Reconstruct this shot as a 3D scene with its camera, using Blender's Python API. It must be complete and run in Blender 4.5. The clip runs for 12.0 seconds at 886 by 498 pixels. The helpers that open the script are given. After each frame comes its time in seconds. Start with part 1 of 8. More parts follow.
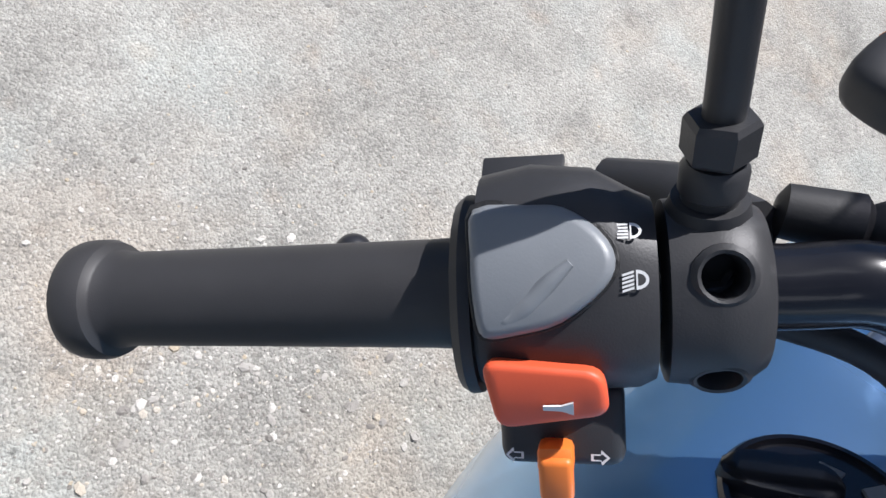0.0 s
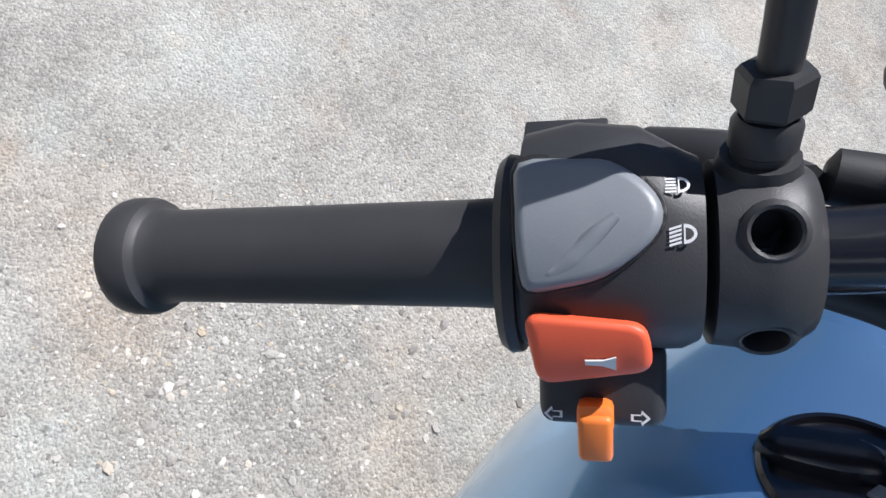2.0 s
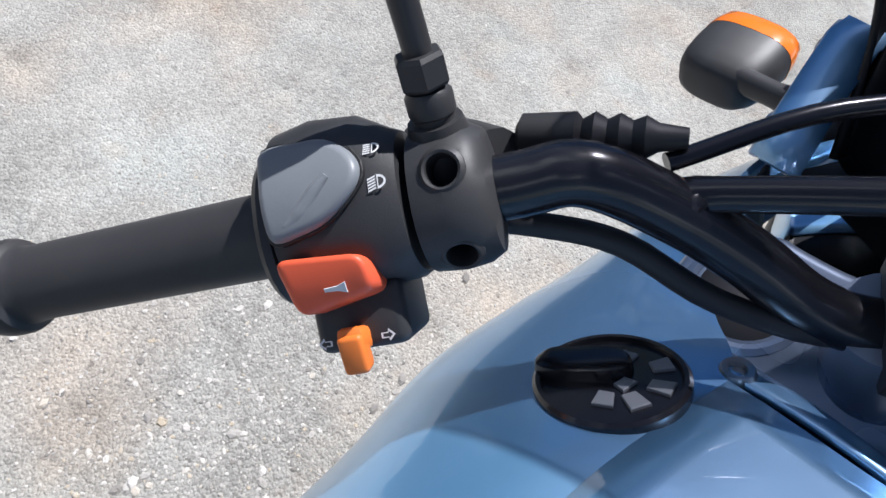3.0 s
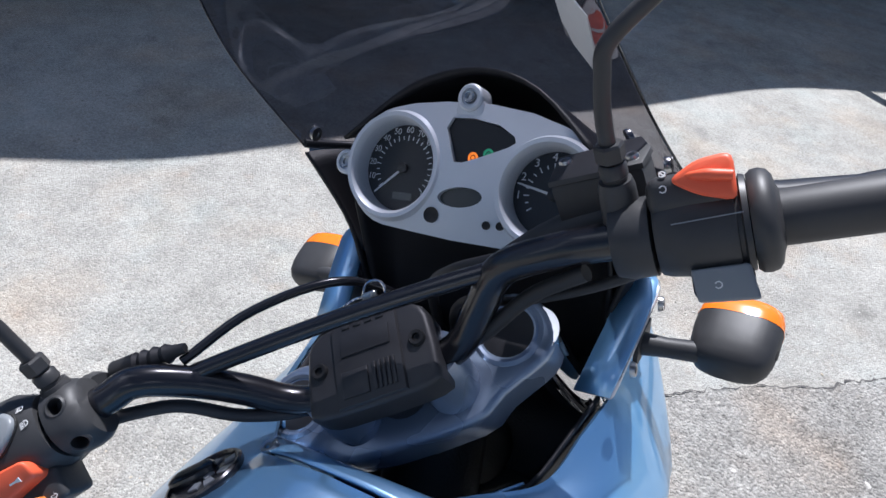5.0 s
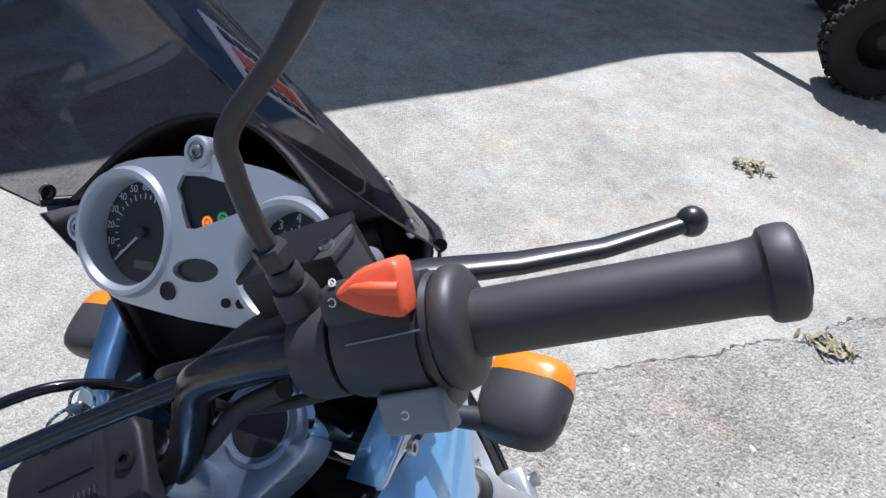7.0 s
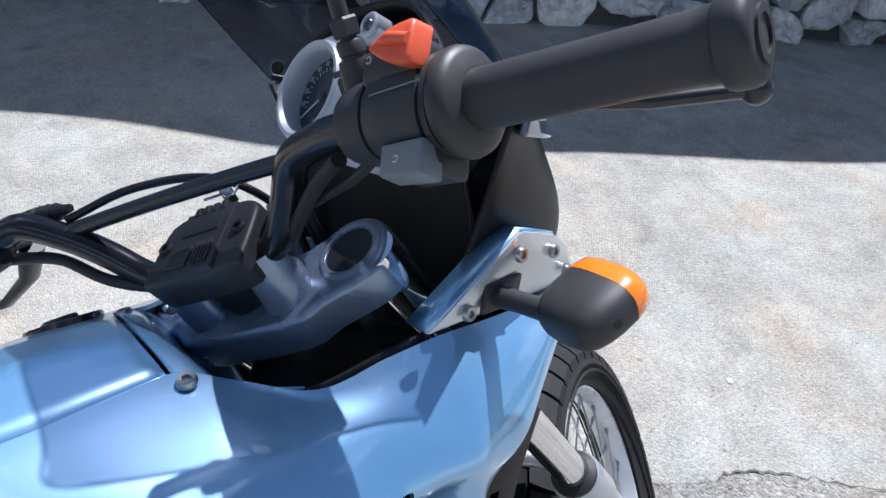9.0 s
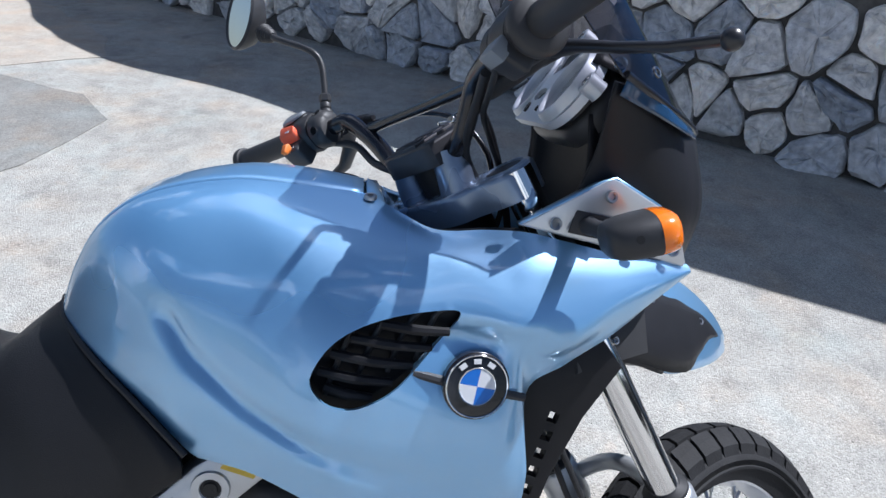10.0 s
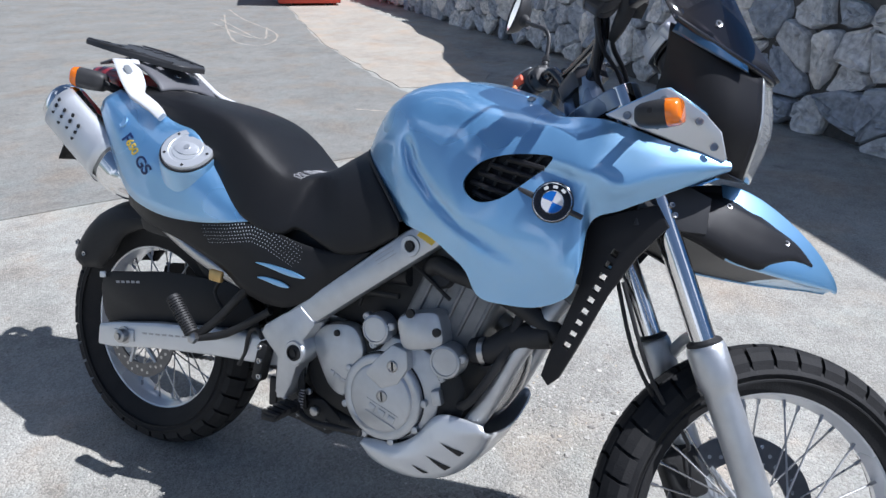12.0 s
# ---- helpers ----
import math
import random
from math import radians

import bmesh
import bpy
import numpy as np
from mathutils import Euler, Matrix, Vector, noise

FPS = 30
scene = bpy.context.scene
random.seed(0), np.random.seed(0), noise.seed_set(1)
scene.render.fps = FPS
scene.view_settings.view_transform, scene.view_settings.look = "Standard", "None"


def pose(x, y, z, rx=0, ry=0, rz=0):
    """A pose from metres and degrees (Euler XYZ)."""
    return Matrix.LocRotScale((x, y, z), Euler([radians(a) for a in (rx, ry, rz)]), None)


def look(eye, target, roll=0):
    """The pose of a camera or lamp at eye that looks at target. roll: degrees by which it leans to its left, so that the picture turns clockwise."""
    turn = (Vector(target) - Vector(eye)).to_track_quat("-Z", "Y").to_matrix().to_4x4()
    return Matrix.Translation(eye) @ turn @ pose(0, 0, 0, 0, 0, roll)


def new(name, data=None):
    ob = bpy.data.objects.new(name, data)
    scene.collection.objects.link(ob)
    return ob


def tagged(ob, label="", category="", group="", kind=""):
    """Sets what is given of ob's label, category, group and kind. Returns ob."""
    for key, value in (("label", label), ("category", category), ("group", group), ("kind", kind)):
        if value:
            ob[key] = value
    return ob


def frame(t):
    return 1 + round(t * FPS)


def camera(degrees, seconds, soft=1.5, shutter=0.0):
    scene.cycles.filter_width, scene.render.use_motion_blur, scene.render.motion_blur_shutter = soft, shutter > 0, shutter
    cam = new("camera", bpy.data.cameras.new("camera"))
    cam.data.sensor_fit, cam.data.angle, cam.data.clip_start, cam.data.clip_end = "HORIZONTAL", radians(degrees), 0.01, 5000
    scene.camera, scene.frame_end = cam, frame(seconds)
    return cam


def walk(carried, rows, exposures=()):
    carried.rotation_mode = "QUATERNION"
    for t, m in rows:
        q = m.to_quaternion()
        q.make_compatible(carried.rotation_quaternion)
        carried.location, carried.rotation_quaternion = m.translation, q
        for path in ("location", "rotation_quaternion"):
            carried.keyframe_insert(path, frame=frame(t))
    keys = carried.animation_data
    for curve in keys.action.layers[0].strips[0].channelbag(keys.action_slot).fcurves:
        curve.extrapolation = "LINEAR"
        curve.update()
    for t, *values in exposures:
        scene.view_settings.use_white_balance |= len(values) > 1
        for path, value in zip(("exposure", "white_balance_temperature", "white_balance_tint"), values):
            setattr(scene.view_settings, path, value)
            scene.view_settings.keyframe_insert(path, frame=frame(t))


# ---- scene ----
import mathutils.bvhtree

cam = camera(68.59, 12.0, soft=1.5)
# seconds, place and turn of the camera
PATH = [
    (0.0, -0.4885, 0.7447, 1.1235, 22.03, -15.83, 58.59),
    (0.5, -0.4973, 0.7380, 1.1178, 21.87, -15.18, 59.54),
    (1.0, -0.4919, 0.7386, 1.1132, 21.23, -14.92, 59.79),
    (1.5, -0.4847, 0.7363, 1.1153, 21.16, -14.82, 60.51),
    (2.0, -0.4809, 0.7356, 1.1180, 21.46, -14.44, 60.65),
    (2.5, -0.4585, 0.7387, 1.1271, 23.95, -13.21, 59.65),
    (3.0, -0.4024, 0.7560, 1.1640, 29.97, -12.36, 51.99),
    (3.2, -0.3683, 0.7466, 1.1900, 35.64, -11.62, 49.34),
    (4.8, -0.1807, 0.7210, 1.3871, 49.30, -6.00, 31.83),
    (5.0, -0.1647, 0.7375, 1.3947, 49.41, -7.06, 29.51),
    (5.5, -0.1182, 0.8060, 1.4127, 48.76, -7.35, 24.62),
    (6.0, -0.0877, 0.8630, 1.4214, 47.90, -6.91, 21.35),
    (6.5, -0.0918, 0.8846, 1.4198, 47.86, -7.50, 21.50),
    (8.3, -0.0585, 0.8494, 1.3974, 49.53, -7.72, 22.24),
    (8.5, -0.0313, 0.8388, 1.3830, 50.03, -7.11, 26.30),
    (9.0, 0.0827, 0.8618, 1.3460, 51.25, -4.04, 48.54),
    (9.5, 0.2368, 0.8890, 1.3250, 57.43, -1.00, 68.50),
    (10.0, 0.4230, 0.9491, 1.2963, 60.59, -3.63, 85.49),
    (10.5, 0.5465, 1.0621, 1.2860, 62.91, -3.35, 99.74),
    (11.0, 0.6750, 1.1797, 1.2782, 65.37, -1.46, 110.32),
    (11.5, 0.8216, 1.2703, 1.2570, 66.34, -2.27, 114.68),
    (12.0, 0.8990, 1.3349, 1.2554, 64.32, -0.75, 117.21),
]
walk(cam, [(r[0], pose(*r[1:])) for r in PATH], exposures=[(0.0, 0.40, 6080, 13), (0.5, 0.22, 6060, 13), (1.0, 0.34, 6040, 13), (1.5, 0.40, 6020, 13), (3.0, 0.40, 5940, 13), (5.0, 0.55, 5820, 13), (5.5, 0.60, 5820, 13), (6.5, 0.60, 5820, 13), (8.5, 0.60, 5820, 13), (9.5, 0.56, 5680, 12), (10.5, 0.42, 5700, 12), (12.0, 0.38, 5740, 12)])

# ---- light ----
TO_SUN = Vector((-0.25, 0.62, 1.0)).normalized()
world = bpy.data.worlds.new("sky")
scene.world = world
world.use_nodes = True
wn = world.node_tree
sky = wn.nodes.new("ShaderNodeTexSky")
sky.sky_type = "NISHITA"
sky.sun_disc = False
sky.sun_elevation = math.asin(TO_SUN.z)
sky.sun_rotation = math.atan2(TO_SUN.x, TO_SUN.y)
sky.altitude = 300
# thin fair-weather clouds
wco = wn.nodes.new("ShaderNodeTexCoord")
wno = wn.nodes.new("ShaderNodeTexNoise")
wno.inputs["Scale"].default_value, wno.inputs["Detail"].default_value, wno.inputs["Distortion"].default_value = 3.2, 8, 0.5
wn.links.new(wco.outputs["Generated"], wno.inputs["Vector"])
wmr = wn.nodes.new("ShaderNodeMapRange")
wmr.inputs["From Min"].default_value, wmr.inputs["From Max"].default_value, wmr.inputs["To Max"].default_value = 0.56, 0.67, 0.85
wn.links.new(wno.outputs[0], wmr.inputs[0])
wmx = wn.nodes.new("ShaderNodeMix")
wmx.data_type = "RGBA"
wn.links.new(wmr.outputs[0], wmx.inputs[0])
wn.links.new(sky.outputs[0], wmx.inputs[6])
wmx.inputs[7].default_value = (21.0, 21.3, 22.0, 1)
wn.links.new(wmx.outputs[2], wn.nodes["Background"].inputs[0])
wn.nodes["Background"].inputs[1].default_value = 0.05
sun = new("sun", bpy.data.lights.new("sun", "SUN"))
sun.data.energy, sun.data.angle, sun.data.color = 5.0, radians(0.53), (1.0, 0.96, 0.91)
sun.matrix_world = look(TO_SUN * 20, (0, 0, 0))


# ---- materials ----
def mat(name, color, rough=0.5, metal=0.0, var=0.12, scale=60.0, bump=0.0, bump_scale=400.0, coat=0.0, ior=1.5, spec=0.5, flake=0.0, dirt=None, coat_ior=1.5):
    """A surface with colour variation at two scales, optional fine relief, clear coat and dust."""
    m = bpy.data.materials.new(name)
    m.use_nodes = True
    t = m.node_tree
    b = t.nodes["Principled BSDF"]
    co = t.nodes.new("ShaderNodeTexCoord")
    n1 = t.nodes.new("ShaderNodeTexNoise")
    n1.inputs["Scale"].default_value, n1.inputs["Detail"].default_value = scale, 6
    n2 = t.nodes.new("ShaderNodeTexNoise")
    n2.inputs["Scale"].default_value, n2.inputs["Detail"].default_value = scale * 0.12, 4
    for n in (n1, n2):
        t.links.new(co.outputs["Object"], n.inputs["Vector"])
    add = t.nodes.new("ShaderNodeMath")
    add.operation = "ADD"
    t.links.new(n1.outputs[0], add.inputs[0])
    t.links.new(n2.outputs[0], add.inputs[1])
    r = t.nodes.new("ShaderNodeMapRange")
    r.inputs["From Min"].default_value, r.inputs["From Max"].default_value = 0.6, 1.4
    r.inputs["To Min"].default_value, r.inputs["To Max"].default_value = 1 - var, 1 + var
    t.links.new(add.outputs[0], r.inputs[0])
    mul = t.nodes.new("ShaderNodeVectorMath")
    mul.operation = "SCALE"
    mul.inputs[0].default_value = color
    t.links.new(r.outputs[0], mul.inputs["Scale"])
    src = mul.outputs[0]
    if dirt:
        mx = t.nodes.new("ShaderNodeMix")
        mx.data_type = "RGBA"
        d = t.nodes.new("ShaderNodeMapRange")
        d.inputs["From Min"].default_value, d.inputs["From Max"].default_value = 0.5, 0.75
        d.inputs["To Max"].default_value = dirt[3]
        t.links.new(n2.outputs[0], d.inputs[0])
        t.links.new(d.outputs[0], mx.inputs[0])
        t.links.new(src, mx.inputs[6])
        mx.inputs[7].default_value = (*dirt[:3], 1)
        src = mx.outputs[2]
    t.links.new(src, b.inputs["Base Color"])
    rr = t.nodes.new("ShaderNodeMapRange")
    rr.inputs["From Min"].default_value, rr.inputs["From Max"].default_value = 0.3, 0.7
    rr.inputs["To Min"].default_value, rr.inputs["To Max"].default_value = max(rough - 0.07, 0.02), min(rough + 0.08, 1)
    t.links.new(n2.outputs[0], rr.inputs[0])
    t.links.new(rr.outputs[0], b.inputs["Roughness"])
    b.inputs["Metallic"].default_value, b.inputs["IOR"].default_value = metal, ior
    b.inputs["Specular IOR Level"].default_value = spec
    b.inputs["Coat Weight"].default_value, b.inputs["Coat Roughness"].default_value = coat, 0.03
    b.inputs["Coat IOR"].default_value = coat_ior
    if bump:
        nb = t.nodes.new("ShaderNodeTexNoise")
        nb.inputs["Scale"].default_value, nb.inputs["Detail"].default_value = bump_scale, 4
        t.links.new(co.outputs["Object"], nb.inputs["Vector"])
        bp = t.nodes.new("ShaderNodeBump")
        bp.inputs["Strength"].default_value, bp.inputs["Distance"].default_value = bump, 0.002
        t.links.new(nb.outputs[0], bp.inputs["Height"])
        t.links.new(bp.outputs[0], b.inputs["Normal"])
    if flake:
        v = t.nodes.new("ShaderNodeTexVoronoi")
        v.inputs["Scale"].default_value = 2500
        t.links.new(co.outputs["Object"], v.inputs["Vector"])
        bp = t.nodes.new("ShaderNodeBump")
        bp.inputs["Strength"].default_value, bp.inputs["Distance"].default_value = flake, 0.0004
        t.links.new(v.outputs["Color"], bp.inputs["Height"])
        t.links.new(bp.outputs[0], b.inputs["Normal"])
    return m


def pearl(m, weight, rough):
    """Lays the broad pale sparkle of tinted aluminium flakes over a paint."""
    t = m.node_tree
    out = t.nodes["Material Output"]
    gl = t.nodes.new("ShaderNodeBsdfGlossy")
    gl.inputs["Color"].default_value, gl.inputs["Roughness"].default_value = (0.68, 0.86, 1.0, 1), rough
    mx = t.nodes.new("ShaderNodeMixShader")
    mx.inputs[0].default_value = weight
    t.links.new(t.nodes["Principled BSDF"].outputs[0], mx.inputs[1])
    t.links.new(gl.outputs[0], mx.inputs[2])
    t.links.new(mx.outputs[0], out.inputs[0])


def glow(name, color, strength):
    m = bpy.data.materials.new(name)
    m.use_nodes = True
    b = m.node_tree.nodes["Principled BSDF"]
    b.inputs["Base Color"].default_value = (*color, 1)
    b.inputs["Emission Color"].default_value = (*color, 1)
    b.inputs["Emission Strength"].default_value = strength
    return m


def tinted_glass(name, tint, gloss_rough=0.03, gloss=0.06):
    """Thin clear sheet: what is behind it, dimmed by the tint, plus a Fresnel gloss."""
    m = bpy.data.materials.new(name)
    m.use_nodes = True
    t = m.node_tree
    t.nodes.remove(t.nodes["Principled BSDF"])
    tr = t.nodes.new("ShaderNodeBsdfTransparent")
    tr.inputs[0].default_value = (*tint, 1)
    gl = t.nodes.new("ShaderNodeBsdfGlossy")
    gl.inputs["Roughness"].default_value = gloss_rough
    lw = t.nodes.new("ShaderNodeLayerWeight")
    lw.inputs[0].default_value = 0.5
    pw = t.nodes.new("ShaderNodeMath")
    pw.operation, pw.inputs[1].default_value = "POWER", 4.0
    fr = t.nodes.new("ShaderNodeMath")
    fr.operation, fr.inputs[1].default_value, fr.inputs[2].default_value = "MULTIPLY_ADD", 0.65, gloss
    t.links.new(lw.outputs["Facing"], pw.inputs[0])
    t.links.new(pw.outputs[0], fr.inputs[0])
    mx = t.nodes.new("ShaderNodeMixShader")
    t.links.new(fr.outputs[0], mx.inputs[0])
    t.links.new(tr.outputs[0], mx.inputs[1])
    t.links.new(gl.outputs[0], mx.inputs[2])
    t.links.new(mx.outputs[0], t.nodes["Material Output"].inputs[0])
    return m


def paving(name, dark, light, coarse, crack=0.0, tint=(1.0, 0.97, 0.875), rough_relief=1.0, chips=1.0):
    """Weathered paving: aggregate grains, patches of wear, warm stains, pits and hair cracks."""
    m = bpy.data.materials.new(name)
    m.use_nodes = True
    t = m.node_tree
    b = t.nodes["Principled BSDF"]
    co = t.nodes.new("ShaderNodeTexCoord")

    def mathn(op, x, y):
        n = t.nodes.new("ShaderNodeMath")
        n.operation = op
        for i, v in enumerate((x, y)):
            if isinstance(v, (int, float)):
                n.inputs[i].default_value = v
            else:
                t.links.new(v, n.inputs[i])
        return n.outputs[0]

    def ranged(v, a, bb, c, d):
        n = t.nodes.new("ShaderNodeMapRange")
        for i, q in enumerate((a, bb, c, d)):
            n.inputs[i + 1].default_value = q
        t.links.new(v, n.inputs[0])
        return n.outputs[0]

    def noise(scale, detail, vector=None):
        n = t.nodes.new("ShaderNodeTexNoise")
        n.inputs["Scale"].default_value, n.inputs["Detail"].default_value = scale, detail
        t.links.new(vector or co.outputs["Object"], n.inputs["Vector"])
        return n

    def pushed(by, amount):
        n = t.nodes.new("ShaderNodeVectorMath")
        n.operation = "MULTIPLY_ADD"
        n.inputs[1].default_value = (amount, amount, amount)
        t.links.new(by.outputs["Color"], n.inputs[0])
        t.links.new(co.outputs["Object"], n.inputs[2])
        return n.outputs[0]

    def cells(scale, vector, feature="F1"):
        n = t.nodes.new("ShaderNodeTexVoronoi")
        n.feature = feature
        n.inputs["Scale"].default_value = scale
        t.links.new(vector, n.inputs["Vector"])
        return n

    def split(socket):
        n = t.nodes.new("ShaderNodeSeparateColor")
        t.links.new(socket, n.inputs[0])
        return n.outputs

    bent = pushed(noise(coarse * 0.9, 3), 0.9 / coarse)
    grain = cells(coarse, bent)
    small = cells(coarse * 2.2, bent)
    fine = noise(coarse * 1.3, 8)
    patch = noise(1.7, 7)
    mid = noise(9.0, 6)
    stain = noise(5.0, 5)
    v = mathn("ADD", mathn("MULTIPLY", split(grain.outputs["Color"])[0], 0.27), mathn("MULTIPLY", split(small.outputs["Color"])[1], 0.20))
    v = mathn("ADD", v, mathn("MULTIPLY", fine.outputs[0], 0.45))
    v = mathn("ADD", v, ranged(patch.outputs[0], 0.3, 0.7, -0.13, 0.13))
    v = mathn("ADD", v, ranged(mid.outputs[0], 0.35, 0.68, -0.08, 0.08))
    v = mathn("SUBTRACT", v, ranged(stain.outputs[0], 0.62, 0.75, 0.0, 0.22))
    # pale chips and dark pits of uneven shape, denser in patches
    chip = cells(coarse * 0.40, pushed(noise(coarse * 0.7, 4), 0.024))
    pick = split(chip.outputs["Color"])
    dens = ranged(mid.outputs[0], 0.42, 0.62, 0.1, 1.0)
    near = ranged(chip.outputs["Distance"], 0.30, 0.42, 1.0, 0.0)
    v = mathn("ADD", v, mathn("MULTIPLY", mathn("MULTIPLY", dens, near), ranged(pick[0], 0.86, 0.90, 0.0, 0.26 * chips)))
    v = mathn("SUBTRACT", v, mathn("MULTIPLY", mathn("MULTIPLY", dens, near), ranged(pick[1], 0.86, 0.93, 0.0, 0.40 * chips)))
    if crack:
        ck = cells(0.32, pushed(noise(3.0, 6), 0.6), "DISTANCE_TO_EDGE")
        v = mathn("SUBTRACT", v, ranged(ck.outputs["Distance"], 0.0, 0.010, crack, 0.0))
    ramp = t.nodes.new("ShaderNodeMix")
    ramp.data_type = "RGBA"
    t.links.new(ranged(v, 0.14, 0.84, 0.0, 1.0), ramp.inputs[0])
    ramp.inputs[6].default_value = (dark * tint[0], dark * tint[1], dark * tint[2], 1)
    ramp.inputs[7].default_value = (light * tint[0], light * tint[1], light * tint[2], 1)
    src = ramp.outputs[2]
    # warm and cool blotches of dust
    for field, lo, hi, shade in ((noise(2.6, 6), 0.50, 0.68, (1.08, 0.97, 0.88)), (noise(3.4, 5), 0.52, 0.70, (0.95, 1.01, 1.03)), (noise(11.0, 5), 0.60, 0.76, (1.04, 0.96, 0.90))):
        mx = t.nodes.new("ShaderNodeMix")
        mx.data_type, mx.blend_type = "RGBA", "MULTIPLY"
        t.links.new(ranged(field.outputs[0], lo, hi, 0.0, 0.85), mx.inputs[0])
        t.links.new(src, mx.inputs[6])
        mx.inputs[7].default_value = (*shade, 1)
        src = mx.outputs[2]
    t.links.new(src, b.inputs["Base Color"])
    b.inputs["Roughness"].default_value = 0.9
    b.inputs["Specular IOR Level"].default_value = 0.25
    h = mathn("ADD", mathn("MULTIPLY", grain.outputs["Distance"], -0.6), mathn("MULTIPLY", fine.outputs[0], 0.9))
    bp = t.nodes.new("ShaderNodeBump")
    bp.inputs["Strength"].default_value, bp.inputs["Distance"].default_value = 1.0 * rough_relief, 0.006
    t.links.new(h, bp.inputs["Height"])
    t.links.new(bp.outputs[0], b.inputs["Normal"])
    return m


def rock(name):
    """Grey quarry stone, its tone set per stone."""
    m = mat(name, (0.70, 0.71, 0.72), 0.85, var=0.5, scale=22, bump=1.0, bump_scale=28, dirt=(0.36, 0.30, 0.22, 0.55))
    t = m.node_tree
    b = t.nodes["Principled BSDF"]
    link = b.inputs["Base Color"].links[0].from_socket
    oi = t.nodes.new("ShaderNodeObjectInfo")
    cr = t.nodes.new("ShaderNodeValToRGB")
    cr.color_ramp.elements[0].color = (0.52, 0.57, 0.65, 1)
    cr.color_ramp.elements[1].color = (1.38, 1.30, 1.20, 1)
    t.links.new(oi.outputs["Random"], cr.inputs[0])
    mx = t.nodes.new("ShaderNodeMix")
    mx.data_type, mx.blend_type = "RGBA", "MULTIPLY"
    mx.inputs[0].default_value = 1.0
    t.links.new(link, mx.inputs[6])
    t.links.new(cr.outputs[0], mx.inputs[7])
    t.links.new(mx.outputs[2], b.inputs["Base Color"])
    for n in t.nodes:
        if n.type == "BUMP":
            n.inputs["Distance"].default_value = 0.02
    return m


BLUE = mat("blue_metallic_paint", (0.14, 0.42, 0.77), 0.27, metal=0.58, var=0.04, scale=8, coat=1.0, flake=0.10, spec=0.6, coat_ior=2.0)
pearl(BLUE, 0.24, 0.46)
SILVER = mat("silver_paint", (0.70, 0.72, 0.74), 0.38, metal=0.6, var=0.06, scale=20, coat=0.3)
ALU = mat("cast_aluminium", (0.58, 0.60, 0.62), 0.36, metal=0.75, var=0.1, scale=40, bump=0.25, bump_scale=700, dirt=(0.28, 0.26, 0.23, 0.35))
PANEL_SILVER = mat("silver_plastic", (0.66, 0.69, 0.73), 0.42, metal=0.35, var=0.04, scale=30)
# darker aluminium for the cylinder, with random near-black blotches
RAW_ALU = mat("dark_aluminium", (0.26, 0.265, 0.27), 0.5, metal=0.6, var=0.25, scale=40, bump=0.3, bump_scale=500, dirt=(0.05, 0.05, 0.05, 0.5))
CHROME = mat("chrome", (0.80, 0.80, 0.80), 0.06, metal=1.0, var=0.03, scale=20)
STEEL = mat("bare_steel", (0.45, 0.45, 0.45), 0.28, metal=1.0, var=0.12, scale=60)
BLACK = mat("black_plastic", (0.036, 0.036, 0.038), 0.46, spec=0.42, var=0.2, scale=50, bump=0.06, bump_scale=1600, dirt=(0.07, 0.068, 0.06, 0.15))
BLACK_GLOSS = mat("black_enamel", (0.012, 0.012, 0.015), 0.24, var=0.1, scale=30, coat=0.25)
BLACK_SEMI = mat("black_fairing_plastic", (0.016, 0.016, 0.018), 0.40, spec=0.26, var=0.15, scale=12, bump=0.15, bump_scale=1500)
RUBBER = mat("black_rubber", (0.020, 0.020, 0.021), 0.58, var=0.2, scale=40, bump=0.05, bump_scale=1200)
GRIP = mat("grip_rubber", (0.036, 0.035, 0.036), 0.50, var=0.15, scale=60, bump=0.06, bump_scale=1800)
TYRE = mat("tyre_rubber", (0.017, 0.017, 0.018), 0.72, var=0.3, scale=25, bump=0.4, bump_scale=300, spec=0.3, dirt=(0.06, 0.057, 0.05, 0.20))
SEAT = mat("seat_vinyl", (0.011, 0.011, 0.012), 0.46, spec=0.34, var=0.12, scale=16, bump=0.35, bump_scale=900, dirt=(0.035, 0.034, 0.032, 0.10))
DARK = mat("engine_black", (0.013, 0.013, 0.013), 0.6, var=0.3, scale=30, bump=0.3, bump_scale=400)
RED = mat("red_switch_plastic", (0.78, 0.115, 0.045), 0.45, var=0.06, scale=40, bump=0.03, bump_scale=1500)
ORANGE = mat("orange_switch_plastic", (0.80, 0.20, 0.03), 0.42, var=0.06, scale=40)
GREY = mat("grey_switch_plastic", (0.21, 0.225, 0.24), 0.42, var=0.08, scale=40, bump=0.04, bump_scale=1500)
AMBER = mat("amber_lens", (0.92, 0.21, 0.004), 0.16, var=0.1, scale=90, coat=0.8)
DIAL = mat("dial_face", (0.012, 0.012, 0.013), 0.4, var=0.1, scale=60)
LCD = mat("display_glass", (0.05, 0.055, 0.05), 0.2, var=0.1, scale=60)
WHITE = mat("white_marking", (0.75, 0.75, 0.74), 0.5, var=0.05, scale=60)
WHITE_PAINT = mat("white_paint", (0.74, 0.74, 0.75), 0.35, var=0.05, scale=15, coat=0.4)
ENAMEL_BLUE = mat("enamel_blue", (0.02, 0.16, 0.60), 0.2, var=0.03, coat=0.8)
YELLOW = mat("yellow_sticker", (0.75, 0.52, 0.05), 0.4, var=0.06)
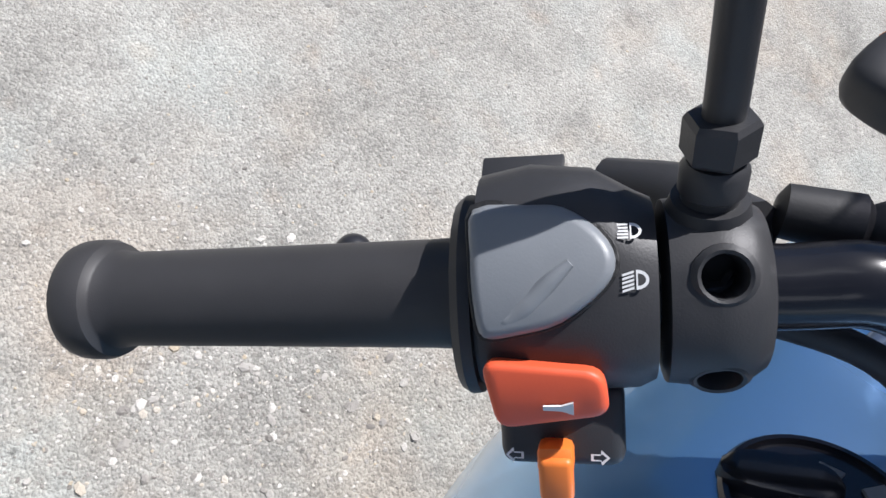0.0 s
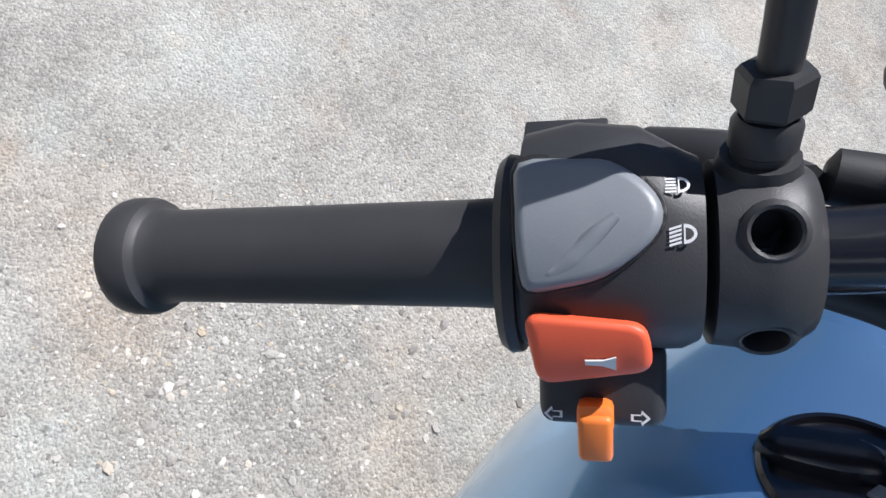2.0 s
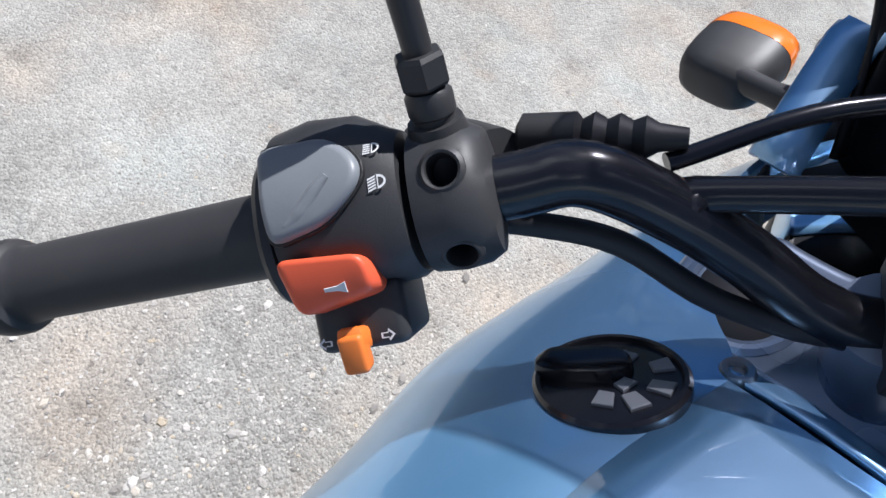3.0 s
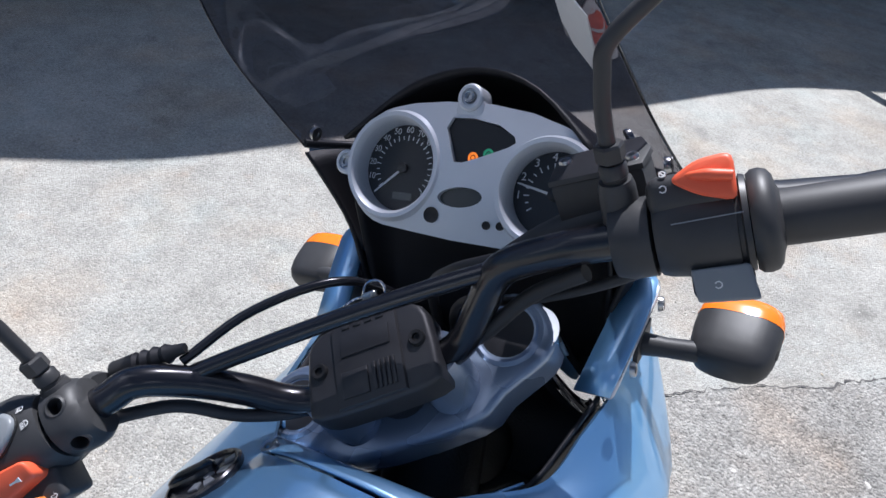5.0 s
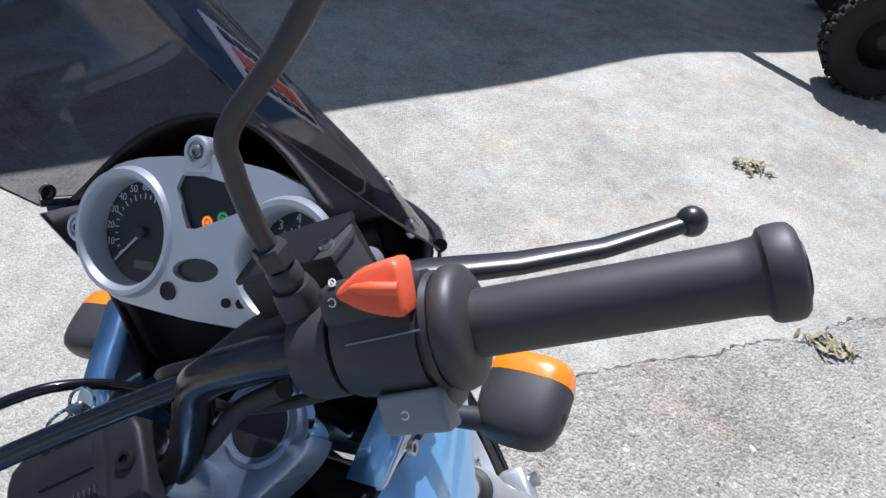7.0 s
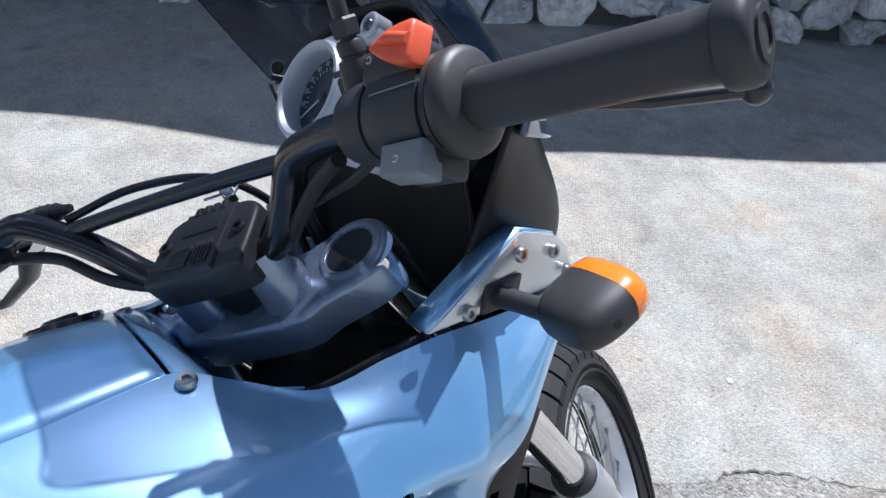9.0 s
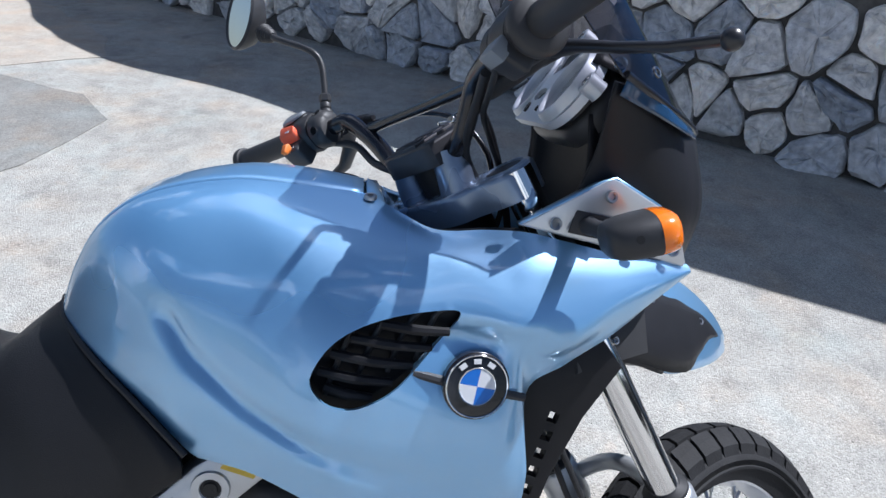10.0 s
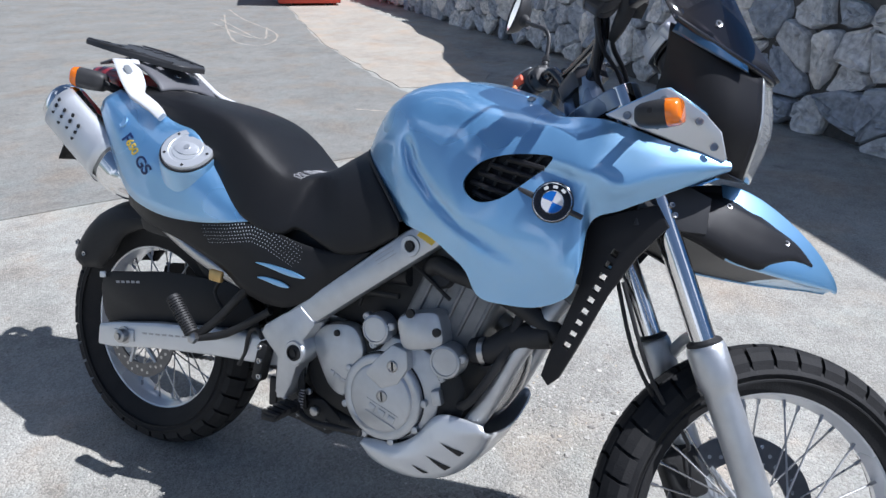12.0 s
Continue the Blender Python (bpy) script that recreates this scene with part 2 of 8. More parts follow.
LETTER_BLUE = mat("dark_blue_lettering", (0.012, 0.03, 0.12), 0.3, var=0.05)
BRASS = mat("brass", (0.55, 0.38, 0.16), 0.35, metal=0.9, var=0.2, scale=50)
MIRROR = mat("mirror_glass", (0.9, 0.9, 0.9), 0.02, metal=1.0, var=0.0)
SCREEN = tinted_glass("smoked_screen", (0.36, 0.35, 0.38))
CLEAR = tinted_glass("clear_cover", (0.93, 0.94, 0.95), gloss=0.012)
LAMP_GLASS = mat("headlamp_glass", (0.62, 0.63, 0.62), 0.12, metal=0.6, var=0.1, scale=40, coat=1.0)
ASPHALT = paving("bleached_asphalt", 0.22, 0.55, 170, crack=0.07, rough_relief=0.7, chips=0.8)
COARSE = paving("worn_asphalt", 0.155, 0.53, 120, crack=0.0, tint=(1.0, 0.96, 0.875), rough_relief=1.25, chips=1.1)
CONCRETE = paving("grey_concrete", 0.17, 0.31, 90, crack=0.12, tint=(1.0, 0.98, 0.90), rough_relief=0.45, chips=0.3)
BEIGE = paving("beige_concrete", 0.30, 0.52, 120, tint=(1.0, 0.90, 0.76), rough_relief=0.5, chips=0.4)
STONE = rock("quarry_stone")
MORTAR = mat("dark_mortar", (0.10, 0.095, 0.09), 0.95, var=0.4, scale=30, bump=1.0, bump_scale=60)
GRAVEL = mat("loose_gravel", (0.42, 0.39, 0.35), 0.9, var=0.35, scale=160, bump=0.5, bump_scale=600)
LEAF = mat("dry_leaf", (0.27, 0.24, 0.14), 0.7, var=0.4, scale=60)
GREEN_STEEL = mat("green_painted_steel", (0.36, 0.43, 0.34), 0.32, var=0.2, scale=15)
BLUE_SHEET = mat("blue_sheet_metal", (0.08, 0.26, 0.62), 0.45, var=0.15, scale=6, dirt=(0.2, 0.2, 0.2, 0.4))
RED_STEEL = mat("red_painted_steel", (0.52, 0.055, 0.03), 0.45, var=0.15, scale=6)


# ---- building helpers ----
def part(name, bm, material, parent=None, label="", xf=None, smooth=True, recalc=True):
    """Links a bmesh as one mesh object, under a thing or a part."""
    if xf is not None:
        bm.transform(xf)
    if recalc:
        bmesh.ops.recalc_face_normals(bm, faces=bm.faces)
    me = bpy.data.meshes.new(name)
    bm.to_mesh(me)
    bm.free()
    me.materials.append(material)
    if smooth:
        me.shade_smooth()
        me.set_sharp_from_angle(angle=radians(38))
    ob = new(name, me)
    if parent is not None:
        ob.parent = parent
    if label:
        ob["label"] = label
    return ob


def subsurf(ob, level=2, solid=0.0):
    if solid:
        s = ob.modifiers.new("thickness", "SOLIDIFY")
        s.thickness, s.offset = solid, 0
    if level:
        s = ob.modifiers.new("rounding", "SUBSURF")
        s.levels = s.render_levels = level
    return ob


def curve_through(pts, n=8):
    """A smooth line through the points."""
    p = [Vector(q) for q in pts]
    p = [2 * p[0] - p[1]] + p + [2 * p[-1] - p[-2]]
    out = []
    for i in range(1, len(p) - 2):
        for k in range(n):
            t = k / n
            out.append(0.5 * (2 * p[i] + (p[i + 1] - p[i - 1]) * t + (2 * p[i - 1] - 5 * p[i] + 4 * p[i + 1] - p[i + 2]) * t * t
                              + (3 * p[i] - 3 * p[i + 1] + p[i + 2] - p[i - 1]) * t ** 3))
    return out + [p[-2]]


def tube(pts, r, seg=14, n=6, bm=None, closed=False):
    """A round bar along a smooth line; r may be a list, one for each given point."""
    bm = bm or bmesh.new()
    path = curve_through(pts, n) if n > 1 else [Vector(q) for q in pts]
    rs = [r] * len(path) if not isinstance(r, (list, tuple)) else [float(q) for q in np.interp(np.linspace(0, len(r) - 1, len(path)), range(len(r)), r)]
    up = Vector((0, 0, 1))
    d0 = (path[1] - path[0]).normalized()
    if abs(d0.dot(up)) > 0.9:
        up = Vector((0, 1, 0))
    side = d0.cross(up).normalized()
    rings = []
    for i, c in enumerate(path):
        d = (path[min(i + 1, len(path) - 1)] - path[max(i - 1, 0)]).normalized()
        side = (side - d * side.dot(d)).normalized()
        nn = d.cross(side)
        rings.append([bm.verts.new(c + rs[i] * (math.cos(2 * math.pi * k / seg) * side + math.sin(2 * math.pi * k / seg) * nn)) for k in range(seg)])
    for a, b in zip(rings, rings[1:]):
        for k in range(seg):
            bm.faces.new((a[k], a[(k + 1) % seg], b[(k + 1) % seg], b[k]))
    if not closed:
        bm.faces.new(rings[0][::-1])
        bm.faces.new(rings[-1])
    return bm


def axes(origin, z, x=None):
    """A frame at origin whose z runs along the given way."""
    z = Vector(z).normalized()
    x = Vector(x) if x is not None else (Vector((1, 0, 0)) if abs(z.x) < 0.9 else Vector((0, 1, 0)))
    x = (x - z * x.dot(z)).normalized()
    y = z.cross(x)
    return Matrix(((x.x, y.x, z.x, origin[0]), (x.y, y.y, z.y, origin[1]), (x.z, y.z, z.z, origin[2]), (0, 0, 0, 1)))


def lathe(profile, m=None, seg=32, bm=None, ends=True):
    """A turned shape: (radius, height) pairs about z, laid into the frame m."""
    bm = bm or bmesh.new()
    m = m or Matrix()
    rings = []
    for r, h in profile:
        rings.append([bm.verts.new(m @ Vector((r * math.cos(2 * math.pi * k / seg), r * math.sin(2 * math.pi * k / seg), h))) for k in range(seg)])
    for a, b in zip(rings, rings[1:]):
        for k in range(seg):
            bm.faces.new((a[k], a[(k + 1) % seg], b[(k + 1) % seg], b[k]))
    if ends:
        bm.faces.new(rings[0][::-1])
        bm.faces.new(rings[-1])
    return bm


def ring_lathe(profile, m=None, seg=48, bm=None):
    """A turned ring: a closed outline of (radius, height) about z."""
    return lathe(list(profile) + [profile[0]], m, seg, bm, ends=False)


def box(size, m=None, bevel=0.0, seg=2, bm=None):
    b = bmesh.new()
    bmesh.ops.create_cube(b, size=1)
    bmesh.ops.transform(b, matrix=Matrix.Diagonal((*size, 1)), verts=b.verts)
    if bevel:
        bmesh.ops.bevel(b, geom=b.edges[:], offset=bevel, segments=seg, profile=0.5, affect="EDGES")
    b.transform(m or Matrix())
    if bm is None:
        return b
    me = bpy.data.meshes.new("join")
    b.to_mesh(me)
    b.free()
    bm.from_mesh(me)
    bpy.data.meshes.remove(me)
    return bm


def plate(outline, z0, z1, m=None, bevel=0.0, seg=2, smooth=0, bm=None):
    """A flat piece: an outline of (x, y) pairs from z0 to z1, edges rounded, laid into the frame m."""
    if smooth:
        n = len(outline)
        pts = []
        for i in range(n):
            a, b_, c, d = (Vector((*outline[(i + k) % n], 0)) for k in (-1, 0, 1, 2))
            for k in range(smooth):
                t = k / smooth
                q = 0.5 * (2 * b_ + (c - a) * t + (2 * a - 5 * b_ + 4 * c - d) * t * t + (3 * b_ - 3 * c + d - a) * t ** 3)
                pts.append((q.x, q.y))
        outline = pts
    b = bmesh.new()
    low = [b.verts.new((x, y, z0)) for x, y in outline]
    f = b.faces.new(low)
    up = bmesh.ops.extrude_face_region(b, geom=[f])
    bmesh.ops.translate(b, vec=(0, 0, z1 - z0), verts=[v for v in up["geom"] if isinstance(v, bmesh.types.BMVert)])
    bmesh.ops.recalc_face_normals(b, faces=b.faces)
    if bevel:
        es = [e for e in b.edges if abs(e.verts[0].co.z - e.verts[1].co.z) < 1e-7 and abs(e.verts[0].co.z - z1) < 1e-6]
        bmesh.ops.bevel(b, geom=es, offset=bevel, segments=seg, profile=0.5, affect="EDGES", clamp_overlap=True)
    b.transform(m or Matrix())
    if bm is None:
        return b
    me = bpy.data.meshes.new("join")
    b.to_mesh(me)
    b.free()
    bm.from_mesh(me)
    bpy.data.meshes.remove(me)
    return bm


def sheet(rows):
    """A surface through a grid of points."""
    bm = bmesh.new()
    g = [[bm.verts.new(p) for p in r] for r in rows]
    for a, b in zip(g, g[1:]):
        for k in range(len(a) - 1):
            bm.faces.new((a[k], a[k + 1], b[k + 1], b[k]))
    bmesh.ops.remove_doubles(bm, verts=bm.verts, dist=1e-5)
    return bm


def loft(rings, cap=True):
    """A skin over closed rings of points."""
    bm = bmesh.new()
    g = [[bm.verts.new(p) for p in r] for r in rings]
    n = len(g[0])
    for a, b in zip(g, g[1:]):
        for k in range(n):
            bm.faces.new((a[k], a[(k + 1) % n], b[(k + 1) % n], b[k]))
    if cap:
        bm.faces.new(g[0][::-1])
        bm.faces.new(g[-1])
    return bm


def oval(c, u, v, ru, rv, n=20, e=2.0):
    """A ring of points: a superellipse about c in the plane of u and v."""
    out = []
    for k in range(n):
        a = 2 * math.pi * k / n
        ca, sa = math.cos(a), math.sin(a)
        out.append(Vector(c) + Vector(u) * ru * math.copysign(abs(ca) ** (2 / e), ca) + Vector(v) * rv * math.copysign(abs(sa) ** (2 / e), sa))
    return out


def mirrored(rows):
    return [[(-p[0], p[1], p[2]) for p in r] for r in rows]


def flip(m):
    """The same frame on the other side of the machine."""
    return Matrix.Diagonal((-1, 1, 1, 1)) @ m


def lettering(text, size, m, material, parent, name="lettering", label="", thick=0.0006, shear=0.0, spacing=1.0, bold=0.0):
    """Raised letters of the built-in font as one mesh."""
    cu = bpy.data.curves.new(name, "FONT")
    cu.body, cu.size, cu.extrude, cu.align_x, cu.align_y, cu.shear, cu.space_character = text, size, thick, "CENTER", "CENTER", shear, spacing
    cu.offset = bold
    tmp = new("tmp", cu)
    dg = bpy.context.evaluated_depsgraph_get()
    me = bpy.data.meshes.new_from_object(tmp.evaluated_get(dg))
    bpy.data.objects.remove(tmp)
    bpy.data.curves.remove(cu)
    bm = bmesh.new()
    bm.from_mesh(me)
    bpy.data.meshes.remove(me)
    bm.transform(m)
    return part(name, bm, material, parent, label, smooth=False, recalc=False)


def cut(ob, cutter):
    """Cuts a shape out of a part for good."""
    bmesh.ops.recalc_face_normals(cutter, faces=cutter.faces)
    me = bpy.data.meshes.new("cutter")
    cutter.to_mesh(me)
    cutter.free()
    tmp = new("cutter", me)
    tmp.parent = ob.parent
    md = ob.modifiers.new("cut", "BOOLEAN")
    md.object, md.operation, md.solver = tmp, "DIFFERENCE", "EXACT"
    bpy.context.view_layer.update()
    res = bpy.data.meshes.new_from_object(ob.evaluated_get(bpy.context.evaluated_depsgraph_get()))
    old = ob.data
    ob.modifiers.clear()
    ob.data = res
    bpy.data.objects.remove(tmp)
    bpy.data.meshes.remove(me)
    bpy.data.meshes.remove(old)
    res.shade_smooth()
    res.set_sharp_from_angle(angle=radians(38))
    return ob


def round_corners(outline, r, n=5):
    """An outline with its corners rounded off."""
    out = []
    for k, p in enumerate(outline):
        a, b, p = Vector(outline[k - 1]), Vector(outline[(k + 1) % len(outline)]), Vector(p)
        a, b = p + (a - p).normalized() * r, p + (b - p).normalized() * r
        for i in range(n):
            t = i / (n - 1)
            out.append(tuple(a * (1 - t) ** 2 + p * (2 * t * (1 - t)) + b * t * t))
    return out


def screw(origin, way, r, parent, material=None, name="screw", xf=None):
    """A socket-head screw."""
    bm = ring_lathe([(r * 0.5, -0.001), (r * 0.5, r * 0.45), (r * 0.85, r * 0.5), (r, r * 0.2), (r, -0.001)], axes(origin, way), 14)
    lathe([(r * 0.52, 0.0), (r * 0.52, r * 0.12)], axes(origin, way), 6, bm)
    return part(name, bm, material or STEEL, parent, xf=xf)


# ---- ground and surroundings ----
def ground_sheet():
    bm = bmesh.new()
    xs = [-400, -120, -40, -16, -8, -4, -2, -1, 0, 1, 2, 4, 8, 16, 40, 120, 400]
    g = [[bm.verts.new((x, y, 0)) for x in xs] for y in xs]
    for a, b in zip(g, g[1:]):
        for k in range(len(a) - 1):
            bm.faces.new((a[k], a[k + 1], b[k + 1], b[k]))
    return tagged(part("ground", bm, ASPHALT, smooth=False), "sun-bleached pale asphalt yard with coarse grit and cracks", "ground", kind="structure")


ground_sheet()


def slab(name, outline, z, material, label, seed):
    """A thin layer of other paving with a ragged edge."""
    rnd = random.Random(seed)
    pts = []
    for i, a in enumerate(outline):
        b = outline[(i + 1) % len(outline)]
        n = max(1, int(math.dist(a, b) / 0.25))
        n = min(n, 60)
        for k in range(n):
            t = k / n
            j = 0.0 if k == 0 else 0.03
            pts.append((a[0] + (b[0] - a[0]) * t + rnd.uniform(-j, j), a[1] + (b[1] - a[1]) * t + rnd.uniform(-j, j)))
    return tagged(part(name, plate(pts, -0.01, z), material, smooth=False), label, "pavement", kind="structure")


slab("pavement", [(-0.3, -2.05), (-0.95, -1.71), (-2.0, -1.13), (-2.6, -0.75), (-3.3, -0.6), (-3.75, -0.9), (-4.25, -1.8), (-6.0, -3.9), (-9.3, -7.15), (-14, -12), (-14, -30), (10, -30), (8, -8)],
     0.005, CONCRETE, "smooth grey concrete slab with scuffs beside the asphalt", 3)
slab("pavement", [(-4.27, -1.75), (-4.7, -1.1), (-5.3, -1.3), (-7.4, -2.9), (-11.2, -7.2), (-14, -11.5), (-9.32, -7.12), (-6.02, -3.88)], 0.0045, BEIGE, "pale beige concrete strip beside the stone wall", 4)

CRACK = [(-0.30, 1.70), (-0.09, 1.95), (-0.04, 2.05), (0.07, 2.17), (0.21, 2.28), (0.36, 2.38), (0.46, 2.48), (0.57, 2.57), (0.67, 2.61), (0.79, 2.77), (0.94, 2.87), (1.35, 3.12), (2.1, 3.5)]
slab("pavement", CRACK + [(3.2, 3.3), (3.4, 1.0), (2.2, -0.9), (0.9, -0.8), (0.35, 0.2), (-0.25, 0.9)], 0.003, COARSE, "worn patch of coarse asphalt with loose grit beside a crack", 9)


def crack_line():
    """A dark hair crack along the edge of the worn patch, widening and closing."""
    rnd = random.Random(17)
    pts = curve_through([(x, y, 0.0042) for x, y in CRACK[1:-1]], 10)
    bm = bmesh.new()
    rows = []
    for i, p in enumerate(pts):
        d = (pts[min(i + 1, len(pts) - 1)] - pts[max(i - 1, 0)]).normalized()
        n = Vector((-d.y, d.x, 0))
        q = p + n * rnd.uniform(-0.009, 0.009)
        w = max(0.0004, rnd.gauss(0.0018, 0.0013))
        rows.append((bm.verts.new(q + n * w), bm.verts.new(q - n * w)))
    for a, b in zip(rows, rows[1:]):
        bm.faces.new((a[0], b[0], b[1], a[1]))
    tagged(part("crack", bm, MORTAR, smooth=False), "dark hair crack in pale asphalt", "crack", kind="structure")


crack_line()

# the stone wall: a mortar core and single stones on its face
WALL_A, WALL_B = Vector((1.6, 8.55, 0)), Vector((-13.6, -8.9, 0))
W_DIR = (WALL_B - WALL_A).normalized()
W_OUT = Vector((-W_DIR.y, W_DIR.x, 0))
if W_OUT.x < 0:
    W_OUT = -W_OUT
W_LEN = (WALL_B - WALL_A).length
W_H = 0.93
W_FRAME = Matrix(((W_DIR.x, 0, W_OUT.x, WALL_A.x), (W_DIR.y, 0, W_OUT.y, WALL_A.y), (0, 1, 0, 0), (0, 0, 0, 1)))
stone_wall = part("wall_stone", box((W_LEN, W_H, 0.5), W_FRAME @ Matrix.Translation((W_LEN / 2, W_H / 2, -0.295))), MORTAR, smooth=False)
tagged(stone_wall, "low retaining wall of grey quarry stones in dark joints", "wall", kind="structure")

# blue panelled barrier on a green pipe along the wall's crown; its unseen height is added
def crown():
    rail = tagged(new("barrier"), "blue sheet barrier with a pale green pipe rail on the stone wall", "barrier", kind="structure")
    rail.empty_display_size = 0.2
    bm = bmesh.new()
    tube([W_FRAME @ Vector((x, W_H + 0.085, -0.10)) for x in np.linspace(0, 16.3, 32)], 0.100, 18, 2, bm)
    part("pipe", bm, GREEN_STEEL, rail, "pale green painted steel pipe")
    rnd = random.Random(5)
    x = 0.0
    while x < 16.0:
        # unseen panel tops: height and waves shaped to cast the shadow before the wall
        def top(q):
            h = 2.85 + 0.14 * math.sin(q * 1.3) + 0.06 * math.sin(q * 3.1 + 1.0)
            return h - max(0, q - 11.3) * 0.33
        bm = plate([(x, W_H + 0.17), (x + 0.604, W_H + 0.17)] + [(x + 0.604 * (1 - k / 6), top(x + 0.604 * (1 - k / 6))) for k in range(7)], -0.2 - 0.003 * (round(x / 0.6) % 2), -0.17 - 0.003 * (round(x / 0.6) % 2), W_FRAME, 0.0)
        part("panel", bm, BLUE_SHEET, rail)
        x += 0.6
    for i in range(12):
        part("post", box((0.08, 0.5, 0.08), W_FRAME @ Matrix.Translation((0.4 + i * 1.4, W_H + 0.24, -0.26)), 0.005), GREEN_STEEL, rail)


crown()


# ---- the motorcycle: x right, y ahead, z up, rear contact at the origin; it leans on its side stand ----
LEAN_DEG, STEER_DEG, RAKE = 17.57, 33.97, 0.5041
bike = tagged(new("motorcycle"), "light blue metallic trail motorcycle leaning on its side stand, bars turned", "motorcycle")
bike.matrix_world = pose(0, 0, 0, 0, -LEAN_DEG, 0)
bike.empty_display_size = 0.3
FORK_WAY = Vector((0, -math.sin(RAKE), math.cos(RAKE)))
FORK_FWD = Vector((0, math.cos(RAKE), math.sin(RAKE)))
FRONT_AXLE = Vector((0, 1.479, 0.325))
FORK_OFF = 0.0609
PIVOT = FRONT_AXLE - FORK_OFF * FORK_FWD
LEG_FWD = 0.013
STEER = Matrix.Translation(PIVOT) @ Matrix.Rotation(radians(STEER_DEG), 4, FORK_WAY) @ Matrix.Translation(-PIVOT)


LOW = STEER @ Matrix.Translation((0.015, 0, 0))
BEAK = LOW @ Matrix.Translation((0, 0.004, -0.009))


def bpart(name, bm, material, label="", parent=None, xf=None, smooth=True):
    return part(name, bm, material, parent or bike, label, xf, smooth)


def steered(name, bm, material, label="", parent=None, smooth=True):
    return part(name, bm, material, parent or bike, label, STEER, smooth)


def lowered(name, bm, material, label="", parent=None, smooth=True):
    return part(name, bm, material, parent or bike, label, LOW, smooth)


# --- wheels ---
def wheel(name, label, axle, tyre_r, tyre_w, rim_r, rim_w, xf, knobs, spokes, seed):
    m = axes(axle, (1, 0, 0), (0, 1, 0))
    holder = lathe([(0.022, -0.055), (0.03, -0.05), (0.03, -0.035), (0.02, -0.03), (0.02, 0.03), (0.03, 0.035), (0.03, 0.05), (0.022, 0.055)], m, 24)
    w = part(name, holder, ALU, bike, label, xf)
    h = tyre_w / 2
    prof = [(rim_r - 0.012, -h * 0.62), (rim_r + 0.012, -h * 0.80), (tyre_r * 0.84, -h * 1.0), (tyre_r - 0.040, -h * 0.90), (tyre_r - 0.022, -h * 0.45), (tyre_r - 0.016, 0), (tyre_r - 0.022, h * 0.45),
            (tyre_r - 0.040, h * 0.90), (tyre_r * 0.84, h * 1.0), (rim_r + 0.012, h * 0.80), (rim_r - 0.012, h * 0.62)]
    bm = ring_lathe(prof, m, 72)
    # moulded rib with raised bars where the maker's words stand
    for sgn in (-1, 1):
        ring_lathe([(tyre_r * 0.80, sgn * h * 0.955), (tyre_r * 0.80, sgn * h * 1.01), (tyre_r * 0.81, sgn * h * 1.02), (tyre_r * 0.815, sgn * h * 0.97)], m, 72, bm)
    tyre = part("tyre", bm, TYRE, w, "black dual-sport tyre with wide tread blocks", xf)
    # tread blocks
    bm = bmesh.new()
    n = knobs
    for i in range(n):
        for row, (z0, z1, sh) in enumerate(((-h * 0.94, -h * 0.40, 0.0), (-h * 0.34, h * 0.34, 0.5), (h * 0.40, h * 0.94, 0.0))):
            a0 = (i + sh) / n * 2 * math.pi
            a1 = a0 + 0.86 * 2 * math.pi / n
            slant = 0.25 * 2 * math.pi / n
            def rad(z, extra):
                return tyre_r - 0.009 + extra - (abs(z) / h) ** 2.2 * 0.030
            vs = []
            for extra in (-0.012, 0.006):
                for z in (z0, (z0 + z1) / 2, z1):
                    for a in (a0, (a0 + a1) / 2, a1):
                        aa = a + slant * abs(z) / h
                        inset = 0.0 if extra < 0 else 0.0012
                        zz = z + (inset if z == z0 else -inset if z == z1 else 0)
                        r = rad(z, extra)
                        vs.append(bm.verts.new(m @ Vector((r * math.cos(aa), r * math.sin(aa), zz))))
            q = lambda k, i_, j_: vs[k * 9 + i_ * 3 + j_]
            for i_ in range(2):
                for j_ in range(2):
                    bm.faces.new((q(1, i_, j_), q(1, i_, j_ + 1), q(1, i_ + 1, j_ + 1), q(1, i_ + 1, j_)))
            for i_ in range(2):
                bm.faces.new((q(0, i_, 0), q(1, i_, 0), q(1, i_ + 1, 0), q(0, i_ + 1, 0)))
                bm.faces.new((q(0, i_, 2), q(0, i_ + 1, 2), q(1, i_ + 1, 2), q(1, i_, 2)))
                bm.faces.new((q(0, 0, i_), q(0, 0, i_ + 1), q(1, 0, i_ + 1), q(1, 0, i_)))
                bm.faces.new((q(0, 2, i_), q(1, 2, i_), q(1, 2, i_ + 1), q(0, 2, i_ + 1)))
    part("tread", bm, TYRE, w, "", xf, smooth=False)
    rw = rim_w / 2
    bm = ring_lathe([(rim_r, -rw), (rim_r - 0.004, -rw + 0.004), (rim_r - 0.016, -rw + 0.008), (rim_r - 0.022, -rw * 0.4), (rim_r - 0.027, 0), (rim_r - 0.022, rw * 0.4), (rim_r - 0.016, rw - 0.008),
                     (rim_r - 0.004, rw - 0.004), (rim_r, rw), (rim_r + 0.002, rw - 0.006), (rim_r - 0.012, 0), (rim_r + 0.002, -rw + 0.006)], m, 72)
    part("rim", bm, mat(name + "_rim_silver", (0.82, 0.83, 0.85), 0.26, metal=0.35, var=0.06, scale=20, coat=0.4), w, "silver wire-spoke rim", xf)
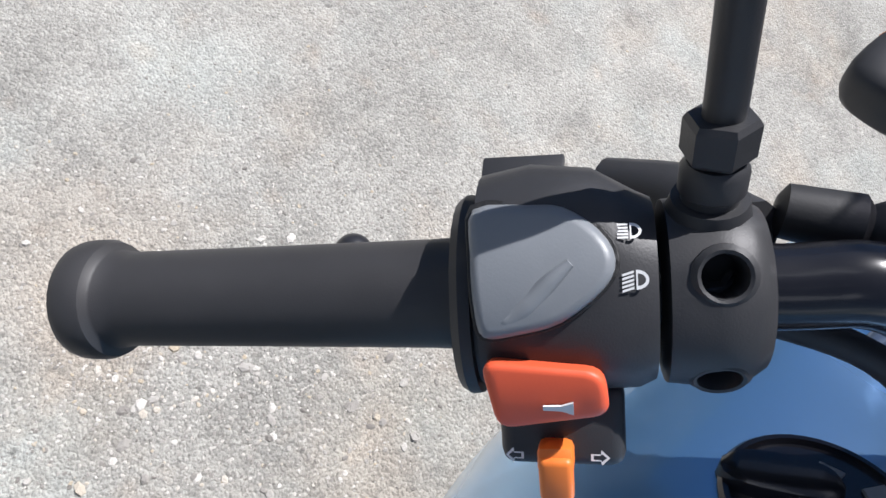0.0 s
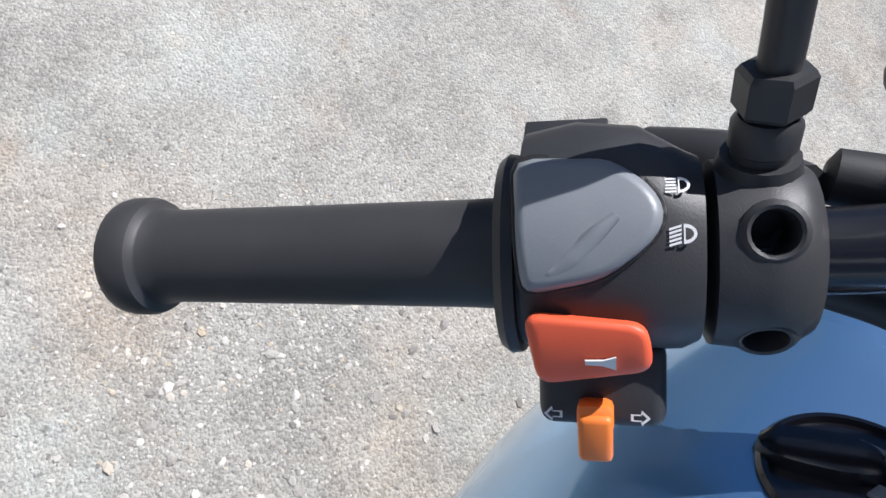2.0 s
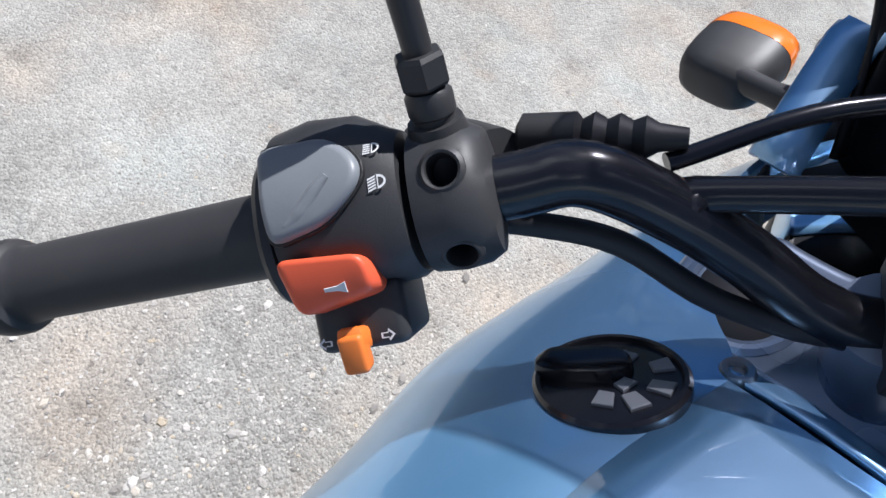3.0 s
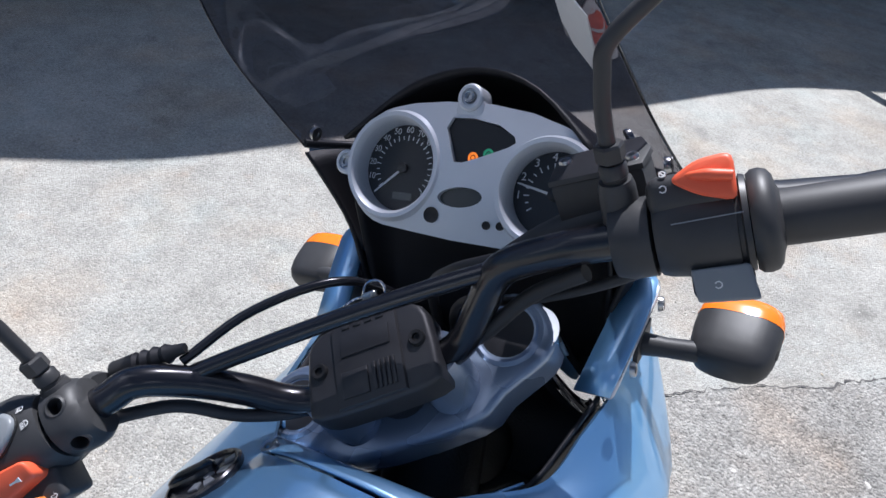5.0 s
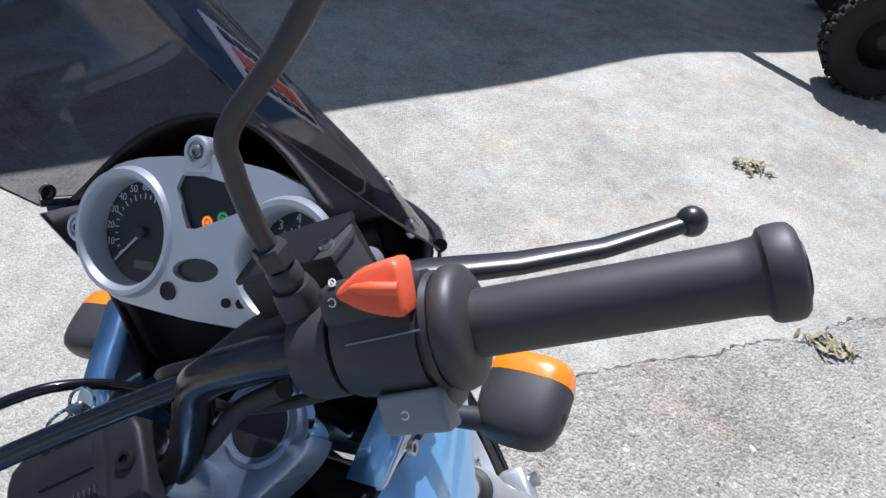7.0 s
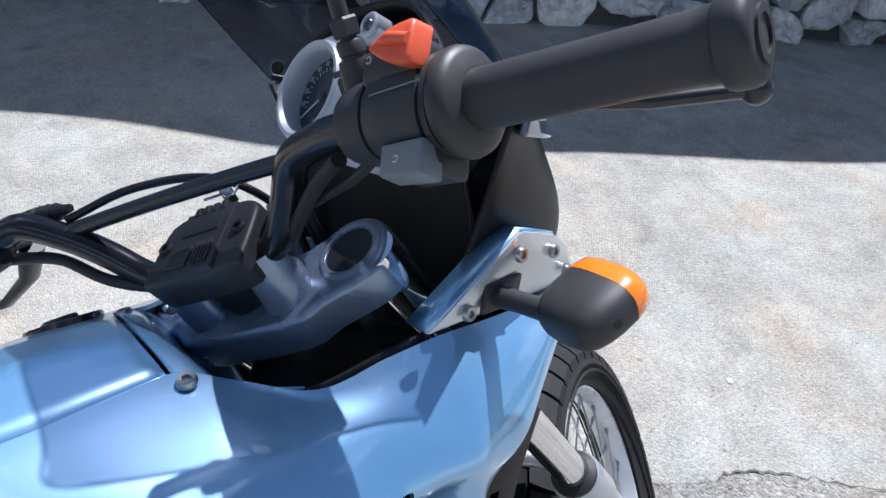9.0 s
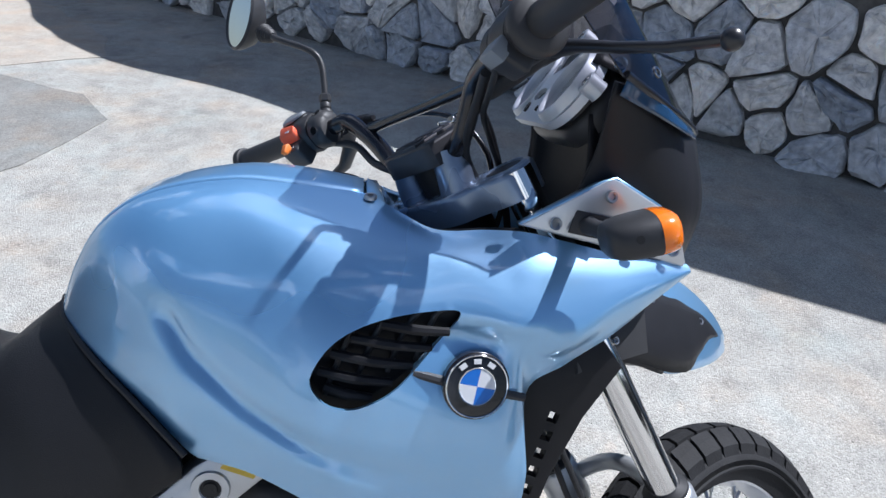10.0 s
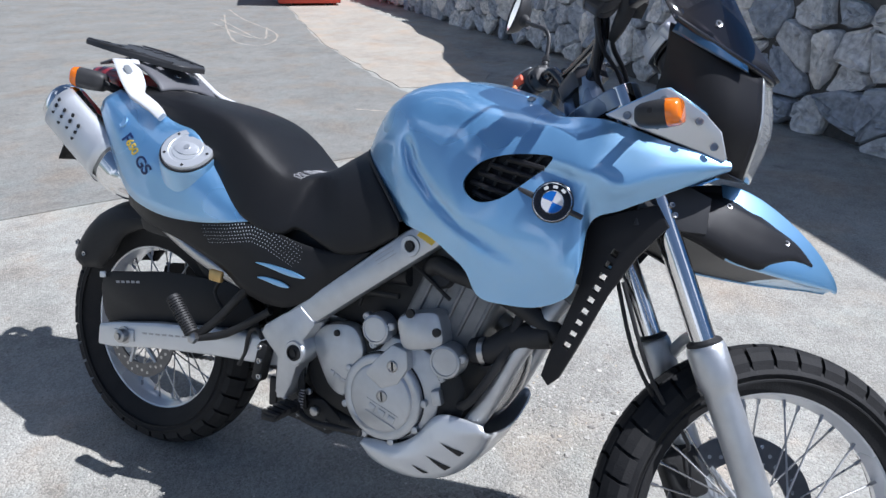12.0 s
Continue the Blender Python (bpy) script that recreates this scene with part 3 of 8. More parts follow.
    for i in range(spokes):
        a = i / spokes * 2 * math.pi
        sgn = 1 if i % 2 else -1
        off = (0.55 if (i // 2) % 2 else -0.55)
        p0 = m @ Vector((0.03 * math.cos(a + off), 0.03 * math.sin(a + off), sgn * 0.042))
        p1 = m @ Vector(((rim_r - 0.022) * math.cos(a), (rim_r - 0.022) * math.sin(a), sgn * 0.006))
        bm = tube([p0, p1], 0.0018, 6, 1)
        d = (p0 - p1).normalized()
        tube([p1, p1 + d * 0.016], 0.0034, 6, 1, bm)
        part("spoke", bm, STEEL, w, "", xf)
    return w


rear_wheel = wheel("rear_wheel", "wire-spoked rear wheel with black trail tyre", (0, 0, 0.315), 0.322, 0.13, 0.229, 0.088, None, 34, 36, 1)
front_wheel = wheel("front_wheel", "wire-spoked front wheel with black trail tyre, turned", FRONT_AXLE, 0.331, 0.104, 0.255, 0.066, LOW, 40, 36, 2)


def disc(name, centre, r_out, r_in, xf, parent):
    m = axes(centre, (1, 0, 0), (0, 1, 0))
    bm = bmesh.new()
    n = 90
    ring_lathe([(r_in, -0.0022), (r_out, -0.0022), (r_out, 0.0022), (r_in, 0.0022)], m, n, bm)
    d = part(name, bm, mat("disc_steel", (0.14, 0.14, 0.145), 0.38, metal=0.9, var=0.2, scale=60), parent, "drilled steel brake disc", xf)
    # pale dots on the face put the bright ground behind the holes into colour
    bm = bmesh.new()
    for i in range(36):
        a = i / 36 * 2 * math.pi
        r = r_in + (r_out - r_in) * (0.3 + 0.4 * (i % 3) / 2)
        for s in (-1, 1):
            lathe([(0.0042, 0.0), (0.0042, 0.0005)], m @ Matrix.Translation((r * math.cos(a), r * math.sin(a), s * 0.0024)), 8, bm)
    tagged(part("bright_hole_dots", bm, STEEL, d, "", xf), kind="stuff")
    for i in range(6):
        a = i / 6 * 2 * math.pi
        bm = tube([m @ Vector((0.03 * math.cos(a), 0.03 * math.sin(a), 0)), m @ Vector(((r_in + 0.008) * math.cos(a + 0.25), (r_in + 0.008) * math.sin(a + 0.25), 0))], 0.006, 8, 1)
        part("carrier_arm", bm, ALU, d, "", xf)


disc("front_brake_disc", FRONT_AXLE + Vector((-0.075, 0, 0)), 0.150, 0.098, LOW, front_wheel)
disc("rear_brake_disc", (0.085, 0, 0.315), 0.120, 0.085, None, rear_wheel)
bpart("sprocket", ring_lathe([(0.07, -0.003), (0.108, -0.003), (0.108, 0.003), (0.07, 0.003)], axes((-0.08, 0, 0.315), (1, 0, 0)), 47), DARK, "dark steel chain sprocket", rear_wheel, None, False)


# --- front fork ---
def along(x, d, fwd=LEG_FWD):
    """A point on a fork leg: x across, d up along the fork from the axle's height."""
    return FRONT_AXLE + FORK_WAY * d + FORK_FWD * (fwd - FORK_OFF) + Vector((x, 0, 0))


fork = steered("fork", tube([PIVOT + FORK_WAY * 0.62, PIVOT + FORK_WAY * 0.86], 0.024, 20, 1), DARK, "telescopic fork with chromed tubes and silver sliders")
for sx in (-1, 1):
    x = 0.1 * sx
    lowered("fork_slider", lathe([(0.018, -0.05), (0.027, -0.04), (0.0275, 0.0), (0.027, 0.278), (0.0275, 0.285), (0.0315, 0.297), (0.0325, 0.301), (0.0325, 0.358), (0.029, 0.366), (0.024, 0.369)], axes(along(x, 0.0), FORK_WAY), 32),
            ALU, "silver cast fork slider", fork)
    lowered("dust_seal", lathe([(0.029, 0.365), (0.0295, 0.367), (0.029, 0.370), (0.024, 0.373), (0.0215, 0.375)], axes(along(x, 0.0), FORK_WAY), 32), RUBBER, "", fork)
    lowered("fork_tube", lathe([(0.0205, 0.30), (0.0205, 0.82)], axes(along(x, 0.0), FORK_WAY), 32), CHROME, "polished chrome fork tube", fork)
    lowered("axle_clamp", box((0.05, 0.10, 0.06), axes(along(x, 0.0, 0.04), FORK_WAY, (1, 0, 0)), 0.012, 3), ALU, "", fork)
lowered("front_axle", lathe([(0.013, -0.14), (0.013, 0.14)], axes(FRONT_AXLE, (1, 0, 0)), 20), STEEL, "", fork)
# fork brace over the tyre
lowered("fork_brace", tube([along(-0.095, 0.315, 0.028), along(-0.075, 0.335, 0.04), along(0, 0.362, 0.045), along(0.075, 0.335, 0.04), along(0.095, 0.315, 0.028)], [0.012, 0.012, 0.012, 0.012, 0.012], 12), ALU, "cast silver fork brace", fork)
# brake caliper
bm = box((0.05, 0.075, 0.10), axes(FRONT_AXLE + Vector((-0.088, -0.125, 0.055)), FORK_WAY, (1, 0, 0)), 0.012, 3)
lathe([(0.017, -0.036), (0.017, 0.0)], axes(FRONT_AXLE + Vector((-0.088, -0.125, 0.075)), (1, 0, 0)), 16, bm)
lowered("brake_caliper", bm, DARK, "black front brake caliper", fork)

# --- yokes ---
def yoke(d, name, z_thick, material, label):
    c = along(0, d, 0)
    m = axes(c, FORK_WAY, (1, 0, 0))
    o = [(-0.131, 0.005), (-0.128, 0.032), (-0.110, 0.050), (-0.085, 0.053), (-0.062, 0.040), (-0.035, 0.030), (0.035, 0.030), (0.062, 0.040), (0.085, 0.053), (0.110, 0.050), (0.128, 0.032), (0.131, 0.005),
         (0.118, -0.014), (0.08, -0.030), (0.05, -0.045), (-0.05, -0.045), (-0.08, -0.030), (-0.118, -0.014)]
    return steered(name, plate(o, -z_thick / 2, z_thick / 2, m, 0.006, 3, 3), material, label, fork), m


YOKE_PAINT = mat("grey_blue_yoke", (0.27, 0.33, 0.42), 0.30, metal=0.5, var=0.06, scale=30, coat=0.3)
top_yoke, YM = yoke(0.805, "top_yoke", 0.034, YOKE_PAINT, "grey-blue cast top yoke")
yoke(0.62, "bottom_yoke", 0.04, DARK, "black lower yoke")
for sx in (-1, 1):
    steered("fork_cap", ring_lathe([(0.0, 0.012), (0.0, 0.0172), (0.021, 0.0172), (0.0235, 0.0165), (0.0235, 0.012)], YM @ Matrix.Translation((0.095 * sx, 0.018, 0)), 28), RUBBER, "black fork tube cap", top_yoke)
    steered("fork_cap_rim", ring_lathe([(0.0235, 0.014), (0.0235, 0.0180), (0.026, 0.0190), (0.029, 0.0175), (0.03, 0.014)], YM @ Matrix.Translation((0.095 * sx, 0.018, 0)), 28), YOKE_PAINT, "", top_yoke)
    # risers
    steered("riser", tube([along(0.042 * sx, 0.815, -0.012), Vector((0.044 * sx, 1.013, 1.028)), Vector((0.044 * sx, 1.006, 1.053))], [0.0225, 0.0215, 0.0215], 24, 4), YOKE_PAINT, "grey-blue handlebar riser", top_yoke)
steered("steering_nut", lathe([(0.016, 0.015), (0.016, 0.026), (0.011, 0.03)], YM, 6), STEEL, "", top_yoke)

# --- left controls: s along the bar from its end, v across, u outward ---
LE, LA = Vector((-0.3864, 0.9046, 1.1157)), Vector((0.951, 0.301, 0.069)).normalized()
LU = Vector((0.1836, -0.7308, 0.6575))
LU = (LU - LA * LU.dot(LA)).normalized()
LV = LA.cross(LU)
RE, RA = Vector((0.3952, 0.9020, 1.0985)), Vector((-0.951, 0.301, 0.069)).normalized()
RU = Vector((-0.2300, -0.8394, 0.4924))
RU = (RU - RA * RU.dot(RA)).normalized()
RV = RA.cross(RU)


def frame_of(o, x, y, z):
    return Matrix(((x.x, y.x, z.x, o.x), (x.y, y.y, z.y, o.y), (x.z, y.z, z.z, o.z), (0, 0, 0, 1)))


LM = frame_of(LE, LA, LV, LU)    # local x along the bar, y across, z outward
RM = frame_of(RE, RA, RV, RU)


# --- handlebar ---
BAR = [(0, 1.005, 1.049), (0.050, 1.005, 1.049), (0.074, 1.003, 1.060), (0.096, 0.999, 1.084), (0.120, 0.992, 1.108)]
handlebar = steered("handlebar", tube([LM @ Vector(q) for q in ((0.10, 0, 0), (0.17, 0, 0), (0.225, 0, 0), (0.250, 0.001, -0.001))] + [(-p[0], p[1], p[2]) for p in BAR[:0:-1]] + BAR + [RM @ Vector(q) for q in ((0.250, -0.001, -0.001), (0.225, 0, 0), (0.17, 0, 0), (0.10, 0, 0))], 0.0117, 24, 6), BLACK_GLOSS, "black enamelled handlebar with cross brace")
steered("cross_brace", tube([(-0.118, 0.992, 1.112), (-0.106, 0.995, 1.1145), (0, 0.999, 1.1125), (0.106, 0.996, 1.108), (0.118, 0.993, 1.104)], [0.0095, 0.0066, 0.0066, 0.0066, 0.0095], 14, 5), BLACK_GLOSS, "", handlebar)
# clamp cover with its two screws and a raised key pad
CM = axes((0.0044, 1.003, 1.0566), (0, -0.50, 0.866), (1, 0, 0)) @ Matrix.Translation((-0.002, 0.004, 0.001)) @ Matrix.Diagonal((1.04, 1.0, 1.0, 1))
clamp = steered("clamp_cover", plate([(-0.050, -0.024), (-0.046, -0.031), (-0.03, -0.034), (0.03, -0.034), (0.046, -0.031), (0.050, -0.024), (0.048, 0.020), (0.040, 0.032), (0.025, 0.036), (-0.025, 0.036), (-0.040, 0.032), (-0.048, 0.020)], -0.014, 0.015, CM, 0.009, 4, 2), BLACK, "black plastic handlebar clamp cover", handlebar)
bm = plate([(-0.026, -0.032), (0.026, -0.032), (0.026, 0.033), (-0.026, 0.033)], 0.012, 0.0185, CM, 0.003)
steered("cover_pad", bm, BLACK, "", handlebar)
bm = bmesh.new()
plate([(-0.019, 0.006), (0.019, 0.006), (0.02, 0.022), (-0.018, 0.024)], 0.018, 0.020, CM, 0.0012, bm=bm)
plate([(-0.02, -0.026), (0.0, -0.026), (0.0, -0.006), (-0.02, -0.006)], 0.018, 0.0205, CM, 0.0008, bm=bm)
for k in range(5):
    plate([(0.004 + k * 0.0036, -0.026), (0.0062 + k * 0.0036, -0.026), (0.0062 + k * 0.0036, -0.005), (0.004 + k * 0.0036, -0.005)], 0.018, 0.0205, CM, 0.0005, bm=bm)
for k in range(4):
    plate([(-0.016 + k * 0.009, 0.028), (-0.01 + k * 0.009, 0.028), (-0.01 + k * 0.009, 0.036), (-0.016 + k * 0.009, 0.036)], 0.014, 0.0195, CM, 0.0005, bm=bm)
steered("key_pad", bm, BLACK, "", handlebar)
for sx in (-1, 1):
    screw(CM @ Vector((0.038 * sx, 0.003, 0.0150)), CM.to_3x3() @ Vector((0, 0, 1)), 0.0065, handlebar, DARK, xf=STEER)

key = steered("ignition_key", plate(round_corners([(-0.006, -0.008), (0.006, -0.008), (0.006, 0.008), (-0.006, 0.008)], 0.003), -0.001, 0.001, CM @ Matrix.Translation((0.010, 0.046, 0.016)) @ Matrix.Rotation(radians(70), 4, "X"), 0.0004), STEEL, "steel ignition key with its ring", handlebar)
for a, q in ((20, (0.014, 0.050, 0.020)), (-35, (-0.004, 0.047, 0.018))):
    steered("key_ring", tube([CM @ Matrix.Translation(q) @ Matrix.Rotation(radians(a), 4, "X") @ Vector((0.0085 * math.cos(k * 0.5236), 0.0085 * math.sin(k * 0.5236), 0)) for k in range(13)], 0.0011, 8, 2), CHROME, "", key)


def spun(profile, m, s=0.0, seg=32):
    """A turned shape about the bar: (radius, distance from the bar's end)."""
    return lathe(profile, m @ Matrix.Translation((s, 0, 0)) @ Matrix.Rotation(radians(90), 4, "Y"), seg)


def grip(m, start, inner, label, flare, k=1.0):
    cap = [(0.0, 0.0), (0.013, 0.0), (0.0175, 0.0006), (0.0196, 0.0024), (0.0202, 0.0050), (0.0202, 0.0105), (0.0192, 0.0130), (0.0170, 0.0142), (0.0163, 0.0150)]
    g = part("grip", spun([(r * k, start + h) for r, h in cap] + [(0.0157 * k, start + 0.022), (0.0159 * k, (start + inner) / 2), (0.0163 * k, inner - 0.012)] + flare, m), GRIP, handlebar, label, STEER)
    end = m @ Matrix.Translation((start, 0, 0)) @ Matrix.Rotation(radians(90), 4, "Y")
    bm = ring_lathe([(0.0075, -0.0012), (0.0075, 0.0010), (0.0110, 0.0010), (0.0110, -0.0012)], end, 24)
    part("bar_end", bm, RUBBER, g, "", STEER)
    return g


grip(LM, 0.0065, 0.142, "black rubber left grip", [(0.0165, 0.134), (0.0165, 0.142)])
grip(RM, -0.0055, 0.136, "black rubber throttle grip", [(0.0164, 0.1240), (0.0185, 0.1250), (0.0240, 0.1262), (0.0274, 0.1285), (0.0288, 0.1325), (0.0284, 0.1365), (0.0262, 0.1390)], 0.95)


def housing(name, m, rings, label):
    """Switch box: superellipse rings along the bar (s, cy, cz, ry, rz)."""
    rr = []
    for s, cy, cz, ry, rz, e in rings:
        rr.append(oval(m @ Vector((s, cy, cz)), m.to_3x3() @ Vector((0, 1, 0)), m.to_3x3() @ Vector((0, 0, 1)), ry, rz, 28, e))
    return part(name, loft(rr), BLACK, handlebar, label, STEER)


left_switch = housing("left_switch", LM, [(0.1385, 0.001, 0, 0.022, 0.020, 2.2), (0.1392, 0.0, 0, 0.0275, 0.026, 2.3), (0.1415, 0.0, 0, 0.029, 0.0275, 2.3), (0.1445, 0.0, 0, 0.0285, 0.027, 2.3), (0.1448, 0.0, 0, 0.026, 0.0245, 2.4), (0.1462, 0.0, 0, 0.026, 0.0245, 2.4),
    (0.1465, -0.004, 0.002, 0.0300, 0.0275, 2.5), (0.16, -0.005, 0.002, 0.0314, 0.0285, 2.5), (0.176, -0.004, 0.002, 0.0305, 0.0285, 2.5), (0.187, -0.001, 0.001, 0.0270, 0.0275, 2.4), (0.191, -0.001, 0.001, 0.0250, 0.0260, 2.4), (0.1915, 0.001, 0, 0.021, 0.020, 2.2)],
    "black left switch box with grey, orange buttons")
# box below for the turn-signal slide
steered("switch_foot", box((0.034, 0.024, 0.034), LM @ Matrix.Translation((0.1660, 0.0335, -0.0045)) @ Matrix.Rotation(radians(-8), 4, "X"), 0.004, 3), BLACK, "", left_switch)


def oncap(m, outline, z0, z1, bevel, smooth=0, radius=0.0268, cy=0.0, tilt=0.0):
    """A button that follows the box's curve: an outline of (s, v) raised above it."""
    b = plate(outline, z0, z1, None, bevel, 3, smooth)
    bmesh.ops.triangulate(b, faces=[f for f in b.faces if len(f.verts) > 4])
    for v in b.verts:
        y = v.co.y - cy
        v.co.z += radius - y * y / (2 * radius) * 0.55 - radius + y * tilt
    b.transform(m)
    return b


g_out = [(0.1465, -0.0235), (0.16, -0.0240), (0.169, -0.0230), (0.1775, -0.0170), (0.181, -0.0100), (0.178, -0.0030), (0.168, 0.0048), (0.1575, 0.0078), (0.149, 0.0085), (0.1468, 0.0020), (0.146, -0.0120)]
steered("beam_button", oncap(LM, g_out, 0.02, 0.0352, 0.0028, 3), GREY, "grey teardrop dip-beam rocker", left_switch)
steered("beam_button_well", oncap(LM, [((p[0] - 0.1625) * 1.06 + 0.1625, (p[1] + 0.006) * 1.07 - 0.006) for p in g_out], 0.018, 0.0318, 0.0005, 3), DARK, "", left_switch)
bm = tube([LM @ Vector(q) for q in ((0.1505, 0.0015, 0.0325), (0.1545, 0.0040, 0.0322), (0.1600, 0.0005, 0.0328), (0.1660, -0.0055, 0.0334), (0.1705, -0.0095, 0.0336))], [0.0020, 0.0030, 0.0030, 0.0022, 0.0012], 10, 6)
steered("button_ridge", bm, GREY, "", left_switch)


hb = oncap(LM, round_corners([(0.1475, 0.0140), (0.1775, 0.0165), (0.179, 0.0285), (0.1505, 0.0335)], 0.0045), 0.014, 0.0345, 0.0022, 0, tilt=-0.14, cy=0.009)
steered("horn_button", hb, RED, "orange-red horn button", left_switch)
bm = box((0.0090, 0.014, 0.008), LM @ Matrix.Translation((0.1645, 0.0475, 0.0155)) @ Matrix.Rotation(radians(-20), 4, "X"), 0.0018, 3)
box((0.0095, 0.008, 0.016), LM @ Matrix.Translation((0.1645, 0.043, 0.012)), 0.002, 2, bm)
steered("turn_signal_slide", bm, ORANGE, "bright orange turn-signal slide", left_switch)
# mirror and lever perch
perch = housing("clutch_perch", LM, [(0.1932, 0, 0.001, 0.020, 0.019, 2), (0.194, 0, 0.001, 0.0250, 0.0250, 2.2), (0.205, 0, 0.001, 0.0260, 0.0260, 2.2), (0.213, 0, 0.001, 0.0250, 0.0250, 2.2), (0.2185, 0, 0, 0.022, 0.0215, 2), (0.220, 0, 0, 0.014, 0.014, 2)], "black clutch lever perch with mirror socket")
for vv, uu in ((-0.0050, 0.0262), (0.0215, 0.0150)):
    steered("bolt_hole", ring_lathe([(0.0054, -0.0015), (0.0055, 0.0006), (0.0064, 0.0010), (0.0078, -0.0002), (0.0080, -0.003)], LM @ Matrix.Translation((0.2060, vv, uu)) @ Matrix.Rotation(radians(0 if vv < 0 else -50), 4, "X"), 20), BLACK, "", perch)
    well = LM @ Matrix.Translation((0.2060, vv, uu)) @ Matrix.Rotation(radians(0 if vv < 0 else -50), 4, "X")
    cut(perch, (lambda q: (q.transform(STEER), q)[1])(lathe([(0.0052, -0.017), (0.0056, 0.006)], well, 24)))
    steered("clamp_bolt", lathe([(0.0042, -0.0165), (0.0042, -0.0125), (0.0025, -0.0125), (0.0024, -0.014)], well, 6), DARK, "", perch, False)


def mirror_arm(m, s, pts, name, label, head):
    """Mirror: socket, hex nut, bent stem and round head."""
    base = Vector(pts[0])
    up = (Vector(pts[1]) - base).normalized()
    mir = part(name, lathe([(0.012, -0.03), (0.0108, 0.0), (0.0095, 0.005)], axes(base, up), 20), BLACK, handlebar, label, STEER)
    bm = lathe([(0.0072, 0.0), (0.0072, 0.005), (0.0082, 0.006), (0.0082, 0.012), (0.0068, 0.014)], axes(base + up * 0.002, up), 20)
    part("lock_ring", bm, BLACK, mir, "", STEER)
    part("hex_nut", lathe([(0.0078, 0.0), (0.0088, 0.0012), (0.0088, 0.0095), (0.0078, 0.011)], axes(base + up * 0.017, up), 6), BLACK, mir, "", STEER, smooth=False)
    path = [base + up * 0.014] + [Vector(q) for q in pts[1:]]
    part("stem", tube(path, 0.0049, 14, 6), BLACK, mir, "", STEER)
    if head:
        c, way = Vector(head[0]), Vector(head[1]).normalized()
        part("mirror_boot", lathe([(0.006, -0.03), (0.0105, -0.024), (0.0095, -0.021), (0.0125, -0.016), (0.0115, -0.012), (0.0145, -0.007), (0.012, 0.0)], axes(pts[-1], (Vector(pts[-1]) - Vector(pts[-2]))), 18), RUBBER, mir, "", STEER)
        hm = axes(c, way, (0, 0, 1)) @ Matrix.Diagonal((1.0, 0.86, 1, 1))
        part("mirror_shell", lathe([(0.001, -0.034), (0.02, -0.032), (0.04, -0.022), (0.052, -0.006), (0.055, 0.004), (0.052, 0.008), (0.050, 0.006), (0.049, 0.004)], hm, 36, ends=False), BLACK, mir, "black round mirror shell", STEER)
        part("mirror_glass", lathe([(0.0505, 0.0048), (0.0505, 0.0056)], hm, 36), MIRROR, mir, "round mirror glass", STEER)
    return mir


mirror_arm(LM, 0.204, [(-0.1945, 0.9690, 1.1540), (-0.1960, 0.9695, 1.1940), (-0.1990, 0.9670, 1.2290), (-0.2080, 0.9540, 1.2490), (-0.2550, 0.9310, 1.2760), (-0.2980, 0.9190, 1.3020)], "left_mirror", "black round left mirror on a bent stem",
           ((-0.3450, 0.9060, 1.3420), (0.12, -0.98, 0.1)))
mirror_arm(RM, 0.204, [(0.2035, 0.9690, 1.1450), (0.2080, 0.9670, 1.1850), (0.2145, 0.9655, 1.2100), (0.2240, 0.9640, 1.2270), (0.2640, 0.9580, 1.2470), (0.3170, 0.9490, 1.2800)], "right_mirror", "black round right mirror on a bent stem",
           ((0.3640, 0.9360, 1.3200), (-0.12, -0.98, 0.1)))

# levers
LEVER_BLACK = mat("lever_enamel", (0.022, 0.022, 0.025), 0.36, var=0.15, scale=40, coat=0.15)
def lever(m, pts, r, name, label):
    rr = []
    for i, p in enumerate(pts):
        d = (Vector(pts[min(i + 1, len(pts) - 1)]) - Vector(pts[max(i - 1, 0)])).normalized()
        w = d.cross(Vector((0, 0, 1))).normalized()
        rr.append(oval(p, w, d.cross(w), r[i][0], r[i][1], 14, 2.4))
    lv = part(name, loft(rr), LEVER_BLACK, handlebar, label, STEER)
    bm = bmesh.new()
    bmesh.ops.create_uvsphere(bm, u_segments=16, v_segments=10, radius=0.0088)
    bm.transform(Matrix.Translation(pts[-1]))
    part("lever_ball", bm, LEVER_BLACK, lv, "", STEER)
    return lv


lever(RM, [(0.2270, 1.0010, 1.1110), (0.2570, 1.0030, 1.1030), (0.3020, 1.0010, 1.0860), (0.3470, 1.0020, 1.0710), (0.3970, 1.0060, 1.0600)], [(0.012, 0.009), (0.011, 0.006), (0.009, 0.0048), (0.0075, 0.0045), (0.006, 0.0045)], "brake_lever", "black front brake lever with ball end")
lever(LM, [(-0.198, 1.009, 1.114), (-0.230, 1.013, 1.088), (-0.270, 1.006, 1.072), (-0.305, 0.996, 1.074), (-0.331, 0.989, 1.080)], [(0.012, 0.009), (0.010, 0.006), (0.008, 0.0048), (0.0065, 0.0045), (0.006, 0.0045)], "clutch_lever", "black clutch lever with ball end")
steered("clutch_bracket", tube([(-0.1830, 0.9880, 1.1320), (-0.2080, 1.0080, 1.1250), (-0.2330, 1.0150, 1.1230)], [0.012, 0.013, 0.008], 12, 3), BLACK, "", perch)
steered("lever_shield", box((0.026, 0.010, 0.002), axes((-0.2510, 0.9860, 1.1435), (0, -0.3, 0.95), (1, 0.25, 0.15)), 0.0008), BLACK, "grey tab over the lever pivot", perch)
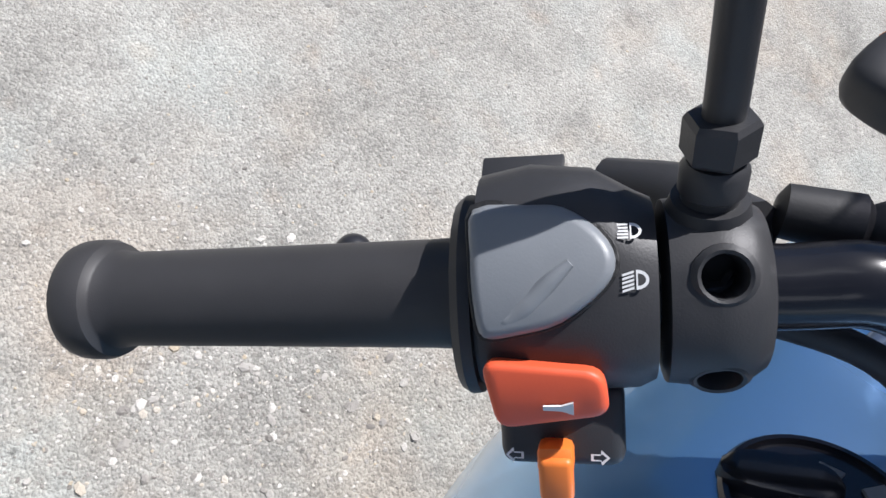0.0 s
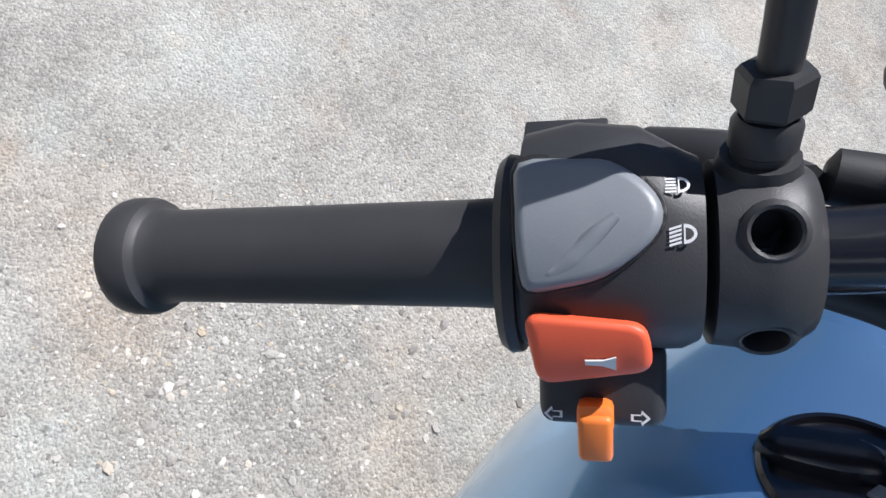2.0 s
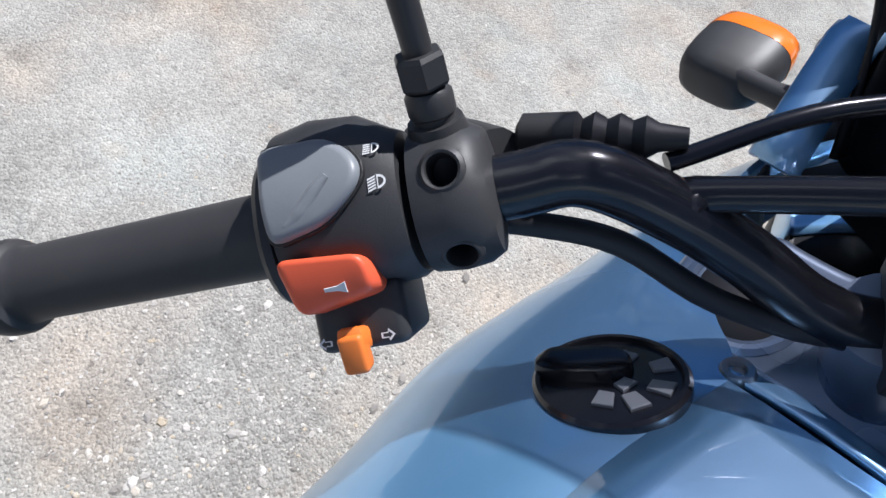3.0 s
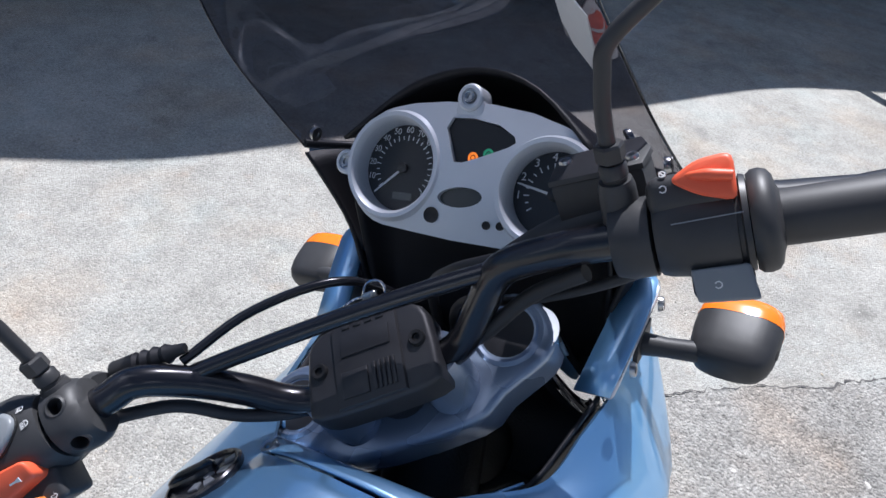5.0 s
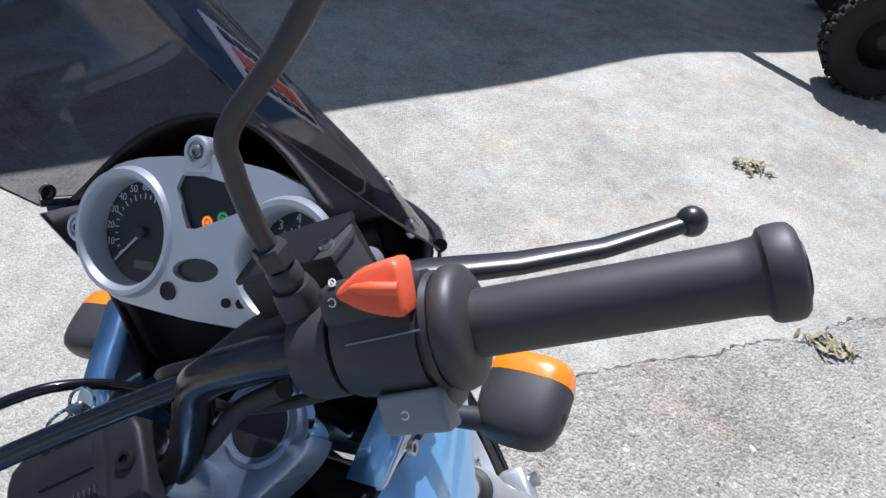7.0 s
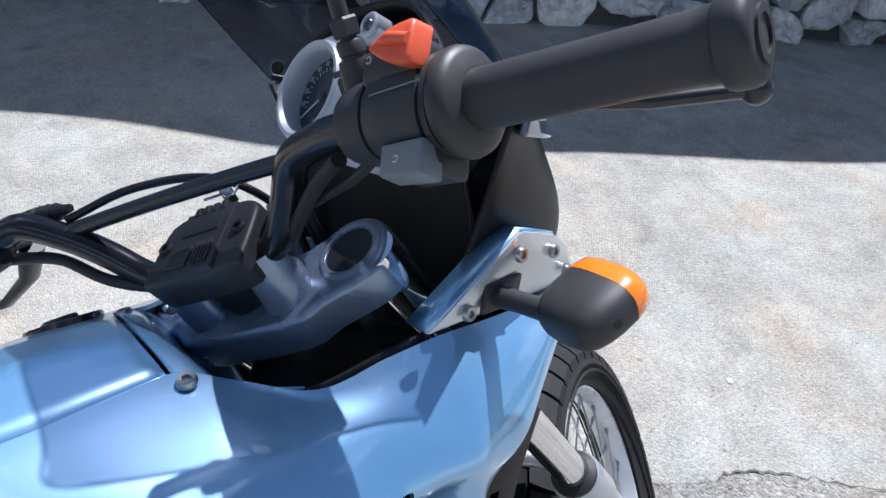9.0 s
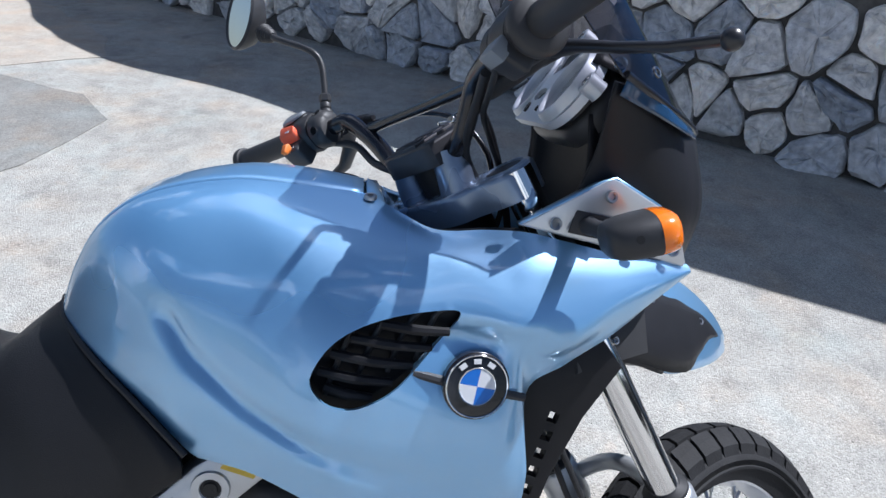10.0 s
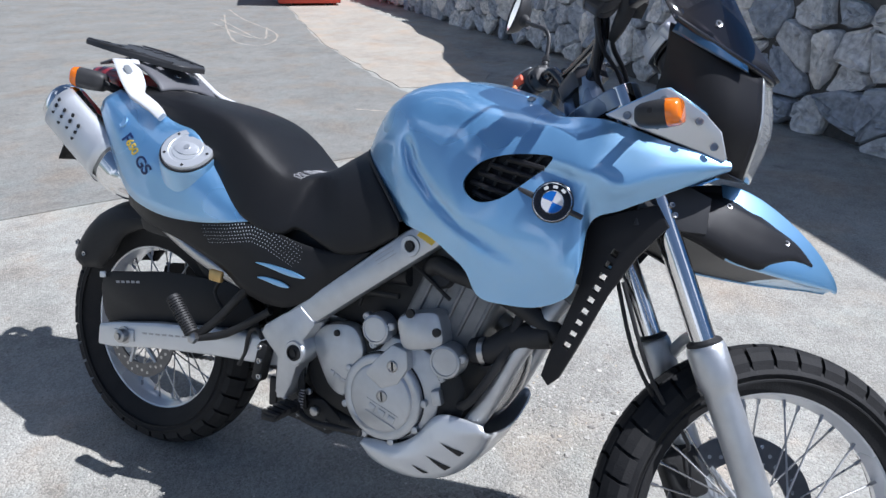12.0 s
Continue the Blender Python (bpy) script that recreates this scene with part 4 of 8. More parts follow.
# cable from the clutch, with its rubber boot
steered("clutch_cable_boot", lathe([(0.005, 0.0), (0.0095, 0.002), (0.0105, 0.02), (0.0075, 0.022), (0.0105, 0.026), (0.0075, 0.030), (0.010, 0.034), (0.007, 0.038), (0.009, 0.042), (0.006, 0.046), (0.0042, 0.055)], axes((-0.1780, 0.9990, 1.1360), (1.0, 0.06, -0.06)) @ Matrix.Diagonal((0.86, 0.86, 1.1, 1)), 18), RUBBER, "", perch)
steered("clutch_cable", tube([(-0.125, 1.0, 1.124), (-0.07, 1.03, 1.128), (-0.01, 1.06, 1.11), (0.02, 1.085, 1.06), (0.02, 1.09, 1.0)], 0.0038, 10, 6), BLACK_GLOSS, "black clutch cable", handlebar)
steered("wiring", tube([(-0.205, 0.976, 1.114), (-0.17, 0.984, 1.106), (-0.14, 0.990, 1.094), (-0.105, 0.993, 1.066), (-0.06, 1.003, 1.045), (-0.02, 1.05, 1.02)], 0.0052, 10, 5), BLACK, "black wiring along the handlebar", handlebar)

# --- right controls ---
right_switch = housing("right_switch", RM, [(0.139, 0, 0, 0.02, 0.02, 2), (0.1395, 0, 0, 0.0265, 0.026, 2.2), (0.1425, 0, 0, 0.0275, 0.0265, 2.2), (0.1435, 0, 0, 0.0245, 0.0238, 2.3), (0.1455, 0, 0, 0.0245, 0.0238, 2.3),
    (0.146, 0.001, 0, 0.0275, 0.0255, 2.4), (0.17, 0.001, 0, 0.0275, 0.0258, 2.4), (0.183, 0.001, 0, 0.026, 0.025, 2.3), (0.188, 0, 0, 0.0235, 0.023, 2.2), (0.189, 0, 0, 0.019, 0.019, 2)], "black right switch box with red kill switch")
steered("switch_foot", box((0.032, 0.022, 0.030), RM @ Matrix.Translation((0.157, -0.027, 0.0005)), 0.004, 3), BLACK, "", right_switch)
steered("switch_shoulder", box((0.046, 0.022, 0.022), RM @ Matrix.Translation((0.1665, 0.0215, 0.0135)), 0.007, 4), BLACK, "", right_switch)
steered("kill_switch", oncap(RM, round_corners([(0.1430, 0.0385), (0.1610, 0.0375), (0.1765, 0.0285), (0.162, 0.0185), (0.1435, 0.0125)], 0.0055, 4), 0.018, 0.0325, 0.0024, 0, cy=0.014, tilt=0.10), RED, "red engine kill rocker", right_switch)
bm = tube([RM @ Vector((0.1445, 0.026, 0.032)), RM @ Vector((0.1565, 0.0285, 0.0335)), RM @ Vector((0.1705, 0.030, 0.0280))], [0.003, 0.0032, 0.0012], 10, 4)
steered("rocker_ridge", bm, RED, "", right_switch)
steered("starter_button", plate(round_corners([(0.1425, -0.0180), (0.1725, -0.0185), (0.1705, -0.0365), (0.1395, -0.0375)], 0.002, 3), 0.012, 0.0265, RM @ Matrix.Translation((0, -0.0303, 0.0205)) @ Matrix.Rotation(radians(-9), 4, "X") @ Matrix.Translation((0, 0.028, -0.0235)), 0.0018, 3), GREY, "grey starter button", right_switch)
steered("box_seam", box((0.036, 0.0007, 0.0006), RM @ Matrix.Translation((0.160, 0.0060, 0.0261)) @ Matrix.Rotation(radians(-2), 4, "Z")), GREY, "", right_switch)
rperch = housing("brake_perch", RM, [(0.190, 0, 0, 0.020, 0.019, 2), (0.1905, 0, 0, 0.0235, 0.023, 2.2), (0.204, 0, 0, 0.024, 0.0235, 2.2), (0.213, 0, 0, 0.022, 0.0215, 2), (0.214, 0, 0, 0.014, 0.014, 2)], "black brake master cylinder with reservoir")
RES = axes((0.2020, 1.0110, 1.1380), (0.05, 0.02, 0.99), (1, -0.25, 0)) @ Matrix.Diagonal((0.86, 0.86, 0.9, 1))
steered("reservoir", plate([(-0.036, -0.02), (0.03, -0.024), (0.036, 0.0), (0.03, 0.024), (-0.032, 0.022)], -0.028, 0.006, RES, 0.003), BLACK, "", rperch)
steered("reservoir_lid", plate([(-0.037, -0.021), (0.031, -0.025), (0.0375, 0.0), (0.031, 0.025), (-0.033, 0.023)], 0.0062, 0.0105, RES, 0.0015), BLACK, "", rperch)
for q in ((-0.026, 0.008), (0.024, -0.012)):
    screw(RES @ Vector((*q, 0.0106)), RES.to_3x3() @ Vector((0, 0, 1)), 0.0045, rperch, xf=STEER)
steered("master_cylinder", tube([(0.2370, 0.9860, 1.1170), (0.2020, 1.0010, 1.1130), (0.1520, 1.0090, 1.1070), (0.1170, 1.0130, 1.1010)], [0.013, 0.014, 0.012, 0.008], 14, 3), BLACK, "", rperch)
steered("brake_hose", tube([(0.115, 1.012, 1.106), (0.08, 1.03, 1.10), (0.05, 1.07, 1.07), (0.03, 1.10, 1.0), (0.02, 1.11, 0.9)], 0.0045, 10, 6), RUBBER, "black brake hose", rperch)
steered("throttle_cable", tube([(0.215, 0.945, 1.10), (0.17, 0.97, 1.085), (0.12, 1.0, 1.075), (0.07, 1.05, 1.06), (0.04, 1.09, 1.0), (0.02, 1.05, 0.9)], 0.0035, 10, 6), RUBBER, "black throttle cable", right_switch)
steered("wiring", tube([(0.17, 0.965, 1.10), (0.13, 0.985, 1.085), (0.09, 1.0, 1.06), (0.06, 1.02, 1.04), (0.03, 1.07, 1.0)], 0.0055, 10, 5), RUBBER, "black wiring along the handlebar", handlebar)

# --- tank cover and side panels ---
SIDE = [
    [(0, 0.575, 0.875), (0.06, 0.602, 0.868), (0.12, 0.655, 0.842), (0.155, 0.715, 0.797), (0.172, 0.755, 0.760), (0.175, 0.768, 0.750)],
    [(0, 0.600, 0.930), (0.07, 0.622, 0.920), (0.13, 0.675, 0.885), (0.170, 0.735, 0.825), (0.184, 0.776, 0.768), (0.186, 0.795, 0.747)],
    [(0, 0.640, 0.982), (0.08, 0.655, 0.970), (0.145, 0.705, 0.922), (0.183, 0.760, 0.848), (0.194, 0.806, 0.778), (0.192, 0.828, 0.742)],
    [(0, 0.700, 1.018), (0.085, 0.708, 1.004), (0.160, 0.745, 0.948), (0.193, 0.802, 0.866), (0.203, 0.850, 0.785), (0.195, 0.872, 0.724)],
    [(0, 0.785, 1.038), (0.088, 0.788, 1.020), (0.166, 0.812, 0.962), (0.199, 0.855, 0.872), (0.208, 0.895, 0.780), (0.196, 0.912, 0.700)],
    [(0, 0.860, 1.036), (0.088, 0.862, 1.017), (0.167, 0.872, 0.964), (0.202, 0.900, 0.875), (0.208, 0.935, 0.768), (0.194, 0.944, 0.660)],
    [(0, 0.930, 1.024), (0.080, 0.932, 1.010), (0.162, 0.932, 0.967), (0.202, 0.952, 0.880), (0.206, 0.985, 0.768), (0.190, 0.995, 0.657)],
    [(0.072, 0.962, 1.004), (0.096, 0.972, 0.996), (0.160, 0.982, 0.965), (0.201, 1.000, 0.882), (0.203, 1.035, 0.765), (0.186, 1.052, 0.667)],
    [(0.118, 1.005, 0.988), (0.130, 1.012, 0.984), (0.168, 1.028, 0.957), (0.198, 1.045, 0.882), (0.199, 1.080, 0.758), (0.184, 1.098, 0.698)],
    [(0.131, 1.060, 0.993), (0.141, 1.062, 0.986), (0.172, 1.075, 0.950), (0.198, 1.082, 0.892), (0.190, 1.094, 0.815), (0.188, 1.106, 0.738)],
    [(0.138, 1.100, 0.995), (0.147, 1.102, 0.985), (0.173, 1.108, 0.948), (0.194, 1.106, 0.896), (0.178, 1.106, 0.850), (0.168, 1.105, 0.822)],
    [(0.138, 1.150, 0.985), (0.146, 1.150, 0.975), (0.167, 1.150, 0.944), (0.184, 1.150, 0.894), (0.168, 1.150, 0.868), (0.157, 1.150, 0.852)],
    [(0.134, 1.200, 0.973), (0.141, 1.200, 0.964), (0.155, 1.200, 0.943), (0.164, 1.200, 0.918), (0.157, 1.200, 0.894), (0.150, 1.200, 0.882)],
    [(0.127, 1.250, 0.962), (0.131, 1.250, 0.957), (0.138, 1.250, 0.946), (0.142, 1.250, 0.932), (0.136, 1.250, 0.918), (0.130, 1.250, 0.913)],
    [(0.113, 1.292, 0.952), (0.115, 1.293, 0.950), (0.117, 1.295, 0.947), (0.118, 1.296, 0.944), (0.115, 1.295, 0.941), (0.112, 1.294, 0.940)],
]
# the flanks draw in towards the seat
SIDE = [[(p[0] * (1 - (1 - float(np.interp(p[1], [0.74, 0.79, 0.84, 0.885], [0.93, 0.90, 0.955, 1.0]))) * min(1, k / 2)), p[1], p[2]) for k, p in enumerate(r)] for r in SIDE]


def dense(rows, n=4):
    """A finer grid through the same points, rounded both ways."""
    fine = [curve_through(r, n) for r in rows]
    cols = [curve_through([r[k] for r in fine], n) for k in range(len(fine[0]))]
    return [[cols[k][i] for k in range(len(cols))] for i in range(len(cols[0]))]


SEAM = 4
VENT = [(0.886, 0.849), (0.893, 0.87), (0.91, 0.89), (0.935, 0.904), (0.965, 0.913), (1.0, 0.918), (1.03, 0.918), (1.022, 0.9), (1.005, 0.882), (0.985, 0.86), (0.966, 0.842), (0.945, 0.83), (0.922, 0.824), (0.9, 0.83)]


def inside(p, poly):
    c = False
    for i in range(len(poly)):
        a, b = poly[i], poly[i - 1]
        if (a[1] > p[1]) != (b[1] > p[1]) and p[0] < (b[0] - a[0]) * (p[1] - a[1]) / (b[1] - a[1]) + a[0]:
            c = not c
    return c


def snapped(rows, poly):
    """Moves the grid's points nearest to an outline onto it, and tells which cells lie within."""
    segs = [(Vector((*poly[i - 1], 0)), Vector((*poly[i], 0))) for i in range(len(poly))]
    out = []
    for r in rows:
        q = []
        for p in r:
            v = Vector((p[1], p[2], 0))
            best = min(((a + (b - a) * max(0, min(1, (v - a).dot(b - a) / (b - a).length_squared))) for a, b in segs), key=lambda s: (s - v).length)
            if (best - v).length < 0.0062:
                q.append(Vector((p[0], best.x, best.y)))
            else:
                q.append(Vector(p))
        out.append(q)
    return out


def side_shell(sgn):
    rows = [r[8:] for r in dense(SIDE, 10)]
    crease = [Vector((y, z, 0)) for y, z in ((0.735, 0.915), (0.745, 0.895), (0.764, 0.864), (0.819, 0.817), (0.895, 0.776), (0.987, 0.745), (1.06, 0.725))]
    for r in rows:
        for k, p in enumerate(r):
            v = Vector((p[1], p[2], 0))
            d, t = 9, 0
            for i, (a, b) in enumerate(zip(crease, crease[1:])):
                u = max(0, min(1, (v - a).dot(b - a) / (b - a).length_squared))
                e = (a + (b - a) * u - v).length
                if e < d:
                    d, t = e, (i + u) / (len(crease) - 1)
            fade = min(1, t * 6) * min(1, (1 - t) * 2.5)
            r[k] = Vector((p[0] - 0.0075 * fade * math.exp(-(d / 0.011) ** 2), p[1], p[2]))
    # the hollow under the upper wing, from the vent to the nose
    for r in rows:
        for k, p in enumerate(r):
            zl = float(np.interp(p.y, [0.95, 1.03, 1.10, 1.20, 1.26, 1.30], [0.912, 0.917, 0.908, 0.908, 0.930, 0.945]))
            if p.z < zl and p.y > 0.955:
                amp = 0.015 * min(1, (p.y - 0.955) / 0.07) * max(0, min(1, (1.13 - p.y) / 0.07))
                d = zl - p.z
                r[k] = Vector((p.x - amp * (lambda q: q * q * (3 - 2 * q))(min(1, d / 0.026)) * math.exp(-(max(0, d - 0.026) / 0.052) ** 2), p.y, p.z))
    bm = bmesh.new()
    g = [[bm.verts.new((sgn * p[0], p[1], p[2])) for p in r] for r in rows]
    for a, b in zip(g, g[1:]):
        for k in range(len(a) - 1):
            bm.faces.new((a[k], a[k + 1], b[k + 1], b[k]))
    ob = bpart("side_panel", bm, BLUE, "light blue metallic tank side panel")
    hole = plate(VENT, 0.12, 0.26, Matrix(((0, 0, sgn, 0), (1, 0, 0, 0), (0, 1, 0, 0), (0, 0, 0, 1))), 0, 1, 4)
    return cut(subsurf(ob, 0, 0.004), hole)


panels = {s: side_shell(s) for s in (1, -1)}
# top cover between the seams
top_rows = [[Vector((-p[0], p[1], p[2])) for p in r[SEAM:0:-1]] + list(r[:SEAM + 1]) for r in dense(SIDE[:7], 5)]
top_rows = [[p + Vector((0, 0, 0.0006)) for p in r] for r in top_rows]
tank_top = subsurf(bpart("tank_cover", sheet(top_rows), BLUE, "light blue metallic tank top cover"), 0, 0.004)
for s in (1, -1):
    bpart("cover_seam", tube([(s * abs(r[-1].x), r[-1].y, r[-1].z) for r in top_rows[6:]], 0.0014, 6, 1), DARK, "", tank_top)
# front apron of the cover and the recess behind the yoke
apron = dense([[(-0.085, 0.936, 1.008), (-0.04, 0.935, 1.021), (0, 0.934, 1.0245), (0.04, 0.935, 1.021), (0.085, 0.936, 1.008)],
               [(-0.088, 0.958, 0.998), (-0.04, 0.952, 1.010), (0, 0.950, 1.012), (0.04, 0.952, 1.010), (0.088, 0.958, 0.998)],
               [(-0.10, 0.985, 0.950), (-0.045, 0.972, 0.960), (0, 0.968, 0.962), (0.045, 0.972, 0.960), (0.10, 0.985, 0.950)],
               [(-0.10, 1.0, 0.88), (-0.045, 0.985, 0.88), (0, 0.98, 0.88), (0.045, 0.985, 0.88), (0.10, 1.0, 0.88)]], 4)
subsurf(bpart("tank_apron", sheet(apron), BLUE, "light blue front of the tank cover"), 0, 0.003)
for s in (1, -1):
    screw((0.008 + 0.072 * s, 0.940, 1.0135), (0.25 * s, 0, 1), 0.0075, tank_top)
    rr = [[Vector((s * p[0], p[1], p[2])) for p in r] for r in ([(0.095, 0.975, 0.992), (0.10, 0.985, 0.95), (0.10, 1.0, 0.88)], [(0.118, 1.005, 0.986), (0.108, 1.015, 0.94), (0.10, 1.03, 0.86)],
                                                         [(0.131, 1.06, 0.991), (0.12, 1.07, 0.93), (0.11, 1.08, 0.84)], [(0.138, 1.10, 0.993), (0.128, 1.115, 0.93), (0.118, 1.12, 0.84)])]
    cheek = [[p.copy() for p in r] for r in rr[:2]]
    subsurf(bpart("cover_cheek", sheet(dense([[q + Vector((-0.004 * s, 0, 0)) for q in r] for r in cheek] , 4)), BLUE, "light blue cheek of the tank cover"), 0, 0.002)
    subsurf(bpart("panel_inner", sheet(dense(rr, 4)), BLACK_SEMI, "black inner lining of the side panel"), 0, 0.003)
    # black louvres in the vent
    bx = bmesh.new()
    back = plate([(q[0], q[1]) for q in [((p[0] - 0.95) * 1.1 + 0.95, (p[1] - 0.87) * 1.15 + 0.87) for p in VENT]], 0.0, 0.004, Matrix(((0, 0, 0.172 * 1, 0.172), (1, 0, 0, 0), (0, 1, 0, 0), (0, 0, 0, 1))))
    if s < 0:
        back.transform(Matrix.Diagonal((-1, 1, 1, 1)))
    vent = part("vent_grille", back, BLACK_SEMI, panels[s], "black louvred air intake")
    for k, (y0, z0, y1, z1) in enumerate([(0.899, 0.838, 0.945, 0.834), (0.893, 0.855, 0.965, 0.850), (0.905, 0.873, 0.985, 0.868), (0.925, 0.889, 1.003, 0.886), (0.955, 0.903, 1.02, 0.903)]):
        sl = tube([(0.186 * s, y0, z0), (0.193 * s, (y0 + y1) / 2, (z0 + z1) / 2 - 0.003), (0.190 * s, y1, z1 - 0.006)], [0.005, 0.0055, 0.0045], 8, 4)
        part("louvre", sl, BLACK_SEMI, panels[s])
    for k, y in enumerate((0.91, 0.94, 0.972, 1.0)):
        part("louvre_web", tube([(0.180 * s, y - 0.012, 0.828 + k * 0.012), (0.182 * s, y + 0.006, 0.875 + k * 0.012), (0.181 * s, y + 0.02, 0.908 + k * 0.004)], 0.003, 8, 3), BLACK, panels[s])
    # round badge on a dark bar
    part("badge_bar", tube([(0.199 * s, 0.985, 0.858), (0.201 * s, 1.02, 0.849), (0.201 * s, 1.05, 0.842), (0.196 * s, 1.098, 0.83)], [0.0045, 0.0055, 0.0055, 0.0045], 8, 4), BLACK, panels[s])
    bm_ = axes((0.2005 * s, 1.047, 0.846), (s * 1.0, 0.12, 0.13), (0, 1, 0)) @ Matrix.Diagonal((0.88, 0.88, 1, 1))
    badge = part("round_badge", lathe([(0.0385, -0.004), (0.0385, 0.004), (0.036, 0.006), (0.0345, 0.0062)], bm_, 48), BLACK_GLOSS, panels[s], "round black, white and blue enamel badge")
    part("badge_rim", ring_lathe([(0.0345, 0.0055), (0.0345, 0.0074), (0.0355, 0.0076), (0.0362, 0.007), (0.036, 0.0055)], bm_, 48), CHROME, badge)
    part("badge_rim", ring_lathe([(0.0205, 0.0055), (0.0205, 0.0074), (0.0215, 0.0076), (0.022, 0.007), (0.022, 0.0055)], bm_, 40), CHROME, badge)
    for q in range(4):
        arc = [(0, 0)] + [(0.0205 * math.cos(a), 0.0205 * math.sin(a)) for a in np.linspace(q * math.pi / 2, (q + 1) * math.pi / 2, 9)]
        part("badge_quarter", plate(arc, 0.0055, 0.0070, bm_ @ Matrix.Rotation(radians(-12), 4, "Z")), ENAMEL_BLUE if (q + (s < 0)) % 2 else WHITE_PAINT, badge, smooth=False)
    for a in (55, 90, 125):
        part("badge_mark", box((0.0085, 0.0055, 0.001), bm_ @ Matrix.Rotation(radians(a), 4, "Z") @ Matrix.Translation((0.0283, 0, 0.0066)) @ Matrix.Rotation(radians(90), 4, "Z")), WHITE, badge, smooth=False)
# round cap let into the left of the cover
PLUG = axes((-0.0945, 0.9000, 1.0115), (-0.41, 0.10, 0.9), (0.3, 1, 0)) @ Matrix.Diagonal((0.92, 0.92, 1, 1))
cap = bpart("tank_plug", lathe([(0.0335, -0.014), (0.0335, 0.0015), (0.032, 0.003), (0.030, 0.003), (0.0290, 0.0008), (0.002, 0.0008)], PLUG, 40), BLACK_GLOSS, "black round grille let into the tank cover")
# grey chips painted where sunlight flecks the dark cap
for a, r0, r1 in ((-2.3, 0.010, 0.019), (-1.6, 0.013, 0.023), (-0.9, 0.016, 0.026), (-0.2, 0.018, 0.027), (-1.2, 0.004, 0.010), (0.6, 0.012, 0.020)):
    part("plug_sun_fleck", plate([(r0, -0.0035), (r1, -0.0055), (r1 + 0.001, 0.0035), (r0 + 0.001, 0.003)], 0.0006, 0.0022, PLUG @ Matrix.Rotation(a, 4, "Z"), 0.0004), GREY, cap, smooth=False)
part("plug_grip", loft([oval(PLUG @ Vector((-0.006 + 0.4 * q, 0.012 + 0.3 * q, 0.0005 + h)), PLUG.to_3x3() @ Vector((0.8, -0.6, 0)), PLUG.to_3x3() @ Vector((0.6, 0.8, 0)), 0.022 - q, 0.009 - q * 0.5, 18, 2.6) for q, h in ((0.0, 0.0), (0.001, 0.005), (0.004, 0.007))]), BLACK_GLOSS, cap)

# --- steering shroud under the side panels, with its slots ---
for s in (1, -1):
    o = [(1.09, 0.822), (1.20, 0.868), (1.225, 0.835), (1.185, 0.775), (1.15, 0.70), (1.118, 0.60), (1.095, 0.535), (1.078, 0.515), (1.062, 0.53), (1.068, 0.57), (1.085, 0.64), (1.10, 0.71), (1.098, 0.78)]
    if s < 0:
        o = o[:4] + [(1.145, 0.705), (1.10, 0.715), (1.098, 0.78)]
    m = Matrix(((0, 0, s, 0.118 * s), (1, 0, 0, 0), (0, 1, 0, 0), (0, 0, 0, 1)))
    sh = bpart("radiator_shroud", plate(o, 0, 0.014, m, 0.004, 2), BLACK_SEMI, "black radiator shroud with a row of slots")
    slots = bmesh.new()
    for k in range(9 if s > 0 else 0):
        y, z = 1.0985 + k * 0.0063, 0.598 + k * 0.0222
        box((0.05, 0.012, 0.0125), Matrix.Translation((0.125 * s, y, z)) @ Matrix.Rotation(radians(-20), 4, "X"), bm=slots)
    if s > 0:
        cut(sh, slots)
bpart("radiator", box((0.19, 0.04, 0.15), Matrix.Translation((0, 1.10, 0.775)) @ Matrix.Rotation(radians(-16), 4, "X"), 0.006), DARK, "black radiator behind the front wheel")
bpart("steering_head", tube([PIVOT + FORK_WAY * 0.60, PIVOT + FORK_WAY * 0.82], 0.04, 20, 1), DARK, "black steering head")
bpart("inner_frame", tube([PIVOT + FORK_WAY * 0.74, (0, 1.0, 0.86), (0, 0.85, 0.80), (0, 0.7, 0.76)], 0.045, 14, 4), DARK, "black frame spine under the tank cover")
bpart("air_box", box((0.22, 0.30, 0.16), Matrix.Translation((0, 0.84, 0.82)), 0.03, 3), DARK, "black airbox under the tank cover")

# --- beak fender, carried by the lower yoke ---
FEND = ((1.17, 0.880, 0.080, 0.810, 0.109), (1.22, 0.900, 0.078, 0.798, 0.107), (1.28, 0.909, 0.074, 0.779, 0.103), (1.34, 0.899, 0.067, 0.775, 0.095), (1.41, 0.871, 0.057, 0.774, 0.078), (1.47, 0.837, 0.046, 0.776, 0.056), (1.515, 0.803, 0.033, 0.778, 0.034), (1.54, 0.786, 0.016, 0.777, 0.016))


def fender_half(y, zc, xc, zb, xb):
    """Half a cross-section: flat top, crease, flank and turned-in lower edge."""
    return [(0, y, zc + 0.007), (xc * 0.55, y, zc + 0.0055), (xc * 0.95, y, zc + 0.001), (xc * 1.03, y, zc - 0.002), (xc + (xb - xc) * 0.62, y, zc - (zc - zb) * 0.38), (xb, y, zc - (zc - zb) * 0.76), (xb * 0.985, y, zb), (xb * 0.9, y, zb - 0.001)]


